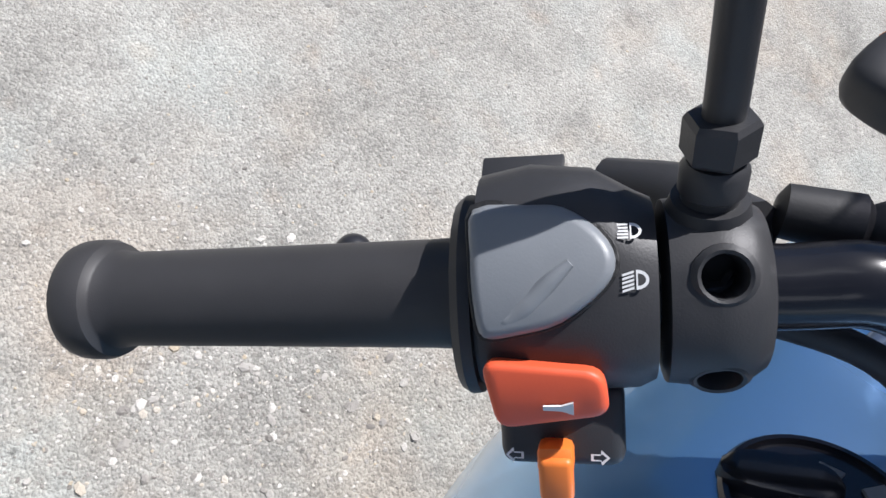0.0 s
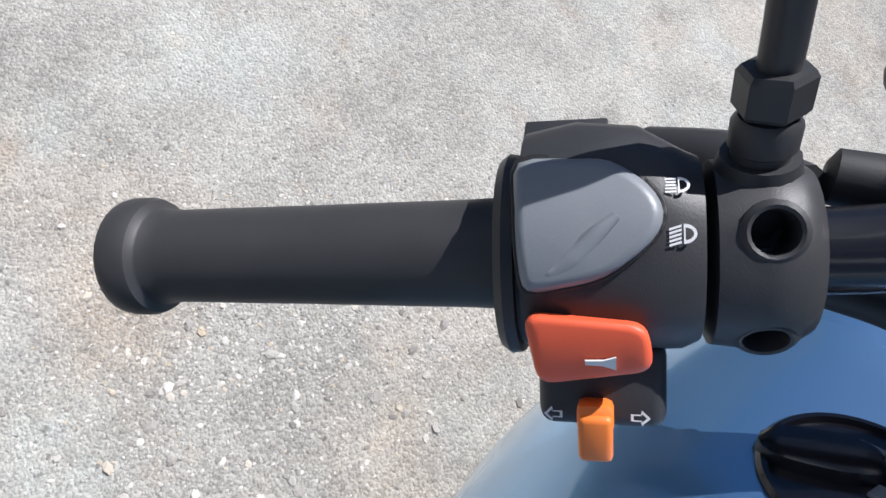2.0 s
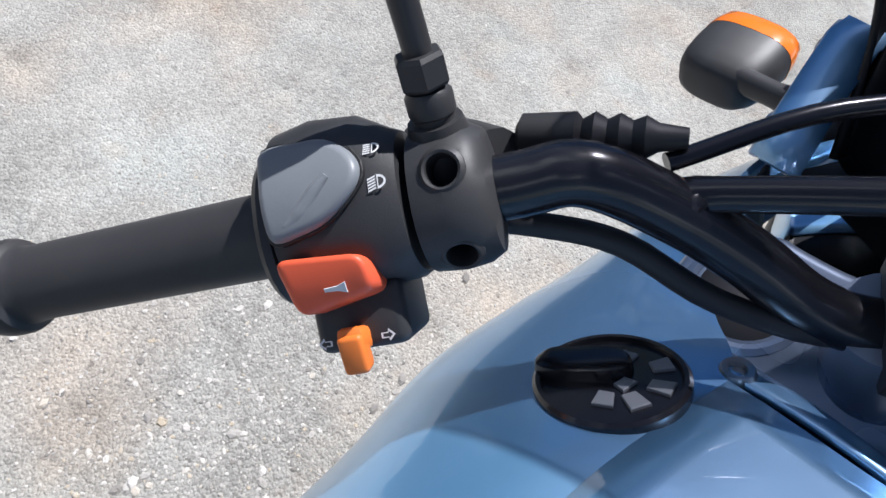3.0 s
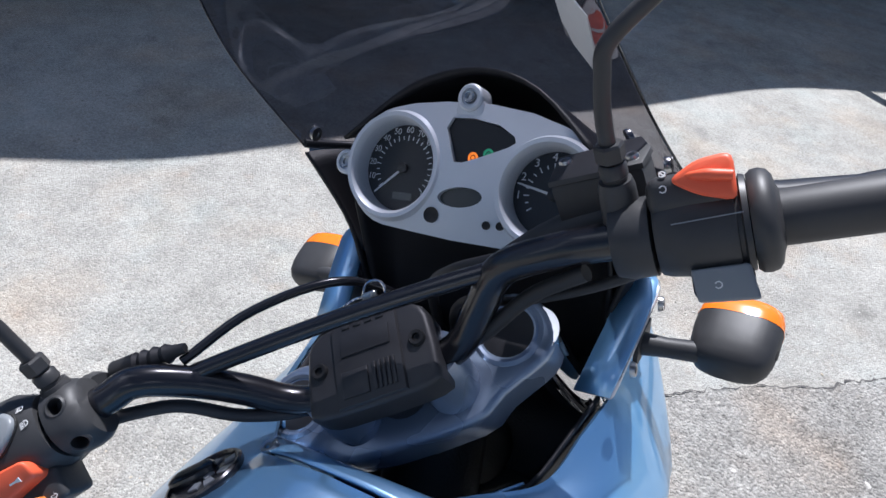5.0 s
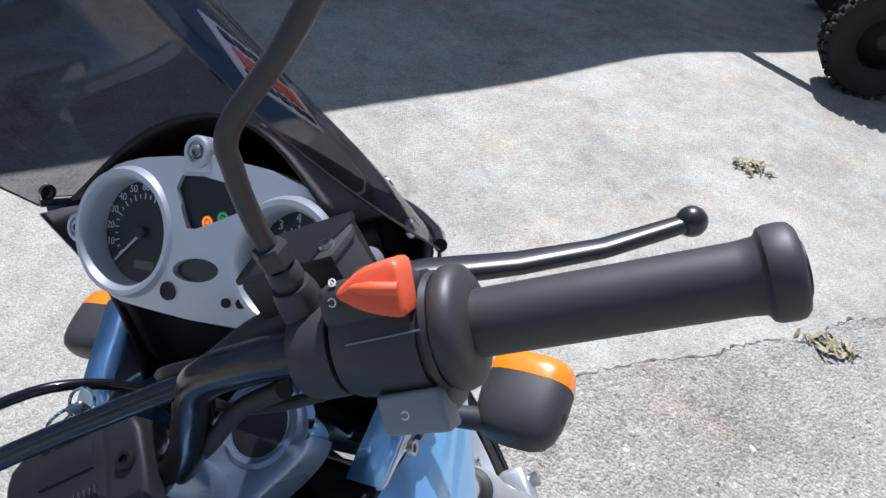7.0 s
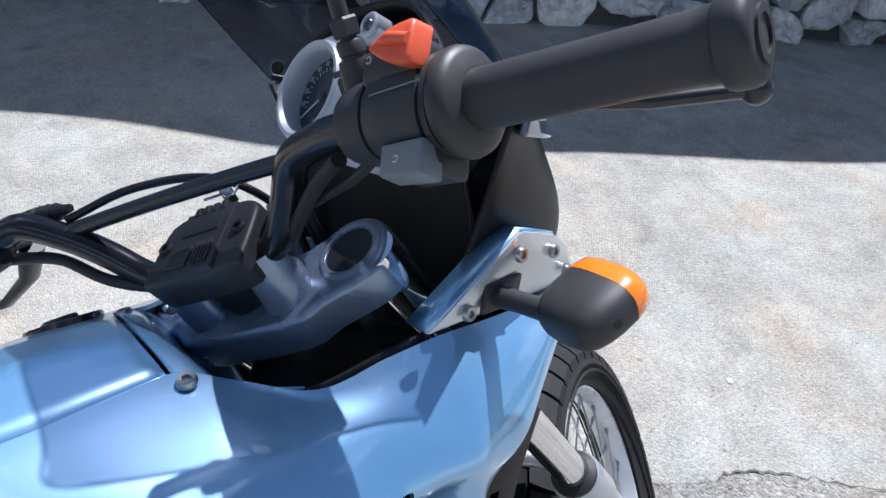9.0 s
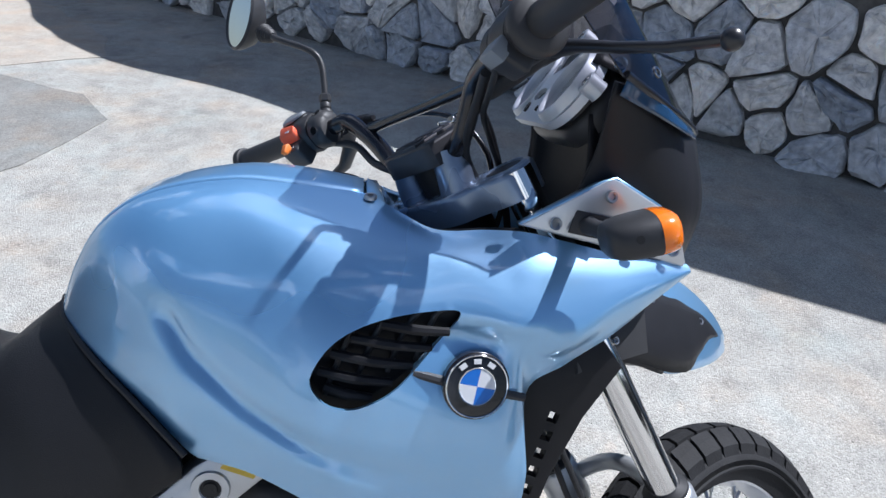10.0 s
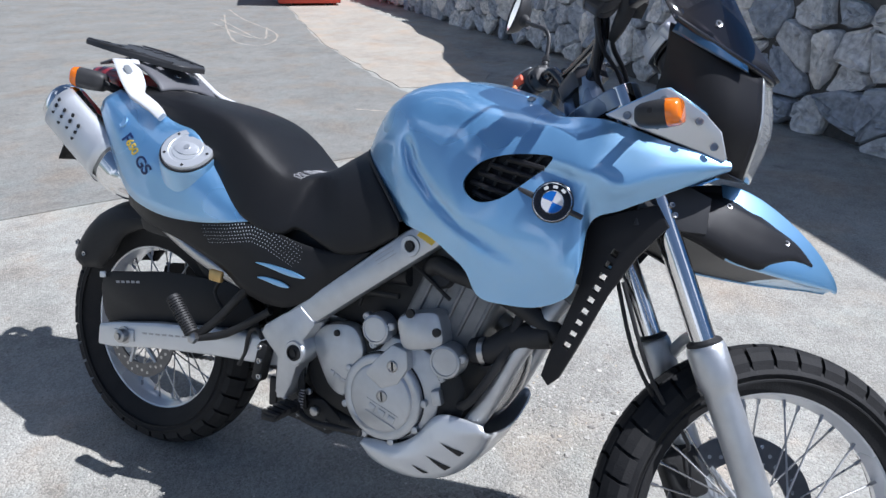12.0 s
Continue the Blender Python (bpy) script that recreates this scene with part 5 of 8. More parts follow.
fr = []
for q in FEND:
    h = fender_half(*q)
    fr.append([(-p[0], p[1], p[2]) for p in h[:0:-1]] + h)
fine_fender = dense(fr, 5)
fender = subsurf(part("front_fender", sheet([r for r in fine_fender if r[0][1] > 1.246]), BLUE, bike, "light blue beak front fender with black side inserts", BEAK), 0, 0.004)
subsurf(part("fender_base", sheet([[(p[0] * 0.99, p[1], p[2] - 0.002) for p in r] for r in fine_fender if r[0][1] < 1.275]), BLACK_SEMI, fender, "black plastic base of the fender", BEAK), 0, 0.004)


def flank(y, z, out):
    """A point on the fender's flank at y, z, set out a little."""
    v = [float(np.interp(y, [r[0] for r in FEND], [r[k] for r in FEND])) for k in range(1, 5)]
    h = fender_half(y, *v)[3:7]
    x = float(np.interp(-z, [-p[2] for p in h], [p[0] for p in h]))
    return (x + out, y, z)


for s in (1, -1):
    rr = []
    for y in np.linspace(1.17, 1.452, 20):
        top = float(np.interp(y, [1.17, 1.244, 1.33, 1.40, 1.43, 1.452], [0.874, 0.892, 0.869, 0.844, 0.829, 0.809]))
        low = float(np.interp(y, [1.17, 1.22, 1.28, 1.328, 1.345, 1.40, 1.452], [0.807, 0.795, 0.776, 0.771, 0.779, 0.806, 0.8055]))
        row = [flank(y, top + (low - top) * k / 6, 0.0045 if 0 < k < 6 else 0.0015) for k in range(7)]
        rr.append([(s * p[0], p[1], p[2]) for p in row])
    ins = subsurf(part("fender_insert", sheet(rr), BLACK_SEMI, fender, "black plastic fender side insert", BEAK), 0, 0.003)
    for y, z in ((1.266, 0.871), (1.388, 0.833)):
        screw((s * (flank(y, z, 0.004)[0]), y, z), (s, 0, 0.25), 0.0058, ins, xf=BEAK)
    br = part("fender_bracket", plate([(1.10, 0.79), (1.225, 0.80), (1.225, 0.862), (1.18, 0.875), (1.10, 0.855)], 0, 0.006, Matrix(((0, 0, s, 0.112 * s), (1, 0, 0, 0), (0, 1, 0, 0), (0, 0, 0, 1))), 0.002, 2), BLACK, fender, "black fender bracket", LOW)
    for y, z in ((1.157, 0.836), (1.165, 0.8205)):
        screw((s * 0.1182, y, z), (s, 0, 0.1), 0.0055, br, xf=LOW)
for lo_y, hi_y, m_ in ((1.15, 1.43, BLACK_SEMI), (1.41, 1.55, BLUE)):
    under = [[(k * v[3] * 0.97, y, v[2] - 0.0015 + 0.004 * (1 - k * k)) for k in (-1, -0.5, 0, 0.5, 1)] for y, v in ((y, [float(np.interp(y, [r[0] for r in FEND], [r[q] for r in FEND])) for q in range(1, 5)]) for y in np.linspace(max(lo_y, 1.17), min(hi_y, 1.54), 12))]
    part("fender_underside", sheet(under), m_, fender, "", BEAK)

# --- fairing, headlamp and screen ---
NOSE = [
    [(0.1790, 1.170, 1.143), (0.1405, 1.166, 1.066), (0.118, 1.140, 0.990)],
    [(0.170, 1.190, 1.138), (0.143, 1.180, 1.058), (0.116, 1.185, 0.972)],
    [(0.147, 1.226, 1.124), (0.137, 1.224, 1.04), (0.110, 1.228, 0.955)],
    [(0.108, 1.268, 1.104), (0.118, 1.278, 1.02), (0.096, 1.272, 0.940)],
    [(0.066, 1.309, 1.091), (0.076, 1.321, 1.010), (0.048, 1.313, 0.928)],
    [(0.0, 1.324, 1.088), (0.0, 1.340, 1.005), (0.0, 1.324, 0.922)],
]
for s in (1, -1):
    rr = [[(s * p[0], p[1], p[2]) for p in r] for r in NOSE[:5]]
    subsurf(bpart("fairing_side", sheet(dense(rr, 5)), BLACK_SEMI, "black plastic headlamp fairing side"), 0, 0.004)
front = [[Vector((-p[0], p[1], p[2])) for p in NOSE[4]], [Vector(p) for p in NOSE[5]], [Vector(p) for p in NOSE[4]]]
lamp = subsurf(bpart("headlamp", sheet(dense(front, 5)), LAMP_GLASS, "clear headlamp glass"), 0, 0.004)
# belly of the fairing and the dark well behind it
bel = [[(-0.135, 1.15, 0.965), (0, 1.14, 0.93), (0.135, 1.15, 0.965)], [(-0.11, 1.27, 0.94), (0, 1.27, 0.925), (0.11, 1.27, 0.94)], [(-0.08, 1.298, 0.93), (0, 1.323, 0.922), (0.08, 1.298, 0.93)]]
bpart("fairing_belly", sheet(dense(bel, 3)), BLACK_SEMI, "")
well = [[(-0.122, 1.155, 0.985), (-0.10, 1.175, 0.96), (0, 1.19, 0.94), (0.10, 1.175, 0.96), (0.122, 1.155, 0.985)], [(-0.128, 1.165, 1.05), (-0.10, 1.19, 1.04), (0, 1.21, 1.03), (0.10, 1.19, 1.04), (0.128, 1.165, 1.05)],
        [(-0.125, 1.165, 1.112), (-0.10, 1.195, 1.11), (0, 1.215, 1.12), (0.10, 1.195, 1.11), (0.125, 1.165, 1.112)]]
subsurf(bpart("fairing_inner", sheet(dense(well, 4)), BLACK_SEMI, "black inner face of the fairing"), 0, 0.003)
# screen
SCR = []
for r in ([(0, 1.324, 1.090), (0.085, 1.296, 1.097), (0.156, 1.222, 1.126), (0.184, 1.176, 1.147)],
          [(0, 1.278, 1.165), (0.075, 1.254, 1.172), (0.146, 1.188, 1.195), (0.170, 1.134, 1.206)],
          [(0, 1.226, 1.245), (0.068, 1.206, 1.250), (0.132, 1.152, 1.264), (0.158, 1.098, 1.263)],
          [(0, 1.182, 1.345), (0.063, 1.164, 1.342), (0.118, 1.115, 1.334), (0.143, 1.072, 1.325)],
          [(0, 1.122, 1.470), (0.056, 1.110, 1.452), (0.106, 1.086, 1.408), (0.129, 1.064, 1.372)]):
    SCR.append([(-p[0], p[1], p[2]) for p in r[:0:-1]] + r)
screen = bpart("windscreen", sheet(dense(SCR, 5)), SCREEN, "dark smoked plastic windscreen")
screen.visible_shadow = True
bpart("screen_trim", tube([(p[0], p[1] + 0.002, p[2] + 0.002) for p in SCR[0]], 0.0045, 10, 5), BLACK_GLOSS, "", screen)
bpart("screen_edge", tube([(p[0], p[1], p[2]) for p in [r[-1] for r in SCR] + SCR[-1][::-1][1:-1] + [r[0] for r in SCR[::-1]]], 0.0009, 8, 4), BLACK_GLOSS, "", screen)
for s in (1, -1):
    for q, w in (((0.122 * s, 1.232, 1.156), (0.75 * s, 0.6, 0.35)), ((0.166 * s, 1.178, 1.160), (0.95 * s, 0.1, 0.2))):
        screw(q, w, 0.007, screen)
# sticker on the screen: white block with dark bars
st = axes((0.102, 1.158, 1.262), (0.70, 0.56, 0.44), (0.3, -0.55, 0.75))
stk = bpart("sticker", plate([(-0.045, -0.024), (0.045, -0.024), (0.045, 0.024), (-0.045, 0.024)], 0.006, 0.0068, st), WHITE, "white, red and dark sticker on the screen", screen, None, False)
for k, (w, h, v, m_) in enumerate(((0.080, 0.006, 0.0165, DARK), (0.070, 0.014, 0.0025, RED), (0.074, 0.008, -0.014, DARK))):
    for q in range(5):
        part("sticker_bar", box((w / 5 * 0.72, h, 0.0006), st @ Matrix.Translation((w * (q / 5 - 0.4), v, 0.0072))), m_, stk, smooth=False)
# blue strip of the fairing under the screen, a dark reflection put into its colour
DARKENED_BLUE = mat("darkened_blue_gloss", (0.02, 0.06, 0.13), 0.2, var=0.1, scale=20, coat=0.8)
for s in (1, -1):
    rr = [[(s * 0.179, 1.178, 1.146), (s * 0.176, 1.172, 1.130)], [(s * 0.149, 1.229, 1.124), (s * 0.150, 1.228, 1.109)], [(s * 0.100, 1.282, 1.102), (s * 0.106, 1.286, 1.090)]]
    subsurf(bpart("fairing_strip", sheet(dense([[(p[0] + 0.004 * s, p[1] + 0.003, p[2]) for p in r] for r in rr], 4)), DARKENED_BLUE, "narrow blue fairing strip, darkened for its reflection"), 0, 0.002)

# --- instrument panel: x across, y up its face, z towards the rider ---
DU, DN = Vector((0, 0.575, 0.818)), Vector((0, -0.818, 0.575))
DM = Matrix(((1, 0, 0, 0.0055), (0, DU.y, DN.y, 1.1255), (0, DU.z, DN.z, 1.1222), (0, 0, 0, 1)))
GL, GR = (-0.066, 0.038), (0.078, 0.030)
out_l = [(GL[0] + 0.053 * math.cos(a), GL[1] + 0.053 * math.sin(a)) for a in np.linspace(radians(100), radians(265), 14)]
out_r = [(GR[0] + 0.049 * math.cos(a), GR[1] + 0.049 * math.sin(a)) for a in np.linspace(radians(-95), radians(55), 12)]
dash_out = out_l + [(-0.04, -0.0165), (0.0, -0.0185), (0.04, -0.0185)] + out_r + [(0.085, 0.082), (0.056, 0.091), (0.02, 0.096), (-0.022, 0.0965), (-0.055, 0.094)]
dash_body = plate([(p[0] * 0.97, (p[1] - 0.04) * 0.95 + 0.04) for p in dash_out], -0.06, -0.034, DM, 0.012, 3)
dash = bpart("instrument_panel", dash_body, BLACK, "silver instrument panel with two round gauges")


def holed_face():
    """The silver face with its openings cut through."""
    b = bmesh.new()
    loops = [dash_out]
    loops.append([(GL[0] + 0.0415 * math.cos(a), GL[1] + 0.0415 * math.sin(a)) for a in np.linspace(0, 2 * math.pi, 37)[:-1]])
    loops.append([(GR[0] + 0.0375 * math.cos(a), GR[1] + 0.0375 * math.sin(a)) for a in np.linspace(0, 2 * math.pi, 37)[:-1]])
    loops.append([(-0.018, 0.074), (-0.014, 0.083), (0.004, 0.0835), (0.029, 0.0795), (0.044, 0.071), (0.046, 0.066), (0.04, 0.0615), (0.018, 0.052), (0.002, 0.046), (-0.006, 0.046), (-0.01, 0.055)])
    loops.append([(0.0045 + 0.0205 * math.cos(a), 0.0175 + 0.0085 * math.sin(a) + 0.0018 * math.cos(a)) for a in np.linspace(0, 2 * math.pi, 25)[:-1]])
    es = []
    for lp in loops:
        vs = [b.verts.new((x, y, -0.004)) for x, y in lp]
        es += [b.edges.new((vs[i - 1], vs[i])) for i in range(len(vs))]
    bmesh.ops.triangle_fill(b, use_beauty=True, use_dissolve=False, edges=es)
    up = bmesh.ops.extrude_face_region(b, geom=b.faces[:])
    bmesh.ops.translate(b, vec=(0, 0, -0.010), verts=[v for v in up["geom"] if isinstance(v, bmesh.types.BMVert)])
    # the face is a little domed
    for v in b.verts:
        v.co.z -= 2.2 * v.co.x ** 2 * 0.35 + 1.2 * (v.co.y - 0.04) ** 2
    b.transform(DM)
    return b


bpart("panel_face", holed_face(), PANEL_SILVER, "", dash)
bpart("panel_recess", plate([(p[0] * 0.94, (p[1] - 0.04) * 0.9 + 0.04) for p in dash_out], -0.032, -0.0285, DM), DIAL, "", dash)


def gauge(c, r, top, step, label_list, needle_deg, sweep, label):
    m = DM @ Matrix.Translation((c[0], c[1], -0.006 - 0.77 * c[0] ** 2))
    rim = m
    m = m @ Matrix.Translation((0, 0, -0.010))
    g = bpart("gauge", lathe([(r - 0.003, -0.006), (r - 0.003, -0.004)], m, 40), DIAL, label, dash)
    bpart("bezel", ring_lathe([(r - 0.004, -0.015), (r - 0.003, 0.003), (r, 0.0075), (r + 0.0035, 0.0075), (r + 0.006, 0.002), (r + 0.007, -0.004)], rim, 48), PANEL_SILVER, "", g)
    a0, a1 = sweep
    bm = bmesh.new()
    for i in range(top * 2 + 1):
        a = radians(a0 + (a1 - a0) * i / (top * 2))
        ln = 0.0048 if i % 2 == 0 else 0.0030
        box((ln, 0.0009, 0.0004), m @ Matrix.Rotation(a, 4, "Z") @ Matrix.Translation((r - 0.0155, 0, -0.0036)), bm=bm)
    bpart("scale_marks", bm, WHITE, "", g, None, False)
    for i in range(top + 1):
        if i < label_list[0] or i * step == 0 and label_list[1]:
            continue
        a = radians(a0 + (a1 - a0) * i / top)
        lettering(str(i * step), 0.0080 if step > 1 else 0.0095, m @ Matrix.Translation(((r - 0.0085) * math.cos(a), (r - 0.0085) * math.sin(a), -0.0036)), WHITE, g, "numeral", thick=0.0001)
    nm = m @ Matrix.Rotation(radians(needle_deg), 4, "Z")
    bpart("needle", plate([(-0.001, -0.0012), (r * 0.84, -0.0007), (r * 0.84, 0.0007), (-0.001, 0.0012)], -0.0028, -0.0022, nm), WHITE, "white needle", g, None, False)
    bpart("needle_hub", lathe([(0.0048, -0.0032), (0.0045, 0.0), (0.003, 0.0008)], m, 20), DIAL, "", g)
    bpart("gauge_glass", lathe([(r - 0.0005, 0.0015), (0.0005, 0.0020)], rim, 40, ends=False), CLEAR, "", g).visible_shadow = False
    return g, m


speedo, SM = gauge(GL, 0.043, 12, 10, (1, True), 222, (218, -40), "black round speedometer reading zero")
bpart("odometer", box((0.02, 0.0065, 0.0006), SM @ Matrix.Translation((0.003, -0.025, -0.0034))), mat("odometer_display", (0.12, 0.12, 0.11), 0.3), "", speedo, None, False)
tacho, TM = gauge(GR, 0.039, 8, 1, (1, True), 168, (215, -20), "black round rev counter")
# warning lamps behind a dark window
win = bpart("warning_window", plate([(-0.02, 0.043), (0.048, 0.06), (0.048, 0.072), (0.0, 0.086), (-0.02, 0.086)], -0.0105, -0.0095, DM), DIAL, "dark warning-lamp window", dash, None, False)
for (x, y), mtl in (((0.009, 0.0515), glow("warning_orange", (0.9, 0.22, 0.02), 0.6)), ((0.0225, 0.0555), glow("warning_green", (0.04, 0.32, 0.16), 0.25))):
    m = DM @ Matrix.Translation((x, y, -0.009))
    part("warning_lamp", ring_lathe([(0.0026, 0), (0.0026, 0.0005), (0.0046, 0.0005), (0.0046, 0)], m, 20), mtl, win)
    part("warning_mark", lathe([(0.0016, 0.0), (0.0016, 0.0005)], m, 12), mtl, win)
bpart("clock_display", plate([(-0.016, 0.009), (0.025, 0.009), (0.025, 0.026), (-0.016, 0.026)], -0.0105, -0.0095, DM), LCD, "grey clock display", dash, None, False)
for x, y, r in ((-0.02, 0.0, 0.0068), (0.032, -0.002, 0.0034), (0.044, -0.001, 0.0034)):
    bpart("panel_hole", lathe([(r, -0.004), (r, 0.0012), (r * 0.8, 0.0004)], DM @ Matrix.Translation((x, y, -0.0058 - 0.77 * x * x)), 18), DARK, "", dash)
for x, y in ((0.0, 0.1, ), (-0.122, 0.037), (0.128, 0.035)):
    tab = bpart("panel_lug", lathe([(0.0115, -0.016), (0.0115, 0.002), (0.010, 0.0035), (0.0075, 0.0035), (0.0072, 0.001)], DM @ Matrix.Translation((x, y, -0.006 - 0.5 * x * x)), 24), PANEL_SILVER, "", dash)
    if y > 0.05:
        bpart("panel_lug_foot", box((0.026, 0.014, 0.012), DM @ Matrix.Translation((x, y - 0.008, -0.012)), 0.003), PANEL_SILVER, "", dash)
    screw(DM @ Vector((x, y, -0.0045 - 0.5 * x * x)), DN, 0.0055, tab)
# hood over the panel
hood = [[(-0.12, 1.165, 1.165), (-0.06, 1.20, 1.205), (0, 1.215, 1.216), (0.06, 1.20, 1.205), (0.12, 1.165, 1.165)], [(-0.13, 1.20, 1.15), (-0.06, 1.245, 1.17), (0, 1.265, 1.175), (0.06, 1.245, 1.17), (0.13, 1.20, 1.15)],
        [(-0.12, 1.26, 1.11), (-0.06, 1.31, 1.10), (0, 1.335, 1.095), (0.06, 1.31, 1.10), (0.12, 1.26, 1.11)]]
subsurf(bpart("panel_hood", sheet(dense(hood, 4)), BLACK_SEMI, "black hood behind the instrument panel"), 0, 0.003)

# --- indicator panels and front indicators ---
def indicator(base, way, length, w, h, parent, lens_from=0.62, back=False):
    m = axes(base, way, (0, 0, 1))
    sh = part("indicator_body", loft([oval(m @ Vector((0, 0, z)), m.to_3x3() @ Vector((1, 0, 0)), m.to_3x3() @ Vector((0, 1, 0)), h * k, w * k, 24, 2.8) for z, k in ((0, 0.55), (0.003, 0.74), (0.010, 0.88), (length * 0.3, 0.96), (length * 0.5, 1.0), (length * lens_from, 1.0))]), BLACK, parent, "black indicator housing")
    part("indicator_lens", loft([oval(m @ Vector((0, 0, z)), m.to_3x3() @ Vector((1, 0, 0)), m.to_3x3() @ Vector((0, 1, 0)), h * k, w * k, 24, 2.8) for z, k in ((length * lens_from, 1.01), (length * 0.8, 1.0), (length * 0.93, 0.94), (length * 0.99, 0.8), (length, 0.5))]), AMBER, sh, "amber indicator lens")
    return sh


for s in (1, -1):
    pm = Matrix(((0, 0, s, 0), (1, 0, 0, 0), (0, 1, 0, 0), (0, 0, 0, 1)))
    pan = bmesh.new()
    tri = [(1.093, 0.998), (1.10, 1.002), (1.172, 1.045), (1.182, 1.049), (1.192, 1.046), (1.245, 1.018), (1.272, 0.995), (1.287, 0.956), (1.284, 0.951)]
    plate(tri, 0, 0.006, None, 0.002, bm=pan)
    for v in pan.verts:
        y, z = v.co.x, v.co.y
        x = 0.1540 - max(0, y - 1.18) * 0.28 - max(0, 1.16 - y) * 0.14 + (z - 1.0) * 0.10
        v.co = Vector((s * (x + v.co.z), y, z))
    ip = bpart("indicator_panel", pan, SILVER, "silver triangular indicator panel")
    for y, z, x in ((1.129, 1.001, 0.156), (1.182, 1.031, 0.164), (1.238, 1.006, 0.147), (1.266, 0.971, 0.136)):
        screw((s * x, y, z), (s, 0.1, 0.1), 0.0065, ip)
    edge = [(0.1540 - max(0, y - 1.18) * 0.28 - max(0, 1.16 - y) * 0.14 + (z - 1.0) * 0.10 + 0.004, y, z) for y, z in ((1.094, 0.998), (1.12, 1.0135), (1.146, 1.029), (1.172, 1.0445), (1.187, 1.0485), (1.215, 1.034), (1.245, 1.018))]
    fl = [[(s * (p[0] - w), p[1] + w * 0.08, p[2] + 0.0008 - w * 0.12) for w in (0.0, 0.015, 0.030)] for p in edge]
    subsurf(part("panel_flange", sheet(fl), BLUE, ip, "light blue inward-folded edge"), 0, 0.003)
    drop = 0.008 if s < 0 else 0.0
    part("stalk", tube([(s * 0.145, 1.163, 1.000), (s * 0.175, 1.164, 1.001 - drop * 0.5), (s * 0.215, 1.168, 1.002 - drop)], [0.011, 0.0085, 0.0095], 14, 3), BLACK, ip, "black rubber indicator stalk")
    part("stalk_base", plate([(1.143, 0.992), (1.18, 0.985), (1.19, 1.008), (1.15, 1.016)], 0.0, 0.004, Matrix(((0, 0, s, s * 0.152), (1, 0, 0, 0), (0, 1, 0, 0), (0, 0, 0, 1))), 0.001), BLACK, ip)
    droop = 0.012 if s < 0 else 0.0
    ind = indicator((s * (0.2215 - droop * 0.5), 1.156, 0.996 - droop), (s * 0.06, 0.95, 0.24), 0.066, 0.0335, 0.0205, ip, 0.70)
    part("indicator_hole", lathe([(0.004, 0.0), (0.004, 0.0012)], axes((s * (0.2545 - droop * 0.5), 1.178, 1.005 - droop), (s * 0.98, -0.20, 0.1)), 12), DARK, ind)

# --- seat ---
SEAT_ROWS = []
for y, zt, wt, zs, wb, zb in ((0.570, 0.872, 0.052, 0.845, 0.128, 0.772), (0.545, 0.846, 0.065, 0.815, 0.135, 0.725), (0.510, 0.816, 0.090, 0.785, 0.150, 0.690), (0.475, 0.803, 0.108, 0.770, 0.158, 0.674), (0.430, 0.808, 0.122, 0.775, 0.160, 0.668), (0.380, 0.838, 0.132, 0.800, 0.160, 0.682),
                              (0.330, 0.874, 0.135, 0.836, 0.156, 0.708), (0.270, 0.903, 0.134, 0.868, 0.148, 0.768), (0.190, 0.920, 0.130, 0.888, 0.140, 0.825), (0.100, 0.928, 0.122, 0.900, 0.134, 0.850), (0.0, 0.932, 0.110, 0.908, 0.122, 0.868), (-0.09, 0.933, 0.095, 0.912, 0.105, 0.880), (-0.14, 0.925, 0.07, 0.908, 0.08, 0.886)):
    half = [(0, y, zt), (wt * 0.55, y, zt - 0.003), (wt * 0.88, y, zt - 0.014), (wt * 1.02, y, zs), ((wt + wb) * 0.52, y, (zs + zb) / 2), (wb, y, zb + 0.01), (wb - 0.006, y, zb)]
    SEAT_ROWS.append([(-p[0], p[1], p[2]) for p in half[:0:-1]] + half)
# the nose of the seat rises against the tank and its skirt runs ahead along the panel's edge
nose = [(0, 0.578, 0.868), (0.06, 0.604, 0.860), (0.115, 0.652, 0.835), (0.150, 0.710, 0.792), (0.166, 0.748, 0.755), (0.166, 0.752, 0.735), (0.160, 0.748, 0.728)]
mid = [(0, 0.572, 0.868), (0.055, 0.585, 0.856), (0.105, 0.615, 0.828), (0.142, 0.655, 0.785), (0.158, 0.680, 0.735), (0.160, 0.685, 0.695), (0.154, 0.682, 0.682)]
first = [(0, 0.545, 0.846), (0.062, 0.552, 0.835), (0.105, 0.570, 0.808), (0.140, 0.595, 0.765), (0.157, 0.610, 0.715), (0.160, 0.612, 0.675), (0.154, 0.610, 0.664)]
for r in (first, mid, nose):
    SEAT_ROWS_ROW = [(-p[0], p[1], p[2]) for p in r[:0:-1]] + r
    if r is first:
        SEAT_ROWS = [SEAT_ROWS_ROW] + SEAT_ROWS[2:]
    else:
        SEAT_ROWS = [SEAT_ROWS_ROW] + SEAT_ROWS
seat = subsurf(bpart("seat", sheet(dense(SEAT_ROWS, 4)), SEAT, "black vinyl dual seat with a stepped pillion"), 0, 0.006)
for s in (1, -1):
    for r in (0,):
        edge = [(s * 0.0, 0.5745, 0.8745), (s * 0.06, 0.6, 0.867), (s * 0.115, 0.65, 0.841), (s * 0.152, 0.712, 0.797), (s * 0.171, 0.757, 0.757)]
        part("seat_welt", tube(edge, 0.0035, 8, 5), RUBBER, seat)
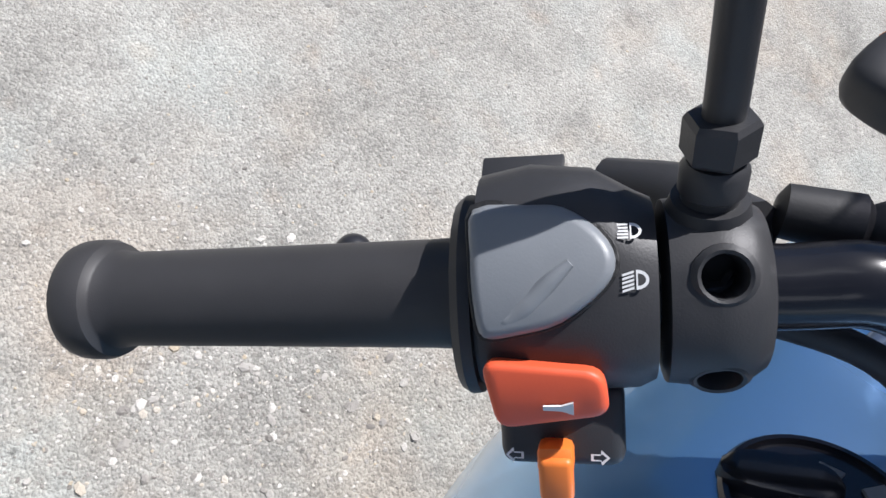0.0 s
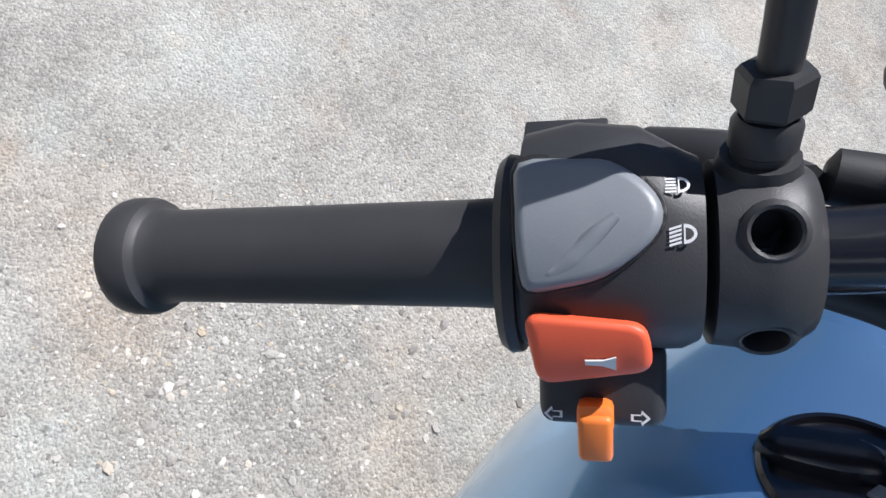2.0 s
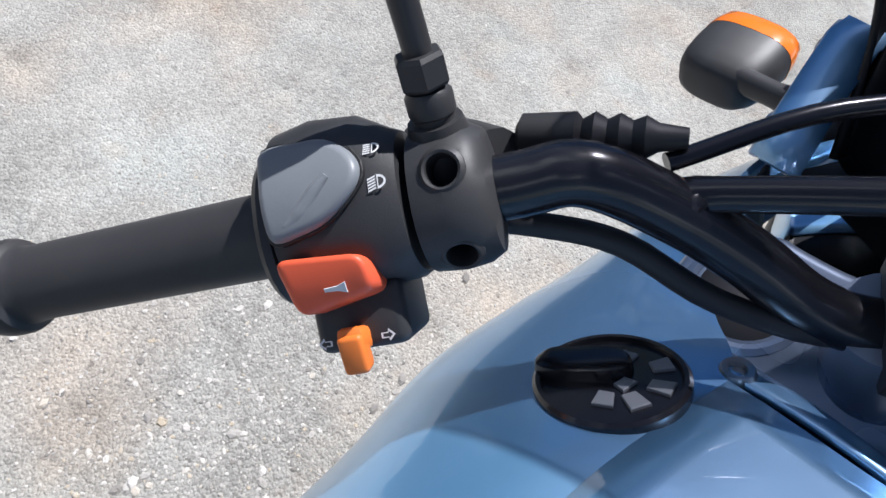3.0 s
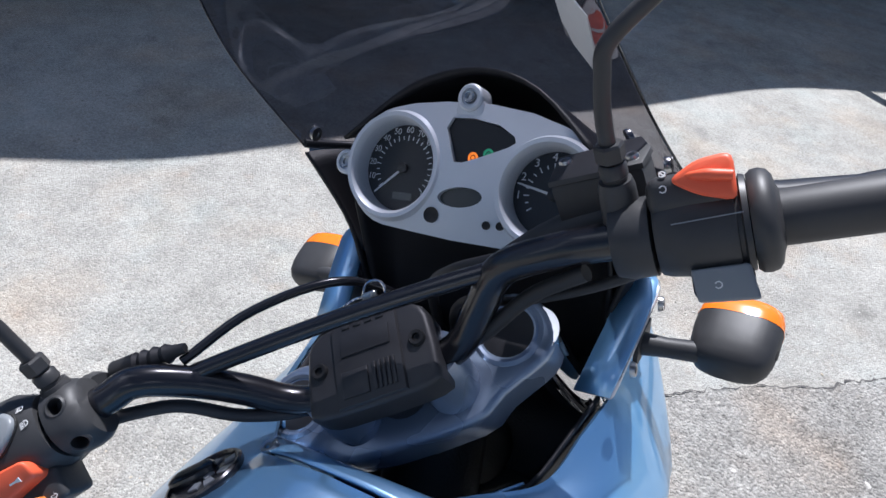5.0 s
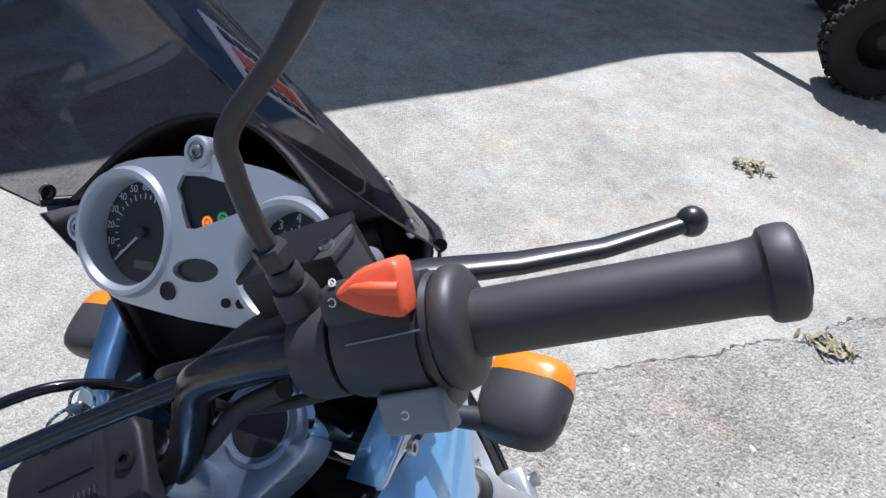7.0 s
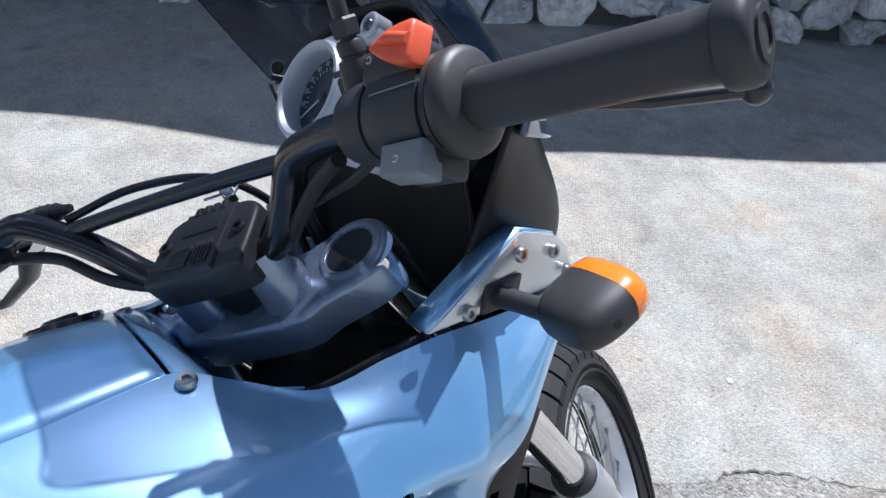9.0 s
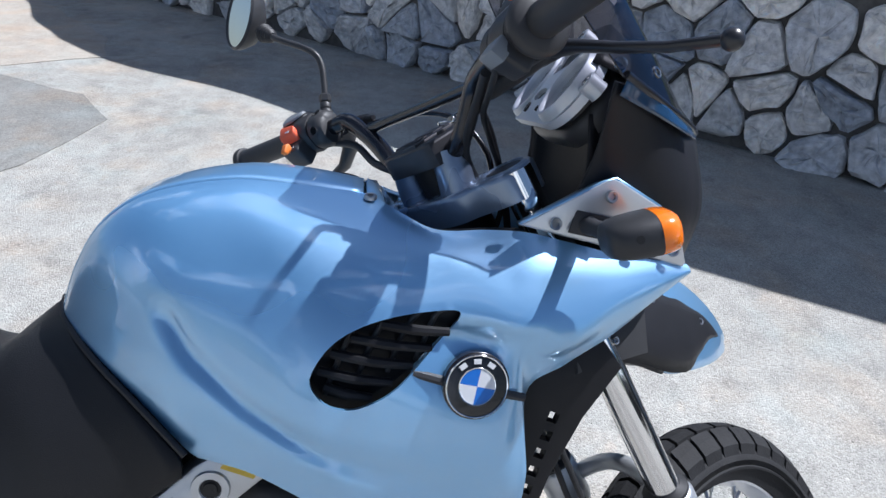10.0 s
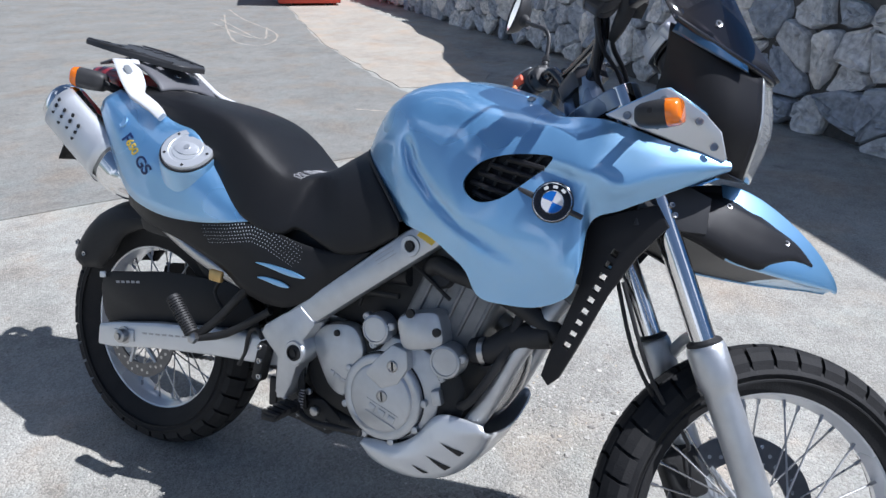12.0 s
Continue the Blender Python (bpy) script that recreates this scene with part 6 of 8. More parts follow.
# pale worn script on the seat's dip, too worn to read
seat_tree = mathutils.bvhtree.BVHTree.FromPolygons([v.co for v in seat.data.vertices], [p.vertices[:] for p in seat.data.polygons])
for x0, x1, n in ((0.022, 0.050, 3), (0.056, 0.078, 2), (0.084, 0.106, 2)):
    path = []
    for k in range(n * 8 + 1):
        t = k / (n * 8)
        x, y = x0 + (x1 - x0) * t + 0.003 * math.sin(t * n * 12.57), 0.466 - 0.12 * (x0 + (x1 - x0) * t - 0.02) + 0.012 * math.cos(t * n * 6.283)
        hit = seat_tree.ray_cast(Vector((x, y, 1.2)), Vector((0, 0, -1)))[0]
        path.append((x, y, (hit.z if hit else 0.80) + 0.0032))
    part("seat_mark", tube(path, 0.0012, 6, 1), mat("grey_print", (0.42, 0.42, 0.43), 0.5) if x0 < 0.03 else bpy.data.materials["grey_print"], seat)

# --- tail: side panels, fuel cap, grab rails, rack, lamp ---
TAIL = [
    [(0.128, 0.402, 0.702), (0.146, 0.400, 0.694), (0.158, 0.398, 0.686)],
    [(0.138, 0.335, 0.742), (0.162, 0.330, 0.705), (0.168, 0.322, 0.668)],
    [(0.142, 0.272, 0.786), (0.172, 0.262, 0.735), (0.174, 0.245, 0.656)],
    [(0.142, 0.205, 0.845), (0.176, 0.185, 0.775), (0.176, 0.150, 0.652)],
    [(0.140, 0.125, 0.862), (0.176, 0.095, 0.785), (0.174, 0.060, 0.668)],
    [(0.136, 0.055, 0.886), (0.170, 0.025, 0.800), (0.168, 0.005, 0.700)],
    [(0.130, -0.020, 0.905), (0.158, -0.050, 0.850), (0.153, -0.073, 0.790)],
    [(0.118, -0.090, 0.915), (0.138, -0.115, 0.890), (0.134, -0.135, 0.862)],
]
for s in (1, -1):
    rr = [[(s * p[0], p[1], p[2]) for p in r] for r in TAIL]
    tp = subsurf(bpart("tail_panel", sheet(dense(rr, 5)), BLUE, "light blue tail side panel with model lettering" if s > 0 else "light blue tail side panel"), 0, 0.004)
    # black lower panel
    LOWP = [[(0.150, 0.690, 0.680), (0.152, 0.680, 0.668), (0.150, 0.665, 0.650)], [(0.156, 0.600, 0.662), (0.162, 0.585, 0.620), (0.158, 0.570, 0.560)], [(0.160, 0.520, 0.664), (0.168, 0.505, 0.600), (0.162, 0.500, 0.520)],
           [(0.162, 0.440, 0.676), (0.168, 0.425, 0.610), (0.162, 0.400, 0.525)], [(0.166, 0.350, 0.676), (0.168, 0.335, 0.630), (0.162, 0.320, 0.565)], [(0.174, 0.230, 0.660), (0.172, 0.215, 0.636), (0.164, 0.200, 0.602)],
           [(0.174, 0.110, 0.662), (0.168, 0.100, 0.642), (0.158, 0.090, 0.618)], [(0.164, 0.015, 0.690), (0.154, 0.006, 0.668), (0.144, 0.000, 0.648)]]
    rr = [[(s * (p[0] - 0.003), p[1], p[2]) for p in r] for r in LOWP]
    lp = subsurf(bpart("lower_panel", sheet(dense(rr, 5)), mat("black_side_plastic", (0.014, 0.014, 0.015), 0.46, spec=0.28, var=0.15, scale=40, bump=0.08, bump_scale=1500) if s > 0 else bpy.data.materials["black_side_plastic"], "black plastic side panel with perforated band"), 0, 0.004)
    for (y0, z0, y1, z1) in ((0.422, 0.602, 0.551, 0.598), (0.431, 0.572, 0.515, 0.570)):
        m = Matrix(((0, 0, s, s * 0.1655), (1, 0, 0, 0), (0, 1, 0, 0), (0, 0, 0, 1)))
        o = [(y0, z0), (y0 + (y1 - y0) * 0.3, (z0 + z1) / 2 + 0.006), (y0 + (y1 - y0) * 0.75, z1 + 0.006), (y1, z1 - 0.002), (y0 + (y1 - y0) * 0.7, z1 - 0.005), (y0 + (y1 - y0) * 0.25, z0 - 0.003)]
        part("flash", plate(o, -0.004, 0.006, m, 0.002, 2, 3), BLUE, lp, "light blue inlay")
    dots = bmesh.new()
    lp_tree = mathutils.bvhtree.BVHTree.FromPolygons([v.co for v in lp.data.vertices], [p.vertices[:] for p in lp.data.polygons])
    for i in range(38):
        for j in range(7):
            y = 0.240 + 0.0078 * i + 0.0039 * (j % 2)
            upper = float(np.interp(y, [0.24, 0.33, 0.40, 0.44, 0.53], [0.655, 0.672, 0.690, 0.684, 0.655]))
            z = upper - 0.0078 * j
            near = math.exp(-((y - 0.40) / 0.085) ** 2) * (1 - 0.10 * j)
            size = 0.0008 + 0.0013 * near
            hit_ = lp_tree.ray_cast(Vector((s * 0.4, y, z)), Vector((-s, 0, 0)))
            if near < 0.06 or not hit_[0]:
                continue
            lathe([(size, 0), (size * 0.8, 0.0006)], axes(hit_[0] + Vector((s * 0.0018, 0, 0)), (s, 0, 0.1)), 6, dots)
    part("perforations", dots, SILVER, lp, "band of pale dimples", smooth=False)
    if s > 0:
        right_tail = tp
FC = axes((0.1665, 0.1995, 0.8092), (0.62, 0.22, 0.62), (0, 1, 0.1)) @ Matrix.Diagonal((0.97, 0.97, 1, 1))
bpart("filler_neck", lathe([(0.080, -0.060), (0.076, -0.040), (0.071, -0.018), (0.068, -0.007), (0.066, -0.004), (0.060, -0.004)], FC, 48), BLUE, "light blue raised collar under the fuel cap")
fuel_cap = bpart("fuel_cap", lathe([(0.062, -0.03), (0.0615, -0.004), (0.060, 0.0035), (0.058, 0.0065), (0.044, 0.0068), (0.042, 0.0052), (0.036, 0.0052), (0.034, 0.0072), (0.002, 0.0078)], FC, 56), SILVER, "round silver aluminium fuel cap")
part("cap_gasket", ring_lathe([(0.0615, -0.006), (0.0645, -0.006), (0.0645, 0.001), (0.0625, 0.001)], FC, 48), RUBBER, fuel_cap)
for k in range(5):
    screw(FC @ Vector((0.051 * math.cos(k * 1.2566), 0.051 * math.sin(k * 1.2566), 0.0066)), FC.to_3x3() @ Vector((0, 0, 1)), 0.0032, fuel_cap, DARK)
part("cap_flap", plate([(-0.03, -0.008), (-0.012, -0.02), (0.012, -0.02), (0.03, -0.006), (0.018, 0.012), (-0.016, 0.014)], 0.0074, 0.0096, FC, 0.001, 2, 3), SILVER, fuel_cap)
part("cap_lock", lathe([(0.007, 0.009), (0.007, 0.011), (0.003, 0.0112)], FC, 20), ALU, fuel_cap)
# model lettering, lying on the tail panel
tail_tree = mathutils.bvhtree.BVHTree.FromPolygons([v.co for v in right_tail.data.vertices], [p.vertices[:] for p in right_tail.data.polygons])


def laid_on(ob):
    for v in ob.data.vertices:
        hit = tail_tree.ray_cast(Vector((0.4, v.co.y, v.co.z)), Vector((-1, 0, 0)))
        if hit[0]:
            v.co.x = hit[0].x + 0.0026 + (0.0006 if v.co.x > 0.177 else 0)
    return ob


TLM = axes((0.177, 0.004, 0.8090), (1.0, 0.0, 0.0), (0, 0.80, -0.60))
laid_on(lettering("F", 0.044, TLM @ Matrix.Translation((0.0, 0.000, 0.0)), LETTER_BLUE, right_tail, "model_letter", "dark blue letter", shear=0.25, bold=0.0009))
laid_on(lettering("650", 0.031, TLM @ Matrix.Translation((0.030, 0.001, 0.0)), YELLOW, right_tail, "model_number", "yellow model number", shear=0.25, bold=0.0007, spacing=0.95))
laid_on(lettering("GS", 0.043, TLM @ Matrix.Translation((0.086, 0.0, 0.0)), LETTER_BLUE, right_tail, "model_letter", "dark blue letters", shear=0.25, bold=0.0009, spacing=0.95))
hit = tail_tree.ray_cast(Vector((0.4, -0.018, 0.842)), Vector((-1, 0, 0)))[0]
part("lock_disc", lathe([(0.014, 0.0), (0.0135, 0.0035), (0.011, 0.004), (0.0105, 0.003), (0.001, 0.003)], axes(hit or (0.160, -0.018, 0.842), (0.93, -0.2, 0.35)), 24), BLUE, right_tail)
# grab rails, painted white: a broad plate at the rack, narrowing down beside the seat
RAIL = (((0.100, -0.150, 0.984), (0.072, -0.088, 0.990)), ((0.114, -0.112, 0.955), (0.086, -0.058, 0.964)), ((0.131, -0.070, 0.928), (0.101, -0.026, 0.937)),
        ((0.146, -0.022, 0.902), (0.118, -0.006, 0.917)), ((0.153, 0.020, 0.889), (0.131, 0.040, 0.903)), ((0.156, 0.056, 0.877), (0.141, 0.078, 0.891)), ((0.157, 0.090, 0.861), (0.148, 0.100, 0.877)))
for s in (1, -1):
    rail = [[Vector(p) + Vector((0, 0, 0.0 if s > 0 else 0.022)) for p in ab] for ab in RAIL]
    outer = curve_through([Vector((s * a[0], a[1], a[2])) for a, b in rail], 4)
    inner = curve_through([Vector((s * b[0], b[1], b[2])) for a, b in rail], 4)
    rr = []
    for k, (a, b) in enumerate(zip(outer, inner)):
        d = outer[min(k + 1, len(outer) - 1)] - outer[max(k - 1, 0)]
        u = (a - b) / 2
        rr.append(oval((a + b) / 2, u.normalized(), u.cross(d).normalized(), u.length, 0.0070, 20, 4.5))
    gr = bpart("grab_rail", loft(rr), WHITE_PAINT, "white painted pillion grab rail")
    part("grab_recess", plate([(-0.014, -0.006), (0.014, -0.007), (0.012, 0.007), (-0.012, 0.007)], 0, 0.003, axes((s * 0.1045, -0.086, 0.9655), (s * 0.62, 0.42, 0.66), (s * 0.1, 0.75, -0.6)), 0.001, 2, 2), GREY, gr)
# saddle-shaped bridge that carries the rack
bd = [[(x, y, z - abs(x) ** 2 * 1.6) for x in (-0.088, -0.06, -0.03, 0, 0.03, 0.06, 0.088)] for y, z in ((0.012, 0.938), (-0.002, 0.955), (-0.030, 0.972), (-0.072, 0.990), (-0.15, 1.000), (-0.21, 0.985))]
tail_bridge = subsurf(bpart("tail_bridge", sheet(dense(bd, 3)), mat("grey_plastic", (0.12, 0.12, 0.13), 0.45, var=0.1, scale=30, bump=0.2, bump_scale=900), "dark grey plastic tail bridge under the rack"), 0, 0.006)
screw((0.015, -0.020, 0.9665), (0.05, 0.5, 1), 0.009, tail_bridge)
RK = Matrix.Translation((0, -0.115, 1.002)) @ Matrix.Rotation(radians(3.5), 4, "Y") @ Matrix.Rotation(radians(-7.8), 4, "X")
rk_half = [(0.0, -0.130), (0.026, -0.130), (0.038, -0.160), (0.074, -0.168), (0.089, -0.152), (0.088, -0.05), (0.072, 0.06), (0.050, 0.118), (0.036, 0.134), (0.0, 0.138)]
rack = bpart("rack", plate([(-p[0], p[1]) for p in rk_half[-2:0:-1]] + rk_half, 0, 0.014, RK, 0.004, 3), BLACK, "black plastic luggage rack with slots")
slots = bmesh.new()
for sx in (-1, 1):
    for y, w in ((-0.128, 0.020), (-0.088, 0.034), (-0.046, 0.036), (-0.004, 0.036), (0.036, 0.030), (0.074, 0.024)):
        plate([(sx * (0.048 - w * 0.5), y - 0.013), (sx * (0.048 + w * 0.5), y - 0.009), (sx * (0.048 + w * 0.5), y + 0.013), (sx * (0.048 - w * 0.5), y + 0.009)], -0.02, 0.03, RK, bm=slots)
cut(rack, slots)
for sx in (-1, 1):
    part("rack_rib", tube([RK @ Vector((sx * 0.082, -0.15, 0.013)), RK @ Vector((sx * 0.083, -0.05, 0.0145)), RK @ Vector((sx * 0.048, 0.112, 0.013))], 0.0045, 10, 4), BLACK, rack)
lampb = bpart("tail_lamp", loft([oval((0, y, z), (1, 0, 0), (0, 0, 1), w, h, 20, 3) for y, z, w, h in ((-0.17, 0.935, 0.06, 0.03), (-0.26, 0.94, 0.055, 0.032), (-0.30, 0.942, 0.045, 0.026))]), mat("red_lens", (0.35, 0.02, 0.02), 0.2, coat=0.8), "red tail lamp under the rack")
for s in (1, -1):
    stalk = bpart("rear_indicator", tube([(s * 0.04, -0.17, 0.905), (s * 0.10, -0.19, 0.925)], 0.011, 12, 1), BLACK, "black rear indicator with amber lens")
    indicator((s * 0.085, -0.185, 0.925), (s * 0.45, -0.88, 0.08), 0.085, 0.024, 0.026, stalk, 0.78)
bpart("rear_fender", sheet(dense([[(-0.07, 0.06, 0.69), (0, 0.06, 0.70), (0.07, 0.06, 0.69)], [(-0.075, -0.1, 0.78), (0, -0.1, 0.79), (0.075, -0.1, 0.78)], [(-0.07, -0.22, 0.86), (0, -0.22, 0.87), (0.07, -0.22, 0.86)], [(-0.07, -0.36, 0.80), (0, -0.36, 0.805), (0.07, -0.36, 0.80)]], 3)), BLACK, "black plastic rear fender")
pl = bpart("number_plate", box((0.15, 0.004, 0.13), Matrix.Translation((0, -0.345, 0.765)) @ Matrix.Rotation(radians(-25), 4, "X"), 0.001), DARK, "dark back of a number plate")

# --- exhaust on the right ---
MF0, MF1 = Vector((0.112, -0.045, 0.705)), Vector((0.122, -0.305, 0.868))
MA = (MF1 - MF0).normalized()
mm = axes(MF0, MA, (0, 0, 1))
def mring(z, k):
    return oval(mm @ Vector((0, 0, z)), mm.to_3x3() @ Vector((1, 0, 0)), mm.to_3x3() @ Vector((0, 1, 0)), 0.059 * k, 0.050 * k, 28, 2.5)
ML = (MF1 - MF0).length
muffler = bpart("muffler", loft([mring(-0.10, 0.42), mring(-0.055, 0.45), mring(-0.03, 0.72), mring(0.0, 0.92), mring(0.02, 1.0), mring(ML - 0.03, 1.0), mring(ML - 0.01, 0.93), mring(ML, 0.75)]), CHROME, "polished steel muffler with a silver heat shield")
sh = []
for z in np.linspace(0.06, ML - 0.04, 8):
    ring = oval(mm @ Vector((0, 0, z)), mm.to_3x3() @ Vector((1, 0, 0)), mm.to_3x3() @ Vector((0, 1, 0)), 0.065, 0.056, 40, 2.5)
    side = sorted(ring, key=lambda p: -p.x)[:17]
    sh.append(sorted(side, key=lambda p: p.z))
shield = subsurf(part("heat_shield", sheet(sh), SILVER, muffler, "silver perforated heat shield"), 0, 0.002)
for i in range(3):
    for j in range(4):
        p = mm @ Vector((-0.012 + 0.018 * i + (0.009 if j % 2 else 0), 0, 0.155 + 0.030 * j))
        part("shield_hole", lathe([(0.0055, 0.0), (0.0055, 0.0006)], axes((p.x + 0.0565, p.y + 0.002, p.z + 0.006), (0.98, 0.05, 0.2)), 14), DARK, shield)
screw(mm @ Vector((-0.03, 0.058, 0.075)), (1, 0, 0.1), 0.009, shield)
bpart("link_pipe", tube([(0.112, -0.005, 0.675), (0.11, 0.09, 0.62), (0.10, 0.22, 0.56), (0.07, 0.4, 0.5)], 0.022, 16, 5), STEEL, "dull steel exhaust link pipe")
bpart("header_pipe", tube([(0.02, 0.93, 0.58), (0.03, 0.985, 0.555), (0.035, 0.99, 0.48), (0.04, 0.95, 0.40), (0.06, 0.88, 0.345), (0.09, 0.75, 0.33), (0.08, 0.6, 0.36)], 0.021, 16, 5), STEEL, "dull steel exhaust header pipe")

# --- frame ---
def yz_plate(o, x0, x1, s=1, bevel=0.004, smooth=0):
    return plate(o, 0, abs(x1 - x0), Matrix(((0, 0, s, s * min(x0, x1)), (1, 0, 0, 0), (0, 1, 0, 0), (0, 0, 0, 1))), bevel, 2, smooth)


for s in (1, -1):
    fb = bpart("frame_beam", yz_plate([(0.760, 0.736), (0.80, 0.761), (0.858, 0.748), (0.850, 0.736), (0.582, 0.506), (0.560, 0.494), (0.500, 0.500), (0.506, 0.508)], 0.12, 0.158, s, 0.005), ALU, "silver painted frame beam beside the engine")
    fc = bpart("frame_casting", yz_plate([(0.450, 0.452), (0.458, 0.472), (0.500, 0.505), (0.546, 0.534), (0.560, 0.524), (0.588, 0.507), (0.574, 0.482), (0.562, 0.464), (0.572, 0.445), (0.570, 0.418), (0.552, 0.400), (0.545, 0.36), (0.530, 0.325), (0.510, 0.318), (0.503, 0.345), (0.50, 0.41), (0.470, 0.432)], 0.115, 0.162, s, 0.006), ALU, "silver cast pivot plate")
    part("casting_boss", ring_lathe([(0.016, 0.0), (0.018, 0.005), (0.024, 0.005), (0.027, 0.0)], axes((s * 0.161, 0.5450, 0.4325), (s, 0, 0)), 28), ALU, fc)
    part("pivot_bolt", lathe([(0.017, 0), (0.017, 0.008), (0.013, 0.010), (0.012, 0.006), (0.007, 0.006), (0.007, 0.009)], axes((s * 0.160, 0.545, 0.4325), (s, 0, 0)), 24), DARK, fc)
    part("beam_bolt_well", ring_lathe([(0.009, 0.0), (0.012, 0.004), (0.0195, 0.004), (0.021, 0.0)], axes((s * 0.157, 0.778, 0.712), (s, 0, 0)), 28), ALU, fb)
    part("beam_bolt", lathe([(0.0135, 0), (0.0135, 0.002), (0.008, 0.0022), (0.0075, 0.0045)], axes((s * 0.1575, 0.778, 0.712), (s, 0, 0)), 24), DARK, fb)
    part("warning_sticker", yz_plate([(0.802, 0.752), (0.838, 0.742), (0.822, 0.722), (0.788, 0.735)], 0.158, 0.1586, s, 0), YELLOW, fb, "yellow warning sticker", smooth=False)
    for k in range(3):
        part("label_line", yz_plate([(0.700 + k * 0.006, 0.672 - k * 0.005), (0.738 + k * 0.006, 0.703 - k * 0.005), (0.739 + k * 0.006, 0.7020 - k * 0.005), (0.701 + k * 0.006, 0.6710 - k * 0.005)], 0.158, 0.1583, s, 0), bpy.data.materials["grey_print"], fb, smooth=False)
    # subframe struts to the pillion peg
    bpart("subframe_strut", tube([(s * 0.15, 0.40, 0.545), (s * 0.165, 0.33, 0.45), (s * 0.175, 0.272, 0.392)], 0.010, 12, 3), DARK, "black pillion peg strut")
    bpart("subframe_strut", tube([(s * 0.15, 0.46, 0.50), (s * 0.165, 0.36, 0.425), (s * 0.175, 0.272, 0.392)], 0.009, 12, 3), DARK, "black pillion peg strut")
    peg = bpart("pillion_peg", lathe([(0.012, 0.0), (0.014, 0.004), (0.014, 0.012), (0.010, 0.014)], axes((s * 0.182, 0.285, 0.398), (s, -0.1, 0.2)), 6), STEEL, "folded pillion footpeg with ribbed black rubber")
    prof = []
    for k in range(15):
        prof += [(0.0165, 0.004 + k * 0.0062), (0.0165, 0.0072 + k * 0.0062), (0.0135, 0.0078 + k * 0.0062), (0.0135, 0.0098 + k * 0.0062)]
    part("peg_rubber", lathe([(0.010, 0.0)] + prof + [(0.012, 0.1)], axes((s * 0.185, 0.278, 0.405), (s * 0.05, -0.66, 0.75)), 20), RUBBER, peg)
    rp = bpart("rider_peg", box((0.085, 0.036, 0.014), Matrix.Translation((s * 0.205, 0.560, 0.318)) @ Matrix.Rotation(radians(8), 4, "X"), 0.004), DARK, "black rider footpeg")
    for k in range(5):
        part("peg_tooth", box((0.010, 0.037, 0.006), Matrix.Translation((s * (0.172 + 0.017 * k), 0.560, 0.327))), DARK, rp)
    # swingarm
    sw = bpart("swingarm", loft([oval((s * 0.118, y, z), (1, 0, 0), (0, 0, 1), w, h, 16, 5) for y, z, w, h in ((-0.10, 0.290, 0.010, 0.028), (-0.05, 0.302, 0.014, 0.033), (0.10, 0.340, 0.015, 0.033), (0.30, 0.378, 0.016, 0.033), (0.45, 0.402, 0.018, 0.034), (0.50, 0.41, 0.018, 0.03))]), SILVER, "silver box-section swingarm")
    ax = part("axle_nut", lathe([(0.022, 0), (0.022, 0.003), (0.017, 0.004), (0.017, 0.016), (0.013, 0.018), (0.009, 0.018), (0.009, 0.024)], axes((s * 0.133, 0, 0.315), (s, 0, 0)), 24), STEEL, sw)
    part("axle_plate", box((0.004, 0.07, 0.03), Matrix.Translation((s * 0.134, 0.0, 0.315)) @ Matrix.Rotation(radians(11), 4, "X"), 0.002), ALU, sw)
    for k in range(7):
        part("swingarm_print", box((0.0006, 0.014, 0.004), Matrix.Translation((s * 0.1335, 0.07 + 0.022 * k, 0.338 + 0.0046 * k)) @ Matrix.Rotation(radians(11), 4, "X")), bpy.data.materials["grey_print"], sw, smooth=False)
bpart("swingarm_bridge", box((0.22, 0.06, 0.07), Matrix.Translation((0, 0.42, 0.40)), 0.015, 3), SILVER, "silver swingarm cross piece")
bpart("rear_shock", tube([(0, 0.40, 0.42), (0, 0.45, 0.68)], 0.03, 16, 1), DARK, "black rear shock absorber")
# chain, two runs of links
CHAIN = mat("oily_chain", (0.16, 0.15, 0.14), 0.4, metal=0.8, var=0.4, scale=80)
chain = bpart("chain", tube([(-0.085, 0.0, 0.423), (-0.085, 0.5, 0.455)], 0.004, 8, 1), CHAIN, "oily steel drive chain")
for k in range(30):
    y = 0.0 + k * 0.0166
    part("link", box((0.014, 0.014, 0.009), Matrix.Translation((-0.085, y, 0.205 + 0.28 * (y / 0.5) * 0.33 + (0.0 if k % 2 else 0.001))), 0.002), CHAIN, chain)
    part("link", box((0.014, 0.014, 0.009), Matrix.Translation((-0.085, y, 0.423 + y * 0.064)), 0.002), CHAIN, chain)
# hugger and rear splash guard; the black skirts also stand in for shaded sidewall
hg = []
for deg in range(38, 155, 6):
    a = radians(deg)
    low = float(np.interp(deg, [38, 92, 108, 122, 140, 154], [0.290, 0.268, 0.250, 0.212, 0.205, 0.262]))
    top = float(np.interp(deg, [38, 90, 112, 130, 154], [0.330, 0.334, 0.346, 0.350, 0.338]))
    half = [(0.0, top), (0.045, top - 0.006), (0.076, top - 0.022), (0.088, top - 0.048), (0.090, (top + low) / 2 - 0.01), (0.089, low)]
    hg.append([(x, r * math.cos(a), 0.315 + r * math.sin(a)) for x, r in [(-p[0], p[1]) for p in half[:0:-1]] + half])
hugger = subsurf(bpart("hugger", sheet(dense(hg, 2)), bpy.data.materials["black_side_plastic"], "black plastic rear hugger over the tyre"), 0, 0.004)
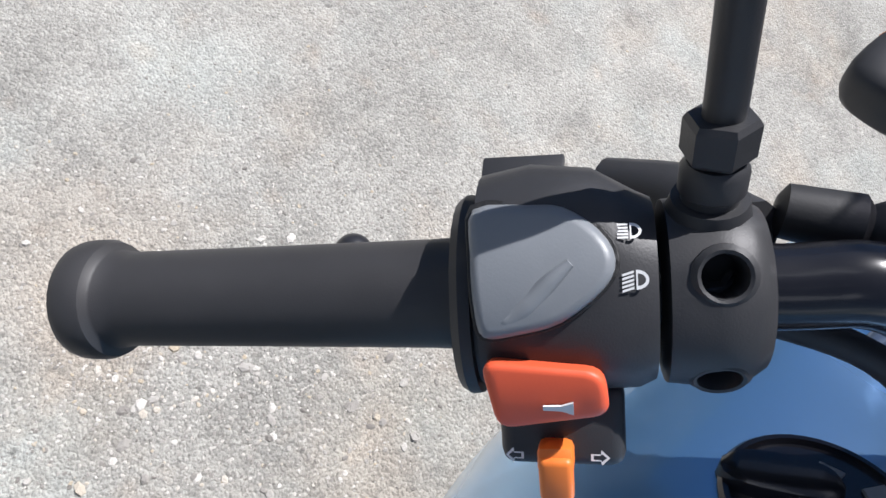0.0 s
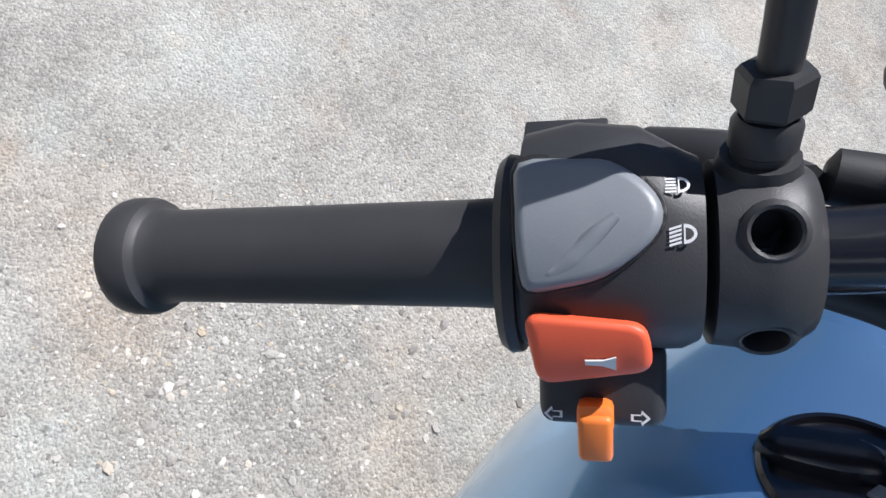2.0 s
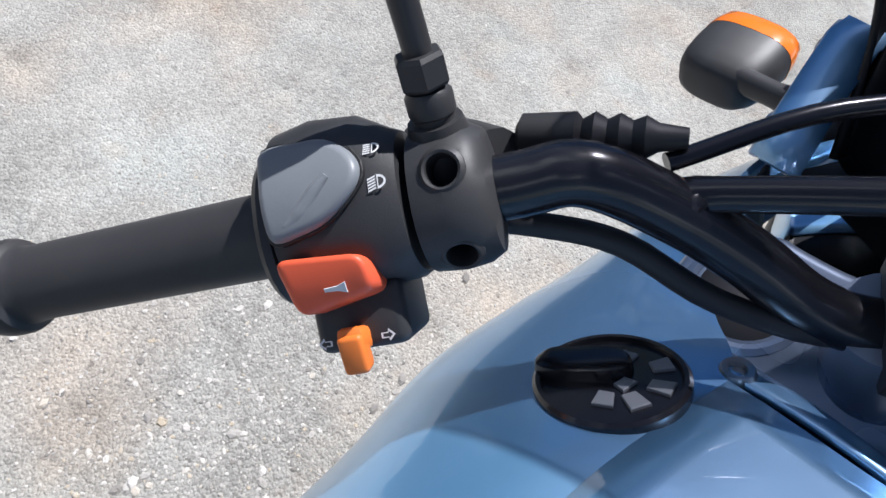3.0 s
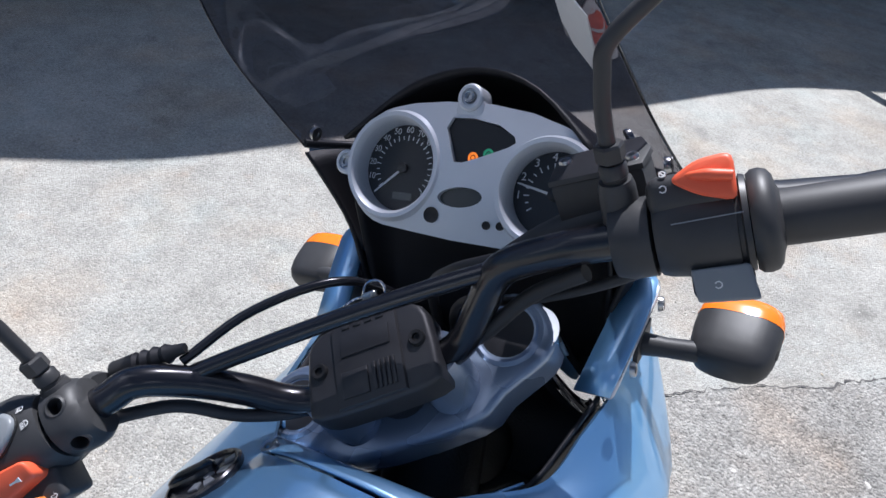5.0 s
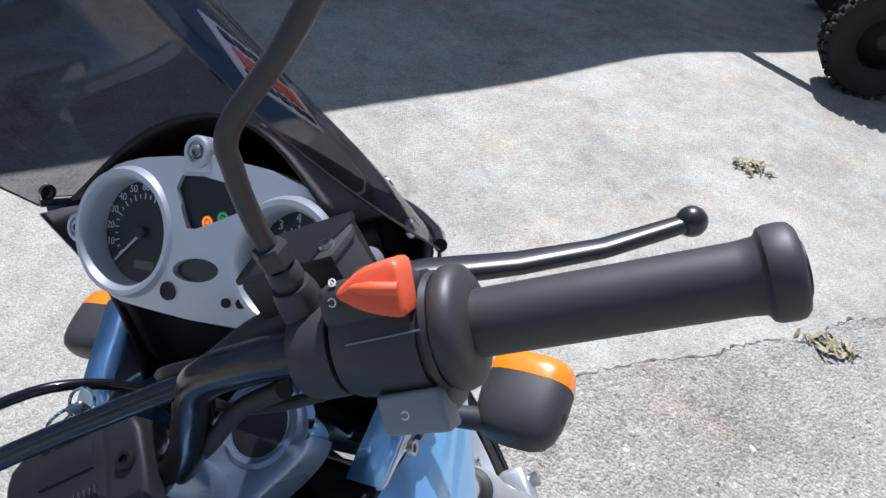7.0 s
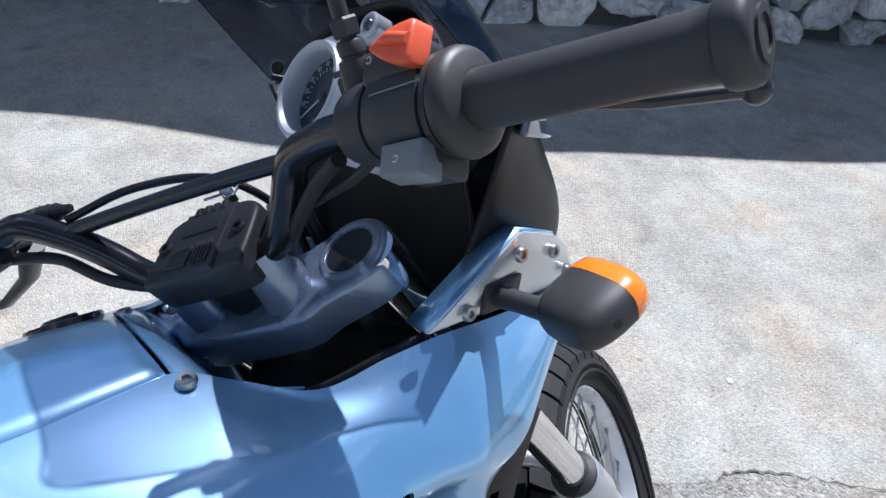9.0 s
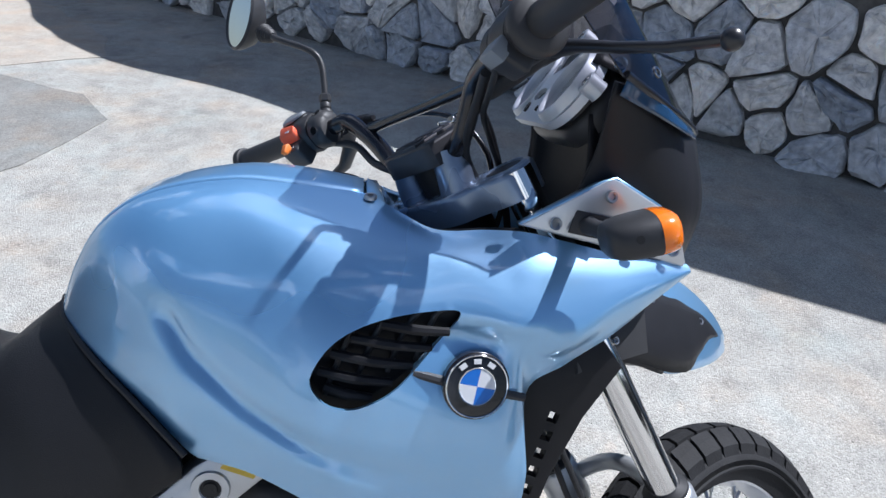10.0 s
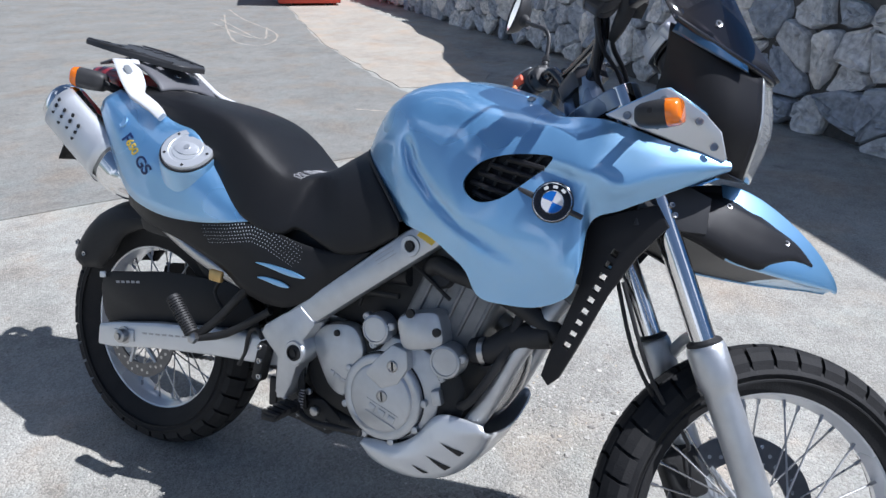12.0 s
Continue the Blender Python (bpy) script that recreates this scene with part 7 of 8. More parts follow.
for s in (1, -1):
    guard = part("side_guard", plate([(-0.133, 0.438), (-0.06, 0.462), (0.0, 0.476), (0.081, 0.494), (0.227, 0.511), (0.316, 0.515), (0.37, 0.47), (0.40, 0.41), (0.33, 0.385), (0.10, 0.345), (-0.03, 0.318), (-0.10, 0.318), (-0.128, 0.361)], 0, 0.006, Matrix(((0, 0, s, 0.096 * s), (1, 0, 0, 0), (0, 1, 0, 0), (0, 0, 0, 1))), 0.003, 2, 2), bpy.data.materials["black_side_plastic"], hugger, "black plastic inner mudguard")
    for k in range(5):
        part("guard_print", box((0.0008, 0.012, 0.006), Matrix.Translation((s * 0.1024, -0.075 + 0.018 * k, 0.432 + 0.004 * k)) @ Matrix.Rotation(radians(13), 4, "X")), bpy.data.materials["grey_print"], guard, smooth=False)
    for y, z in ((-0.222, 0.474), (-0.250, 0.500)):
        screw((s * 0.093, y, z), (s, 0, 0), 0.007, hugger)
    # small silver block where the guard has a pale patch
    part("pale_block", box((0.004, 0.022, 0.016), Matrix.Translation((s * 0.106, -0.128, 0.440)) @ Matrix.Rotation(radians(12), 4, "X"), 0.002), SILVER, guard)
lock = bpart("brass_lock", box((0.012, 0.036, 0.026), Matrix.Translation((0.162, 0.31, 0.545)), 0.004), BRASS, "small brass helmet lock")
bpart("hook", tube([(0.155, 0.315, 0.535), (0.15, 0.30, 0.50), (0.145, 0.33, 0.46)], 0.004, 8, 4), DARK, "")

# --- engine ---
# plain block added to stop sunlight passing between engine and rear wheel
bpart("linkage_filler", box((0.15, 0.20, 0.15), Matrix.Translation((0, 0.52, 0.30)), 0.03, 2), DARK, "added black block in place of linkage and stand mount")
# unseen filler added below the seat so no light comes through
bpart("under_seat_filler", box((0.25, 0.62, 0.13), Matrix.Translation((0, 0.31, 0.645)), 0.03, 2), DARK, "added black filler under the seat")
# black block added to darken the gap behind the frame beam
bpart("frame_gap_filler", box((0.19, 0.27, 0.24), Matrix.Translation((0, 0.665, 0.625)), 0.02, 2), DARK, "added black filler in the frame gap under the seat")
crank = bpart("crankcase", loft([oval((x, 0.735, 0.41), (0, 1, 0), (0, 0, 1), ry, rz, 28, 3.0) for x, ry, rz in ((-0.125, 0.15, 0.085), (-0.12, 0.175, 0.10), (0.0, 0.19, 0.105), (0.11, 0.185, 0.10), (0.118, 0.17, 0.09))]), DARK, "cast engine block with silver covers")
def xdisc(name, y, z, x, prof, material, label, seg=40, parent=None, s=1):
    return bpart(name, lathe(prof, axes((s * x, y, z), (s, 0, 0), (0, 1, 0)), seg), material, label, parent or crank)


CLUTCH_Y, CLUTCH_Z = 0.7495, 0.3890
clutch = bpart("clutch_cover", yz_plate([(0.656, 0.395), (0.668, 0.44), (0.70, 0.470), (0.722, 0.482), (0.745, 0.515), (0.79, 0.512), (0.835, 0.505), (0.862, 0.470), (0.872, 0.42), (0.862, 0.36), (0.82, 0.318), (0.78, 0.300), (0.735, 0.297), (0.695, 0.312), (0.668, 0.345)], 0.095, 0.122, 1, 0.008, 2), ALU, "silver cast clutch cover", crank)
disc_m = axes((0.122, CLUTCH_Y, CLUTCH_Z), (1, 0, 0), (0, 1, 0))
part("clutch_disc", lathe([(0.0900, -0.004), (0.0900, 0.010), (0.0885, 0.0135), (0.085, 0.0155), (0.0745, 0.0160), (0.0725, 0.0150), (0.0715, 0.0150), (0.0695, 0.0180), (0.066, 0.0195), (0.001, 0.0200)], disc_m, 56), ALU, clutch, "round clutch lid with a raised middle")
# dark ring paints the shade in the gap round the lid
part("disc_shadow_gap", ring_lathe([(0.0902, -0.002), (0.0925, -0.002), (0.0925, 0.002), (0.0902, 0.002)], disc_m, 48), DARK, clutch)
part("clutch_lobe", yz_plate(round_corners([(0.708, 0.432), (0.728, 0.466), (0.762, 0.508), (0.796, 0.503), (0.804, 0.468), (0.786, 0.430), (0.75, 0.41)], 0.006), 0.122, 0.1445, 1, 0.004), ALU, clutch, "raised squared lobe of the clutch cover")
for y, z, x in ((0.7540, 0.3945, 0.1418), (0.7698, 0.4640, 0.1443)):
    part("cover_screw", lathe([(0.0125, 0.0), (0.0125, 0.0020), (0.0105, 0.0026), (0.0095, 0.0012), (0.001, 0.0012)], axes((x, y, z), (1, 0, 0)), 20), STEEL, clutch)
    part("screw_slot", box((0.001, 0.0026, 0.017), Matrix.Translation((x + 0.0022, y, z)) @ Matrix.Rotation(radians(15), 4, "X")), DARK, clutch)
for a in (-0.5, 0.15, -1.2, 2.75, 3.6, 4.4):
    part("cover_bolt", lathe([(0.0075, -0.014), (0.0075, 0.003), (0.005, 0.004)], axes((0.130, CLUTCH_Y + 0.094 * math.cos(a), CLUTCH_Z + 0.094 * math.sin(a)), (1, 0, 0)), 12), ALU, clutch)
part("cover_web", box((0.016, 0.020, 0.030), Matrix.Translation((0.126, 0.868, 0.424)) @ Matrix.Rotation(radians(20), 4, "X"), 0.003), ALU, clutch)
# raised maker's mark on the covers, drawn as plain bars in a frame
for k in range(3):
    part("cast_bar", box((0.0024, 0.017, 0.015), Matrix.Translation((0.1424, 0.7345 + 0.0235 * k, 0.3655 - 0.0062 * k)) @ Matrix.Rotation(radians(-14), 4, "X"), 0.0008), ALU, clutch)
for dz in (-0.013, 0.013):
    part("cast_frame", box((0.0018, 0.078, 0.0022), Matrix.Translation((0.1422, 0.758, 0.3593 + dz)) @ Matrix.Rotation(radians(-14), 4, "X")), ALU, clutch)
sp = bpart("sprocket_cover", yz_plate([(0.562, 0.462), (0.572, 0.485), (0.596, 0.502), (0.632, 0.513), (0.662, 0.511), (0.684, 0.485), (0.690, 0.455), (0.668, 0.42), (0.662, 0.365), (0.640, 0.357), (0.612, 0.372), (0.588, 0.405), (0.570, 0.435)], 0.10, 0.128, 1, 0.009, 2), ALU, "silver sprocket side cover", crank)
part("cover_bolt", lathe([(0.007, 0), (0.007, 0.004), (0.004, 0.005)], axes((0.128, 0.622, 0.490), (1, 0, 0)), 12), DARK, sp)
for k in range(3):
    part("cast_bar", box((0.002, 0.012, 0.010), Matrix.Translation((0.1285, 0.622 + 0.0155 * k, 0.402 - 0.005 * k)) @ Matrix.Rotation(radians(-16), 4, "X"), 0.0006), ALU, sp)
for y, z, r, lab in ((0.7175, 0.5255, 0.032, "small round silver cover with three bolts"), (0.8775, 0.5035, 0.034, "round silver water pump cover")):
    d = xdisc("round_cover", y, z, 0.105, [(r, 0.0), (r, 0.03), (r * 0.93, 0.036), (r * 0.8, 0.038), (r * 0.75, 0.036), (0.001, 0.037)], ALU, lab)
    for a in (0.4, 2.5, 4.6):
        part("cover_bolt", lathe([(0.0085, -0.012), (0.0085, 0.0), (0.006, 0.003), (0.004, 0.003), (0.004, 0.001)], axes((0.136, y + r * 1.05 * math.cos(a), z + r * 1.05 * math.sin(a)), (1, 0, 0)), 14), ALU, d)
sv = bpart("starter_cover", loft([oval((x, 0.815, 0.548), (0, 0.94, 0.34), (0, -0.34, 0.94), ry, rz, 24, 4.5) for x, ry, rz in ((0.06, 0.05, 0.038), (0.13, 0.05, 0.038), (0.138, 0.047, 0.035), (0.142, 0.04, 0.028))]), ALU, "silver starter cover with two bolts", crank)
for y, z in ((0.790, 0.578), (0.852, 0.556)):
    part("cover_bolt", lathe([(0.009, -0.004), (0.009, 0.003), (0.005, 0.004)], axes((0.141, y, z), (1, 0, 0)), 14), DARK, sv)
cyl = bpart("cylinder", box((0.20, 0.17, 0.20), Matrix.Translation((0, 0.86, 0.62)) @ Matrix.Rotation(radians(-18), 4, "X"), 0.015, 3), RAW_ALU, "silver cylinder block", crank)
for k in range(5):
    part("rib", box((0.212, 0.008, 0.12), Matrix.Translation((0, 0.80 + 0.032 * k, 0.618 - 0.004 * k)) @ Matrix.Rotation(radians(-18), 4, "X"), 0.003), RAW_ALU, cyl)
bpart("cylinder_head", box((0.19, 0.19, 0.11), Matrix.Translation((0, 0.895, 0.735)) @ Matrix.Rotation(radians(-18), 4, "X"), 0.015, 3), DARK, "black cylinder head", crank)
bpart("coolant_hose", tube([(0.10, 0.80, 0.66), (0.115, 0.82, 0.68), (0.12, 0.86, 0.675), (0.115, 0.92, 0.665), (0.11, 1.0, 0.64), (0.10, 1.08, 0.60)], 0.019, 14, 5), RUBBER, "black coolant hose")
bpart("coolant_hose", tube([(0.10, 0.92, 0.53), (0.11, 0.96, 0.545), (0.105, 1.0, 0.58), (0.10, 1.06, 0.60)], 0.026, 14, 5), RUBBER, "black coolant hose with clamp")
bpart("hose_clamp", ring_lathe([(0.0265, -0.006), (0.0265, 0.006), (0.028, 0.006), (0.028, -0.006)], axes((0.108, 0.945, 0.537), (0.1, 0.9, 0.35)), 20), STEEL, "")
bpart("breather", lathe([(0.024, 0), (0.024, 0.02), (0.02, 0.026), (0.008, 0.027)], axes((0.09, 0.832, 0.655), (1, 0, 0.2)), 24), RUBBER, "black round breather cap")
bpart("airbox_hose", tube([(0.06, 0.62, 0.60), (0.09, 0.70, 0.63), (0.10, 0.76, 0.64)], 0.02, 12, 4), RUBBER, "black hose behind the cylinder")
for k, (p, q, r) in enumerate((((0.11, 0.60, 0.55), (0.12, 0.75, 0.60), 0.006), ((0.10, 0.70, 0.68), (0.12, 0.86, 0.62), 0.004), ((0.12, 0.66, 0.56), (0.11, 0.70, 0.68), 0.006), ((0.12, 0.54, 0.40), (0.125, 0.56, 0.30), 0.008))):
    bpart("engine_wiring", tube([p, ((p[0] + q[0]) / 2 + 0.01, (p[1] + q[1]) / 2, (p[2] + q[2]) / 2 + 0.015), q], r, 8, 5), DARK, "black engine wiring")
for s in (1, -1):
    bpart("down_tube", tube([(s * 0.090, 1.068, 0.67), (s * 0.100, 1.044, 0.624), (s * 0.104, 1.006, 0.552), (s * 0.105, 0.978, 0.471), (s * 0.105, 0.948, 0.400), (s * 0.104, 0.905, 0.330), (s * 0.102, 0.860, 0.305)], 0.0195, 14, 4), ALU, "silver lower frame tube")
    bpart("lower_rail", tube([(s * 0.102, 0.865, 0.307), (s * 0.10, 0.80, 0.29), (s * 0.10, 0.60, 0.30), (s * 0.10, 0.52, 0.33)], 0.017, 12, 3), DARK, "black lower frame rail")
bpart("oil_line", tube([(0.112, 1.000, 0.62), (0.128, 0.985, 0.54), (0.132, 0.958, 0.475), (0.125, 0.930, 0.430), (0.10, 0.90, 0.41)], 0.009, 10, 4), RUBBER, "black oil line")
bpart("brake_pedal", tube([(0.15, 0.55, 0.32), (0.165, 0.60, 0.30), (0.17, 0.68, 0.31), (0.185, 0.74, 0.325)], 0.007, 10, 4), DARK, "black rear brake pedal")
bpart("master_cylinder_rear", box((0.03, 0.025, 0.09), Matrix.Translation((0.15, 0.455, 0.385)) @ Matrix.Rotation(radians(-8), 4, "X"), 0.005), DARK, "black rear brake cylinder")
for z in (0.355, 0.39, 0.42):
    screw((0.166, 0.455 + (0.42 - z) * 0.1, z), (1, 0, 0), 0.007, bike)
# black clutter about the foot of the pivot plate: levers, springs and hoses
bpart("linkage_plate", yz_plate(round_corners([(0.42, 0.285), (0.56, 0.262), (0.66, 0.282), (0.65, 0.34), (0.56, 0.352), (0.44, 0.345)], 0.012), 0.06, 0.072, 1, 0.003), DARK, "black suspension linkage plate")
bpart("stand_bracket", yz_plate(round_corners([(0.545, 0.262), (0.625, 0.255), (0.655, 0.30), (0.60, 0.332), (0.55, 0.318)], 0.010), 0.105, 0.118, 1, 0.003), DARK, "black stand bracket")
bpart("return_spring", tube([(0.132 + 0.007 * math.cos(k * 1.05), 0.555 + 0.007 * math.sin(k * 1.05), 0.345 - 0.0011 * k) for k in range(60)], 0.0013, 6, 1), STEEL, "small steel return spring")
bpart("brake_rod", tube([(0.150, 0.500, 0.332), (0.152, 0.535, 0.318), (0.155, 0.575, 0.312)], 0.0045, 8, 3), STEEL, "steel brake rod")
bpart("rear_brake_hose", tube([(0.150, 0.448, 0.432), (0.150, 0.428, 0.452), (0.142, 0.402, 0.430), (0.134, 0.390, 0.380), (0.128, 0.370, 0.345)], 0.005, 8, 5), RUBBER, "black rear brake hose")
bpart("heel_guard", yz_plate(round_corners([(0.475, 0.355), (0.500, 0.352), (0.498, 0.292), (0.480, 0.288)], 0.006), 0.140, 0.146, 1, 0.002), DARK, "black heel guard")
for y, z, r in ((0.585, 0.300, 0.011), (0.618, 0.278, 0.009), (0.565, 0.340, 0.008)):
    bpart("linkage_bolt", lathe([(r, 0), (r, 0.008), (r * 0.7, 0.010)], axes((0.117, y, z), (1, 0, 0)), 8), STEEL, "steel linkage bolt")
# skid plate
sk_prof = [(0.715, 0.272), (0.745, 0.246), (0.80, 0.238), (0.86, 0.248), (0.92, 0.282), (0.962, 0.336), (0.985, 0.385)]
sk_top = [(0.722, 0.290), (0.752, 0.296), (0.797, 0.303), (0.838, 0.337), (0.868, 0.384), (0.905, 0.400), (0.972, 0.400)]
rr = []
for (y, z), (yt, zt) in zip(sk_prof, sk_top):
    rr.append([(0.130, yt, zt), (0.138, (y + yt) / 2, (z + zt) / 2), (0.120, y, z), (0.06, y + 0.004, z - 0.012), (0, y + 0.006, z - 0.016), (-0.06, y + 0.004, z - 0.012), (-0.120, y, z), (-0.138, (y + yt) / 2, (z + zt) / 2), (-0.130, yt, zt)])
skid = subsurf(bpart("skid_plate", sheet(dense(rr, 4)), SILVER, "silver engine skid plate with three slots"), 0, 0.004)
tree = mathutils.bvhtree.BVHTree.FromPolygons([v.co for v in skid.data.vertices], [p.vertices[:] for p in skid.data.polygons])
for tri in (((0.8935, 0.3441), (0.9450, 0.3375), (0.9356, 0.3260)), ((0.8683, 0.3073), (0.9215, 0.2965), (0.9095, 0.2850)), ((0.8386, 0.2775), (0.8780, 0.2690), (0.8660, 0.2640))):
    bm = bmesh.new()
    a, b, c = [Vector((0, *p)) for p in tri]
    n = 8
    rows = []
    for i in range(n + 1):
        row = []
        for j in range(4):
            q = a + (b + (c - b) * j / 3 - a) * (i + 0.02) / n
            hit = tree.ray_cast(Vector((0.3, q.y, q.z)), Vector((-1, 0, 0)))[0]
            row.append(bm.verts.new(((hit.x if hit else 0.13) + 0.0032, q.y, q.z)))
        rows.append(row)
    for p, q in zip(rows, rows[1:]):
        for j in range(3):
            bm.faces.new((p[j], p[j + 1], q[j + 1], q[j]))
    part("slot", bm, DARK, skid, "dark wedge-shaped slot", smooth=False)
# side stand on the left
bpart("side_stand", tube([(-0.13, 0.62, 0.30), (-0.20, 0.64, 0.17), (-0.262, 0.66, 0.092)], [0.014, 0.012, 0.011], 12, 3), DARK, "black side stand")
bpart("stand_foot", box((0.05, 0.07, 0.008), pose(-0.267, 0.66, 0.086, 0, LEAN_DEG, 0), 0.003), DARK, "")
# cables by the fork
lowered("speedo_cable", tube([(0.06, 1.12, 0.70), (0.05, 1.20, 0.55), (0.02, 1.30, 0.45), (-0.04, 1.33, 0.42), (-0.06, 1.36, 0.36)], 0.004, 8, 6), RUBBER, "black brake line and cable by the fork")
lowered("brake_line", tube([(0.04, 1.11, 0.72), (0.04, 1.17, 0.58), (0.0, 1.27, 0.47), (-0.07, 1.31, 0.44), (-0.09, 1.36, 0.38)], 0.004, 8, 6), RUBBER, "black brake line by the fork")

# --- markings on the switch boxes ---
def beam_mark(s, v, u, tilt, size, dipped):
    """Dip or main beam sign: a half-round lamp with rays."""
    m = LM @ Matrix.Translation((s, v, u)) @ Matrix.Rotation(radians(tilt), 4, "X") @ Matrix.Rotation(radians(180), 4, "X")
    bm = bmesh.new()
    arc = [(0.0, -size), (0.0, size)] + [(size * 1.25 * math.cos(a), size * math.sin(a)) for a in np.linspace(math.pi / 2, -math.pi / 2, 9)]
    inn = [(p[0] * 0.62 + size * 0.16, p[1] * 0.62) for p in arc]
    n = len(arc)
    ov, iv = [bm.verts.new((x, y, 0.0004)) for x, y in arc], [bm.verts.new((x, y, 0.0004)) for x, y in inn]
    for k in range(n):
        bm.faces.new((ov[k - 1], ov[k], iv[k], iv[k - 1]))
    for k in range(5):
        y = size * (0.8 - 0.4 * k)
        x0, x1, dy = -size * 1.35, -size * 0.2, (-0.35 * size if dipped else 0)
        q = [(x0, y + dy - size * 0.12), (x1, y - size * 0.12), (x1, y + size * 0.12), (x0, y + dy + size * 0.12)]
        bm.faces.new([bm.verts.new((x, yy, 0.0004)) for x, yy in q])
    bm.transform(m)
    return steered("beam_mark", bm, WHITE, "", left_switch, False)


beam_mark(0.1846, -0.0168, 0.0276, 27, 0.0022, False)
beam_mark(0.1856, -0.0050, 0.0301, 5, 0.0024, True)
# horn sign on the button
hm_ = LM @ Matrix.Translation((0.1666, 0.0260, 0.0292)) @ Matrix.Rotation(radians(-28), 4, "X")
bm = bmesh.new()
plate([(-0.0040, -0.0006), (0.0004, -0.0008), (0.0034, -0.0019), (0.0034, 0.0019), (0.0004, 0.0008), (-0.0040, 0.0006)], 0.0, 0.0006, hm_, bm=bm)
steered("horn_mark", bm, WHITE, "", left_switch, False)
for s, way in ((0.1535, -1), (0.1758, 1)):
    m = LM @ Matrix.Translation((s, 0.0435, 0.0128)) @ Matrix.Rotation(radians(-8), 4, "X") @ Matrix.Diagonal((way, 1, 1, 1))
    ar = [(0.0028, 0.0), (0.0006, -0.0022), (0.0006, -0.001), (-0.0022, -0.001), (-0.0022, 0.001), (0.0006, 0.001), (0.0006, 0.0022)]
    bm = bmesh.new()
    inn = [(x * 0.68, y * 0.62) for x, y in ar]
    ov, iv = [bm.verts.new((x, y, 0.0005)) for x, y in ar], [bm.verts.new((x, y, 0.0005)) for x, y in inn]
    for k in range(len(ar)):
        bm.faces.new((ov[k - 1], ov[k], iv[k], iv[k - 1]))
    bm.transform(m)
    steered("arrow_mark", bm, WHITE, "", left_switch, False)
# crossed-out arrow and round arrows on the right box
bm = box((0.0042, 0.0007, 0.0005), RM @ Matrix.Translation((0.1790, 0.0330, 0.0222)) @ Matrix.Rotation(radians(-22), 4, "X") @ Matrix.Rotation(radians(40), 4, "Z"))
ring_lathe([(0.0013, 0.0), (0.0013, 0.0005), (0.0019, 0.0005), (0.0019, 0.0)], RM @ Matrix.Translation((0.1790, 0.0330, 0.0220)) @ Matrix.Rotation(radians(-22), 4, "X"), 14, bm)
steered("stop_mark", bm, WHITE, "", right_switch, False)
for s, v, u, r in ((0.1795, 0.0248, 0.0252, 0.0022), (0.1622, -0.0285, 0.0242, 0.0021)):
    m = RM @ Matrix.Translation((s, v, u))
    if v < 0:
        m = RM @ Matrix.Translation((0, -0.0303, 0.0205)) @ Matrix.Rotation(radians(-9), 4, "X") @ Matrix.Translation((s - 0.003, 0, 0.0031))
    bm = bmesh.new()
    a = np.linspace(0.5, 5.8, 13)
    ov = [bm.verts.new((r * math.cos(t), r * math.sin(t), 0.0006)) for t in a]
    iv = [bm.verts.new((r * 0.68 * math.cos(t), r * 0.68 * math.sin(t), 0.0006)) for t in a]
    for k in range(12):
        bm.faces.new((ov[k], ov[k + 1], iv[k + 1], iv[k]))
    bm.transform(m)
    steered("restart_mark", bm, WHITE, "", right_switch, False)

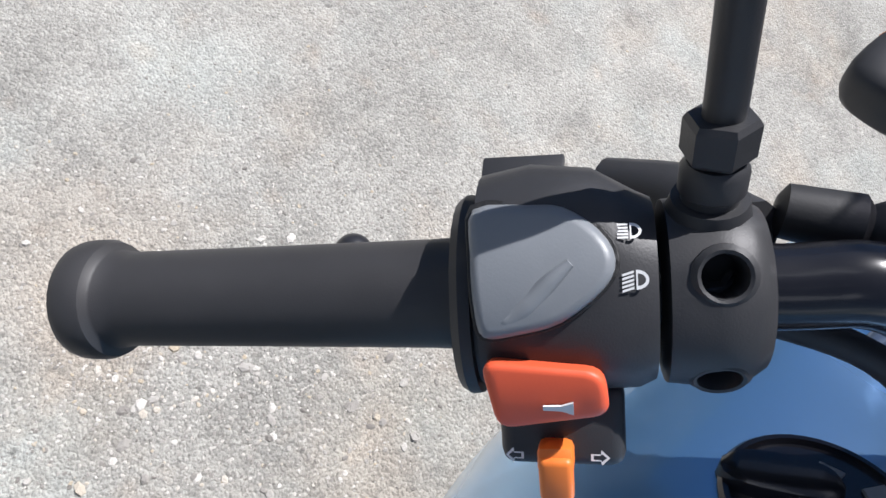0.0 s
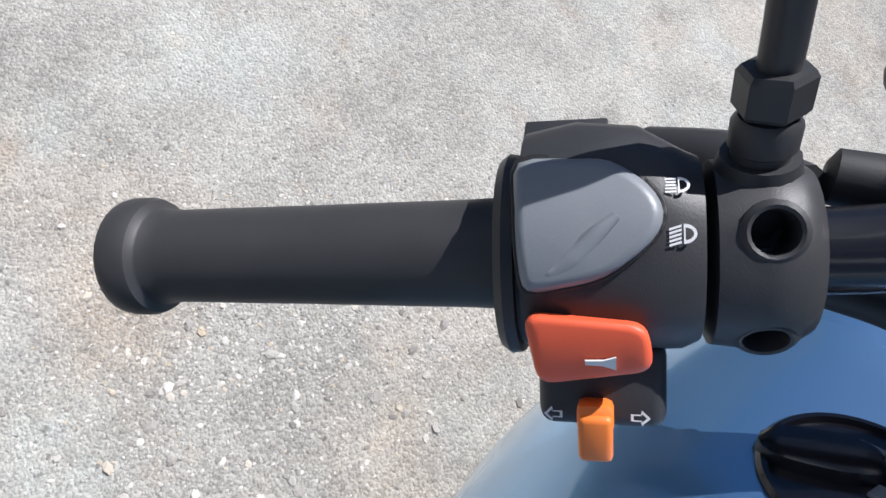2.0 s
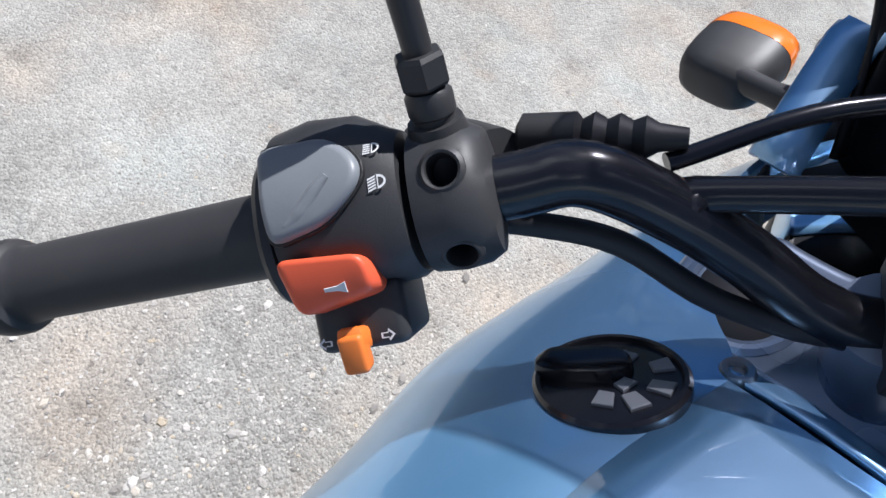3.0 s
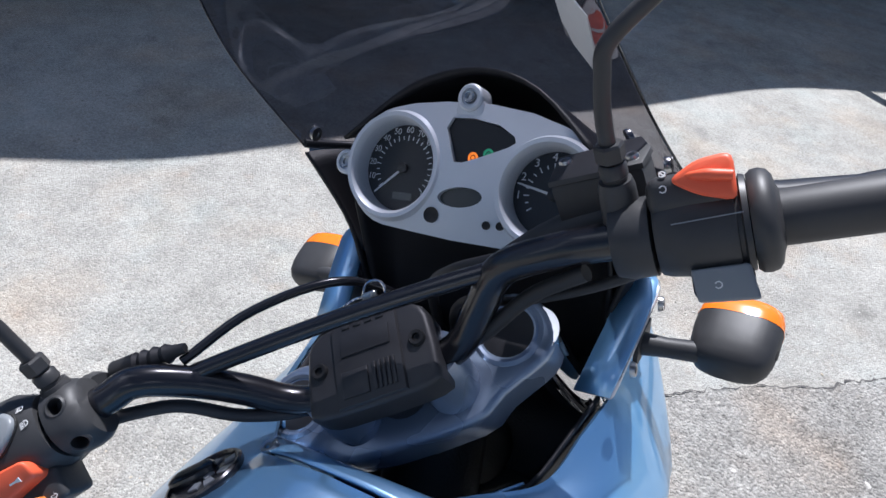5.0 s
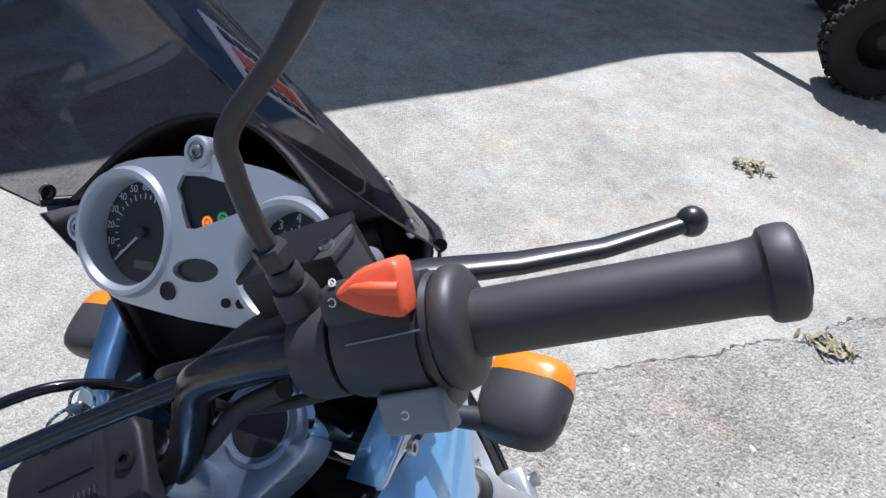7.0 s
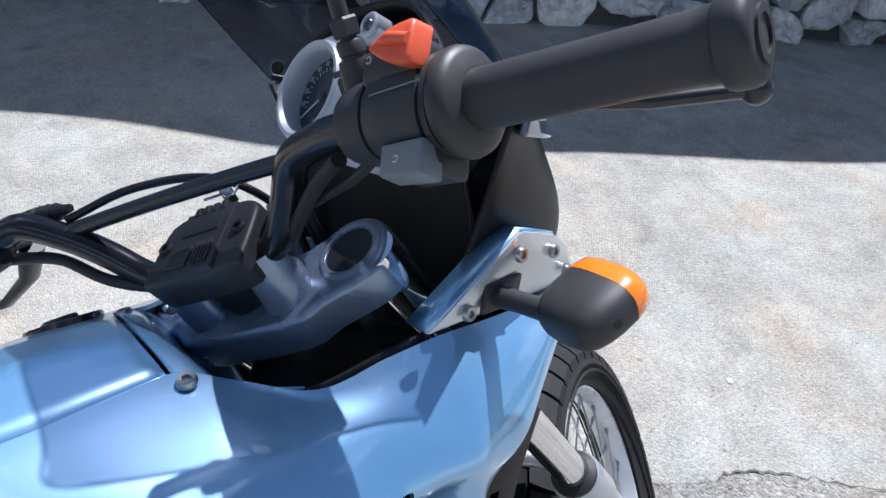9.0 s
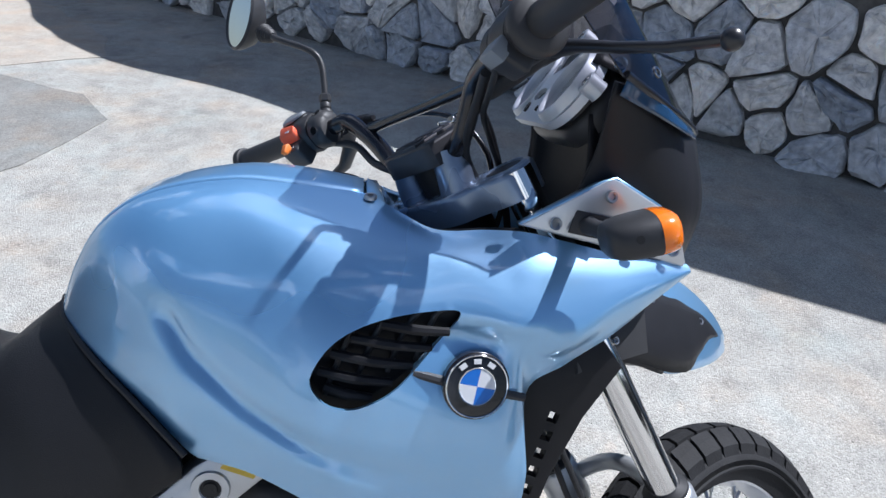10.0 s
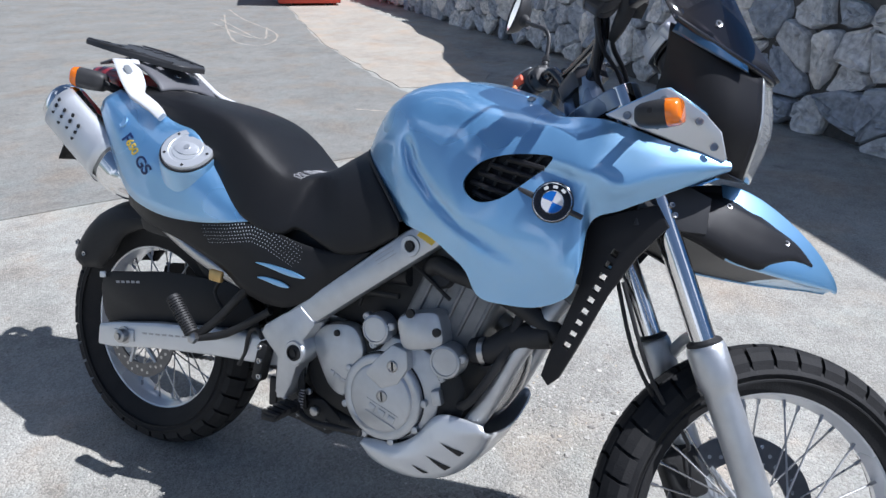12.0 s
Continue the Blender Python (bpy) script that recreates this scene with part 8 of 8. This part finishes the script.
# ---- things about the yard ----
def off_road_wheel():
    """The front of a parked off-road vehicle: one big knobbly wheel, its guard and bumper bar."""
    v = tagged(new("off_road_vehicle"), "parked dark off-road vehicle with a knobbly tyre", "vehicle")
    v.matrix_world = pose(1.0, 4.80, 0, 0, 0, 0)
    v.empty_display_size = 0.2
    R, h = 0.29, 0.10
    m = axes((0, 0, R), (0.05, -1, 0), (0, 0, 1))
    w = part("wheel", lathe([(0.04, -0.08), (0.13, -0.085), (0.14, -0.02), (0.05, 0.03), (0.04, 0.05)], m, 32), DARK, v, "black wheel")
    part("tyre", ring_lathe([(0.135, -h * 0.8), (0.17, -h), (0.24, -h * 1.04), (R - 0.018, -h * 0.9), (R - 0.010, 0), (R - 0.018, h * 0.9), (0.24, h * 1.04), (0.17, h), (0.135, h * 0.8)], m, 64), TYRE, w, "black knobbly tyre")
    bm = bmesh.new()
    for i in range(34):
        a = i / 34 * 2 * math.pi
        for z in (-0.085, -0.03, 0.03, 0.085):
            box((0.026, 0.030, 0.034), m @ Matrix.Rotation(a + (0.09 if abs(z) < 0.06 else 0), 4, "Z") @ Matrix.Translation((R - 0.008, 0, z)), bm=bm)
    tagged(part("tread", bm, TYRE, w, smooth=False), kind="stuff")
    # body and guard bar stay out of view, sized to cast the shadows by the wheel
    part("body", loft([oval((1.0, y, 0.86), (1, 0, 0), (0, 0, 1), hx, 0.20, 28, 5) for y, hx in ((-0.32, 0.9), (-0.26, 1.0), (0.2, 1.12), (1.4, 1.15))]), DARK, v, "dark body panel")
    part("bumper_bar", tube([(-0.95, 0.62, 0.55), (-0.80, 0.50, 0.55), (-0.10, 0.0, 0.55), (0.35, -0.12, 0.60)], 0.04, 12, 5), DARK, v, "black tubular guard")
    part("axle_beam", tube([(0, 0.05, R), (0, 1.2, R)], 0.045, 12, 1), DARK, v)
    part("strut", tube([(0, 0.25, R), (0.1, 0.3, 0.75)], 0.035, 10, 1), DARK, v)
    far = part("far_wheel", lathe([(0.04, -0.06), (0.13, -0.07), (0.13, 0.05)], axes((0, 1.3, R), (0.05, -1, 0)), 24), DARK, v)
    part("tyre", ring_lathe([(0.135, -0.08), (0.24, -0.1), (R, -0.09), (R, 0.09), (0.24, 0.1), (0.135, 0.08)], axes((0, 1.3, R), (0.05, -1, 0)), 40), TYRE, far)
    return v


off_road_wheel()


def red_skip():
    b = tagged(new("red_container"), "red painted steel container standing on the concrete", "container")
    b.matrix_world = pose(-10.5, -7.65, 0, 0, 0, 42)
    b.empty_display_size = 0.2
    part("body", box((1.6, 1.2, 1.1), Matrix.Translation((0, 0, 0.6)), 0.02), RED_STEEL, b)
    part("rim", box((1.68, 1.28, 0.07), Matrix.Translation((0, 0, 1.16)), 0.012), RED_STEEL, b)
    part("skid", box((1.5, 0.12, 0.06), Matrix.Translation((0, -0.4, 0.03))), DARK, b)
    part("skid", box((1.5, 0.12, 0.06), Matrix.Translation((0, 0.4, 0.03))), DARK, b)


red_skip()


def chalk_scuffs():
    """Pale scrape marks on the concrete, left by something dragged in loops."""
    for path in ([(-7.84, -7.34), (-6.6, -6.1), (-5.58, -4.95), (-5.63, -4.5), (-6.49, -5.08), (-7.49, -6.58), (-8.51, -7.87)], [(-7.3, -6.9), (-6.2, -5.3), (-6.0, -4.85), (-6.9, -5.6)], [(-6.9, -6.7), (-6.0, -5.1), (-6.3, -5.0)], [(-3.38, -1.63), (-3.45, -1.33)]):
        pts = curve_through([(x, y, 0.0062) for x, y in path], 8)
        bm = bmesh.new()
        rows = []
        for i, p in enumerate(pts):
            d = (pts[min(i + 1, len(pts) - 1)] - pts[max(i - 1, 0)]).normalized()
            n = Vector((-d.y, d.x, 0)) * (0.011 + 0.008 * math.sin(i * 1.9))
            rows.append((bm.verts.new(p + n), bm.verts.new(p - n)))
        for p, q in zip(rows, rows[1:]):
            bm.faces.new((p[0], q[0], q[1], p[1]))
        tagged(part("scuff_mark", bm, BEIGE, smooth=False), "pale chalky scrape mark on grey concrete", "scuff mark", kind="structure")


chalk_scuffs()


def leaf_clump(x, y, n, spread, seed, label):
    rnd = random.Random(seed)
    bm = bmesh.new()
    for i in range(n):
        a, d = rnd.uniform(0, 6.283), rnd.uniform(0, spread)
        ln, wd = rnd.uniform(0.012, 0.042), rnd.uniform(0.003, 0.008)
        m = Matrix.Translation((d * math.cos(a), d * math.sin(a) * 0.6, rnd.uniform(0.004, 0.03))) @ Euler((rnd.uniform(-0.6, 0.6), rnd.uniform(-0.6, 0.6), rnd.uniform(0, 6.28))).to_matrix().to_4x4()
        vs = [bm.verts.new(m @ Vector(p)) for p in ((-ln, 0, 0), (-ln * 0.3, wd, 0.003), (ln * 0.5, wd * 0.8, 0.002), (ln, 0, 0), (ln * 0.5, -wd * 0.8, 0.002), (-ln * 0.3, -wd, 0.003))]
        bm.faces.new(vs)
    bm.transform(Matrix.Translation((x, y, 0)))
    return tagged(part("fallen_leaves", bm, LEAF, smooth=False), label, "leaves", kind="stuff")


leaf_clump(0.47, 3.58, 46, 0.09, 11, "tuft of dry olive leaves lying on asphalt")
leaf_clump(0.73, 2.62, 42, 0.10, 12, "scrap of dry brown leaves on asphalt")


def gravel(n, seed, label, spots, sizes):
    """Loose chips strewn over the asphalt: each spot is a middle and a spread."""
    rnd = random.Random(seed)
    verts, faces = [], []
    for i in range(n):
        cx, cy, sx, sy = spots[i % len(spots)]
        x, y = rnd.gauss(cx, sx), rnd.gauss(cy, sy)
        r = rnd.choice(sizes) * rnd.uniform(0.75, 1.3)
        b = len(verts)
        t, long, lie = rnd.uniform(0, 6.28), rnd.uniform(1.0, 1.7), rnd.uniform(0, 3.14)
        k1 = 6
        for ring, (lo, hi, z) in enumerate(((0.75, 1.15, -0.0006), (0.7, 1.0, r * rnd.uniform(0.12, 0.32)), (0.25, 0.75, r * rnd.uniform(0.25, 0.55)))):
            for k in range(k1):
                q = r * rnd.uniform(lo, hi)
                u, v = q * long * math.cos(t + k * 1.0472), q * math.sin(t + k * 1.0472)
                verts.append((x + u * math.cos(lie) - v * math.sin(lie), y + u * math.sin(lie) + v * math.cos(lie), z + (rnd.uniform(-0.12, 0.12) * r if ring else 0)))
        faces.append(tuple(b + 2 * k1 + k for k in range(k1)))
        for ring in (0, k1):
            faces += [(b + ring + k, b + ring + (k + 1) % k1, b + ring + k1 + (k + 1) % k1, b + ring + k1 + k) for k in range(k1)]
    me = bpy.data.meshes.new("gravel")
    me.from_pydata(verts, [], faces)
    me.materials.append(GRAVEL)
    return tagged(new("gravel", me), label, "gravel", kind="stuff")


GN = GRAVEL.node_tree
gi = GN.nodes.new("ShaderNodeNewGeometry")
gr_ = GN.nodes.new("ShaderNodeValToRGB")
gr_.color_ramp.elements[0].color, gr_.color_ramp.elements[1].color = (0.20, 0.185, 0.165, 1), (0.62, 0.59, 0.54, 1)
gr_.color_ramp.elements[1].position = 0.90
ochre = gr_.color_ramp.elements.new(0.97)
ochre.color = (0.47, 0.40, 0.30, 1)
GN.links.new(gi.outputs["Random Per Island"], gr_.inputs[0])
GN.links.new(gr_.outputs[0], GN.nodes["Principled BSDF"].inputs["Base Color"])
gravel(9000, 21, "fine loose grit scattered over worn asphalt", ((-0.62, 0.70, 0.26, 0.34), (-0.75, 0.95, 0.22, 0.30), (0.7, 2.0, 0.5, 0.5), (-0.3, 1.2, 0.9, 1.1)), (0.0014, 0.0018, 0.0022, 0.003))
gravel(330, 22, "pale angular stones lying on worn asphalt", ((-0.60, 0.72, 0.20, 0.26), (-0.62, 0.95, 0.16, 0.20), (-0.72, 0.66, 0.22, 0.22), (0.6, 2.0, 0.5, 0.5)), (0.0028, 0.0035, 0.0045, 0.0055, 0.008))


# ---- the stones of the wall ----
def wall_stones():
    rnd = random.Random(31)
    rows, step = 4, 0.31
    seeds = []
    for j in range(-1, rows + 1):
        for i in range(-1, int(W_LEN / step) + 2):
            seeds.append(((i + 0.5 * (j % 2) + rnd.uniform(-0.48, 0.48)) * step, (j + 0.5 + rnd.uniform(-0.48, 0.48)) * (W_H / rows)))
    made = 0
    for si, c in enumerate(seeds):
        if not (3.0 < c[0] < W_LEN - 0.5 and 0 < c[1] < W_H):
            continue
        poly = [(c[0] - 0.6, -0.02), (c[0] + 0.6, -0.02), (c[0] + 0.6, W_H - 0.01), (c[0] - 0.6, W_H - 0.01)]
        for o in seeds:
            if o is c or abs(o[0] - c[0]) > 0.9:
                continue
            mx, my = (c[0] + o[0]) / 2, (c[1] + o[1]) / 2
            dx, dy = o[0] - c[0], o[1] - c[1]
            out = []
            for k in range(len(poly)):
                p, q = poly[k - 1], poly[k]
                sp_, sq = (p[0] - mx) * dx + (p[1] - my) * dy, (q[0] - mx) * dx + (q[1] - my) * dy
                if (sp_ < 0) != (sq < 0):
                    t = sp_ / (sp_ - sq)
                    out.append((p[0] + (q[0] - p[0]) * t, p[1] + (q[1] - p[1]) * t))
                if sq < 0:
                    out.append(q)
            poly = out
            if len(poly) < 3:
                break
        if len(poly) < 3:
            continue
        # cut corners, then joints
        cut = []
        for k in range(len(poly)):
            p, q = poly[k], poly[(k + 1) % len(poly)]
            a, b = rnd.uniform(0.02, 0.16), rnd.uniform(0.84, 0.98)
            cut.append((p[0] + (q[0] - p[0]) * a, p[1] + (q[1] - p[1]) * a))
            cut.append((p[0] + (q[0] - p[0]) * b, p[1] + (q[1] - p[1]) * b))
        ragged = []
        for k in range(len(cut)):
            p, q = cut[k], cut[(k + 1) % len(cut)]
            ragged.append(p)
            d = math.dist(p, q)
            if d > 0.07:
                e = rnd.uniform(-0.12, 0.04) * d
                m = rnd.uniform(0.35, 0.65)
                ragged.append((p[0] + (q[0] - p[0]) * m + (q[1] - p[1]) / d * e * -1, p[1] + (q[1] - p[1]) * m + (q[0] - p[0]) / d * e))
        cut = ragged
        gx, gy = sum(p[0] for p in cut) / len(cut), sum(p[1] for p in cut) / len(cut)
        rad = sum(math.dist(p, (gx, gy)) for p in cut) / len(cut)
        f = max(0.3, 1 - rnd.uniform(0.009, 0.020) / rad)
        tilt = (rnd.uniform(-0.34, 0.34), rnd.uniform(-0.34, 0.34))
        proud = rnd.uniform(0.02, 0.075)
        bm = bmesh.new()
        loops = []
        for sc, dz in ((f, -0.06), (f, proud * 0.45), (f * 0.94, proud * 0.9), (f * 0.78, proud), (f * 0.54, proud * 1.05), (f * 0.28, proud)):
            lp = []
            for x, y in cut:
                px, py = (x - gx) * sc, (y - gy) * sc
                lp.append(bm.verts.new((px, py, dz + (px * tilt[0] + py * tilt[1]) * (1 if dz > 0 else 0) + (rnd.uniform(-0.018, 0.018) if dz > 0 else 0))))
            loops.append(lp)
        for A, B in zip(loops, loops[1:]):
            for k in range(len(A)):
                bm.faces.new((A[k - 1], A[k], B[k], B[k - 1]))
        mid_v = bm.verts.new((0, 0, proud + rnd.uniform(0.0, 0.012)))
        for k in range(len(loops[-1])):
            bm.faces.new((loops[-1][k - 1], loops[-1][k], mid_v))
        ob = part("stone", bm, STONE, stone_wall, smooth=False)
        ob.matrix_world = W_FRAME @ Matrix.Translation((gx, gy, -0.02))
        made += 1


wall_stones()
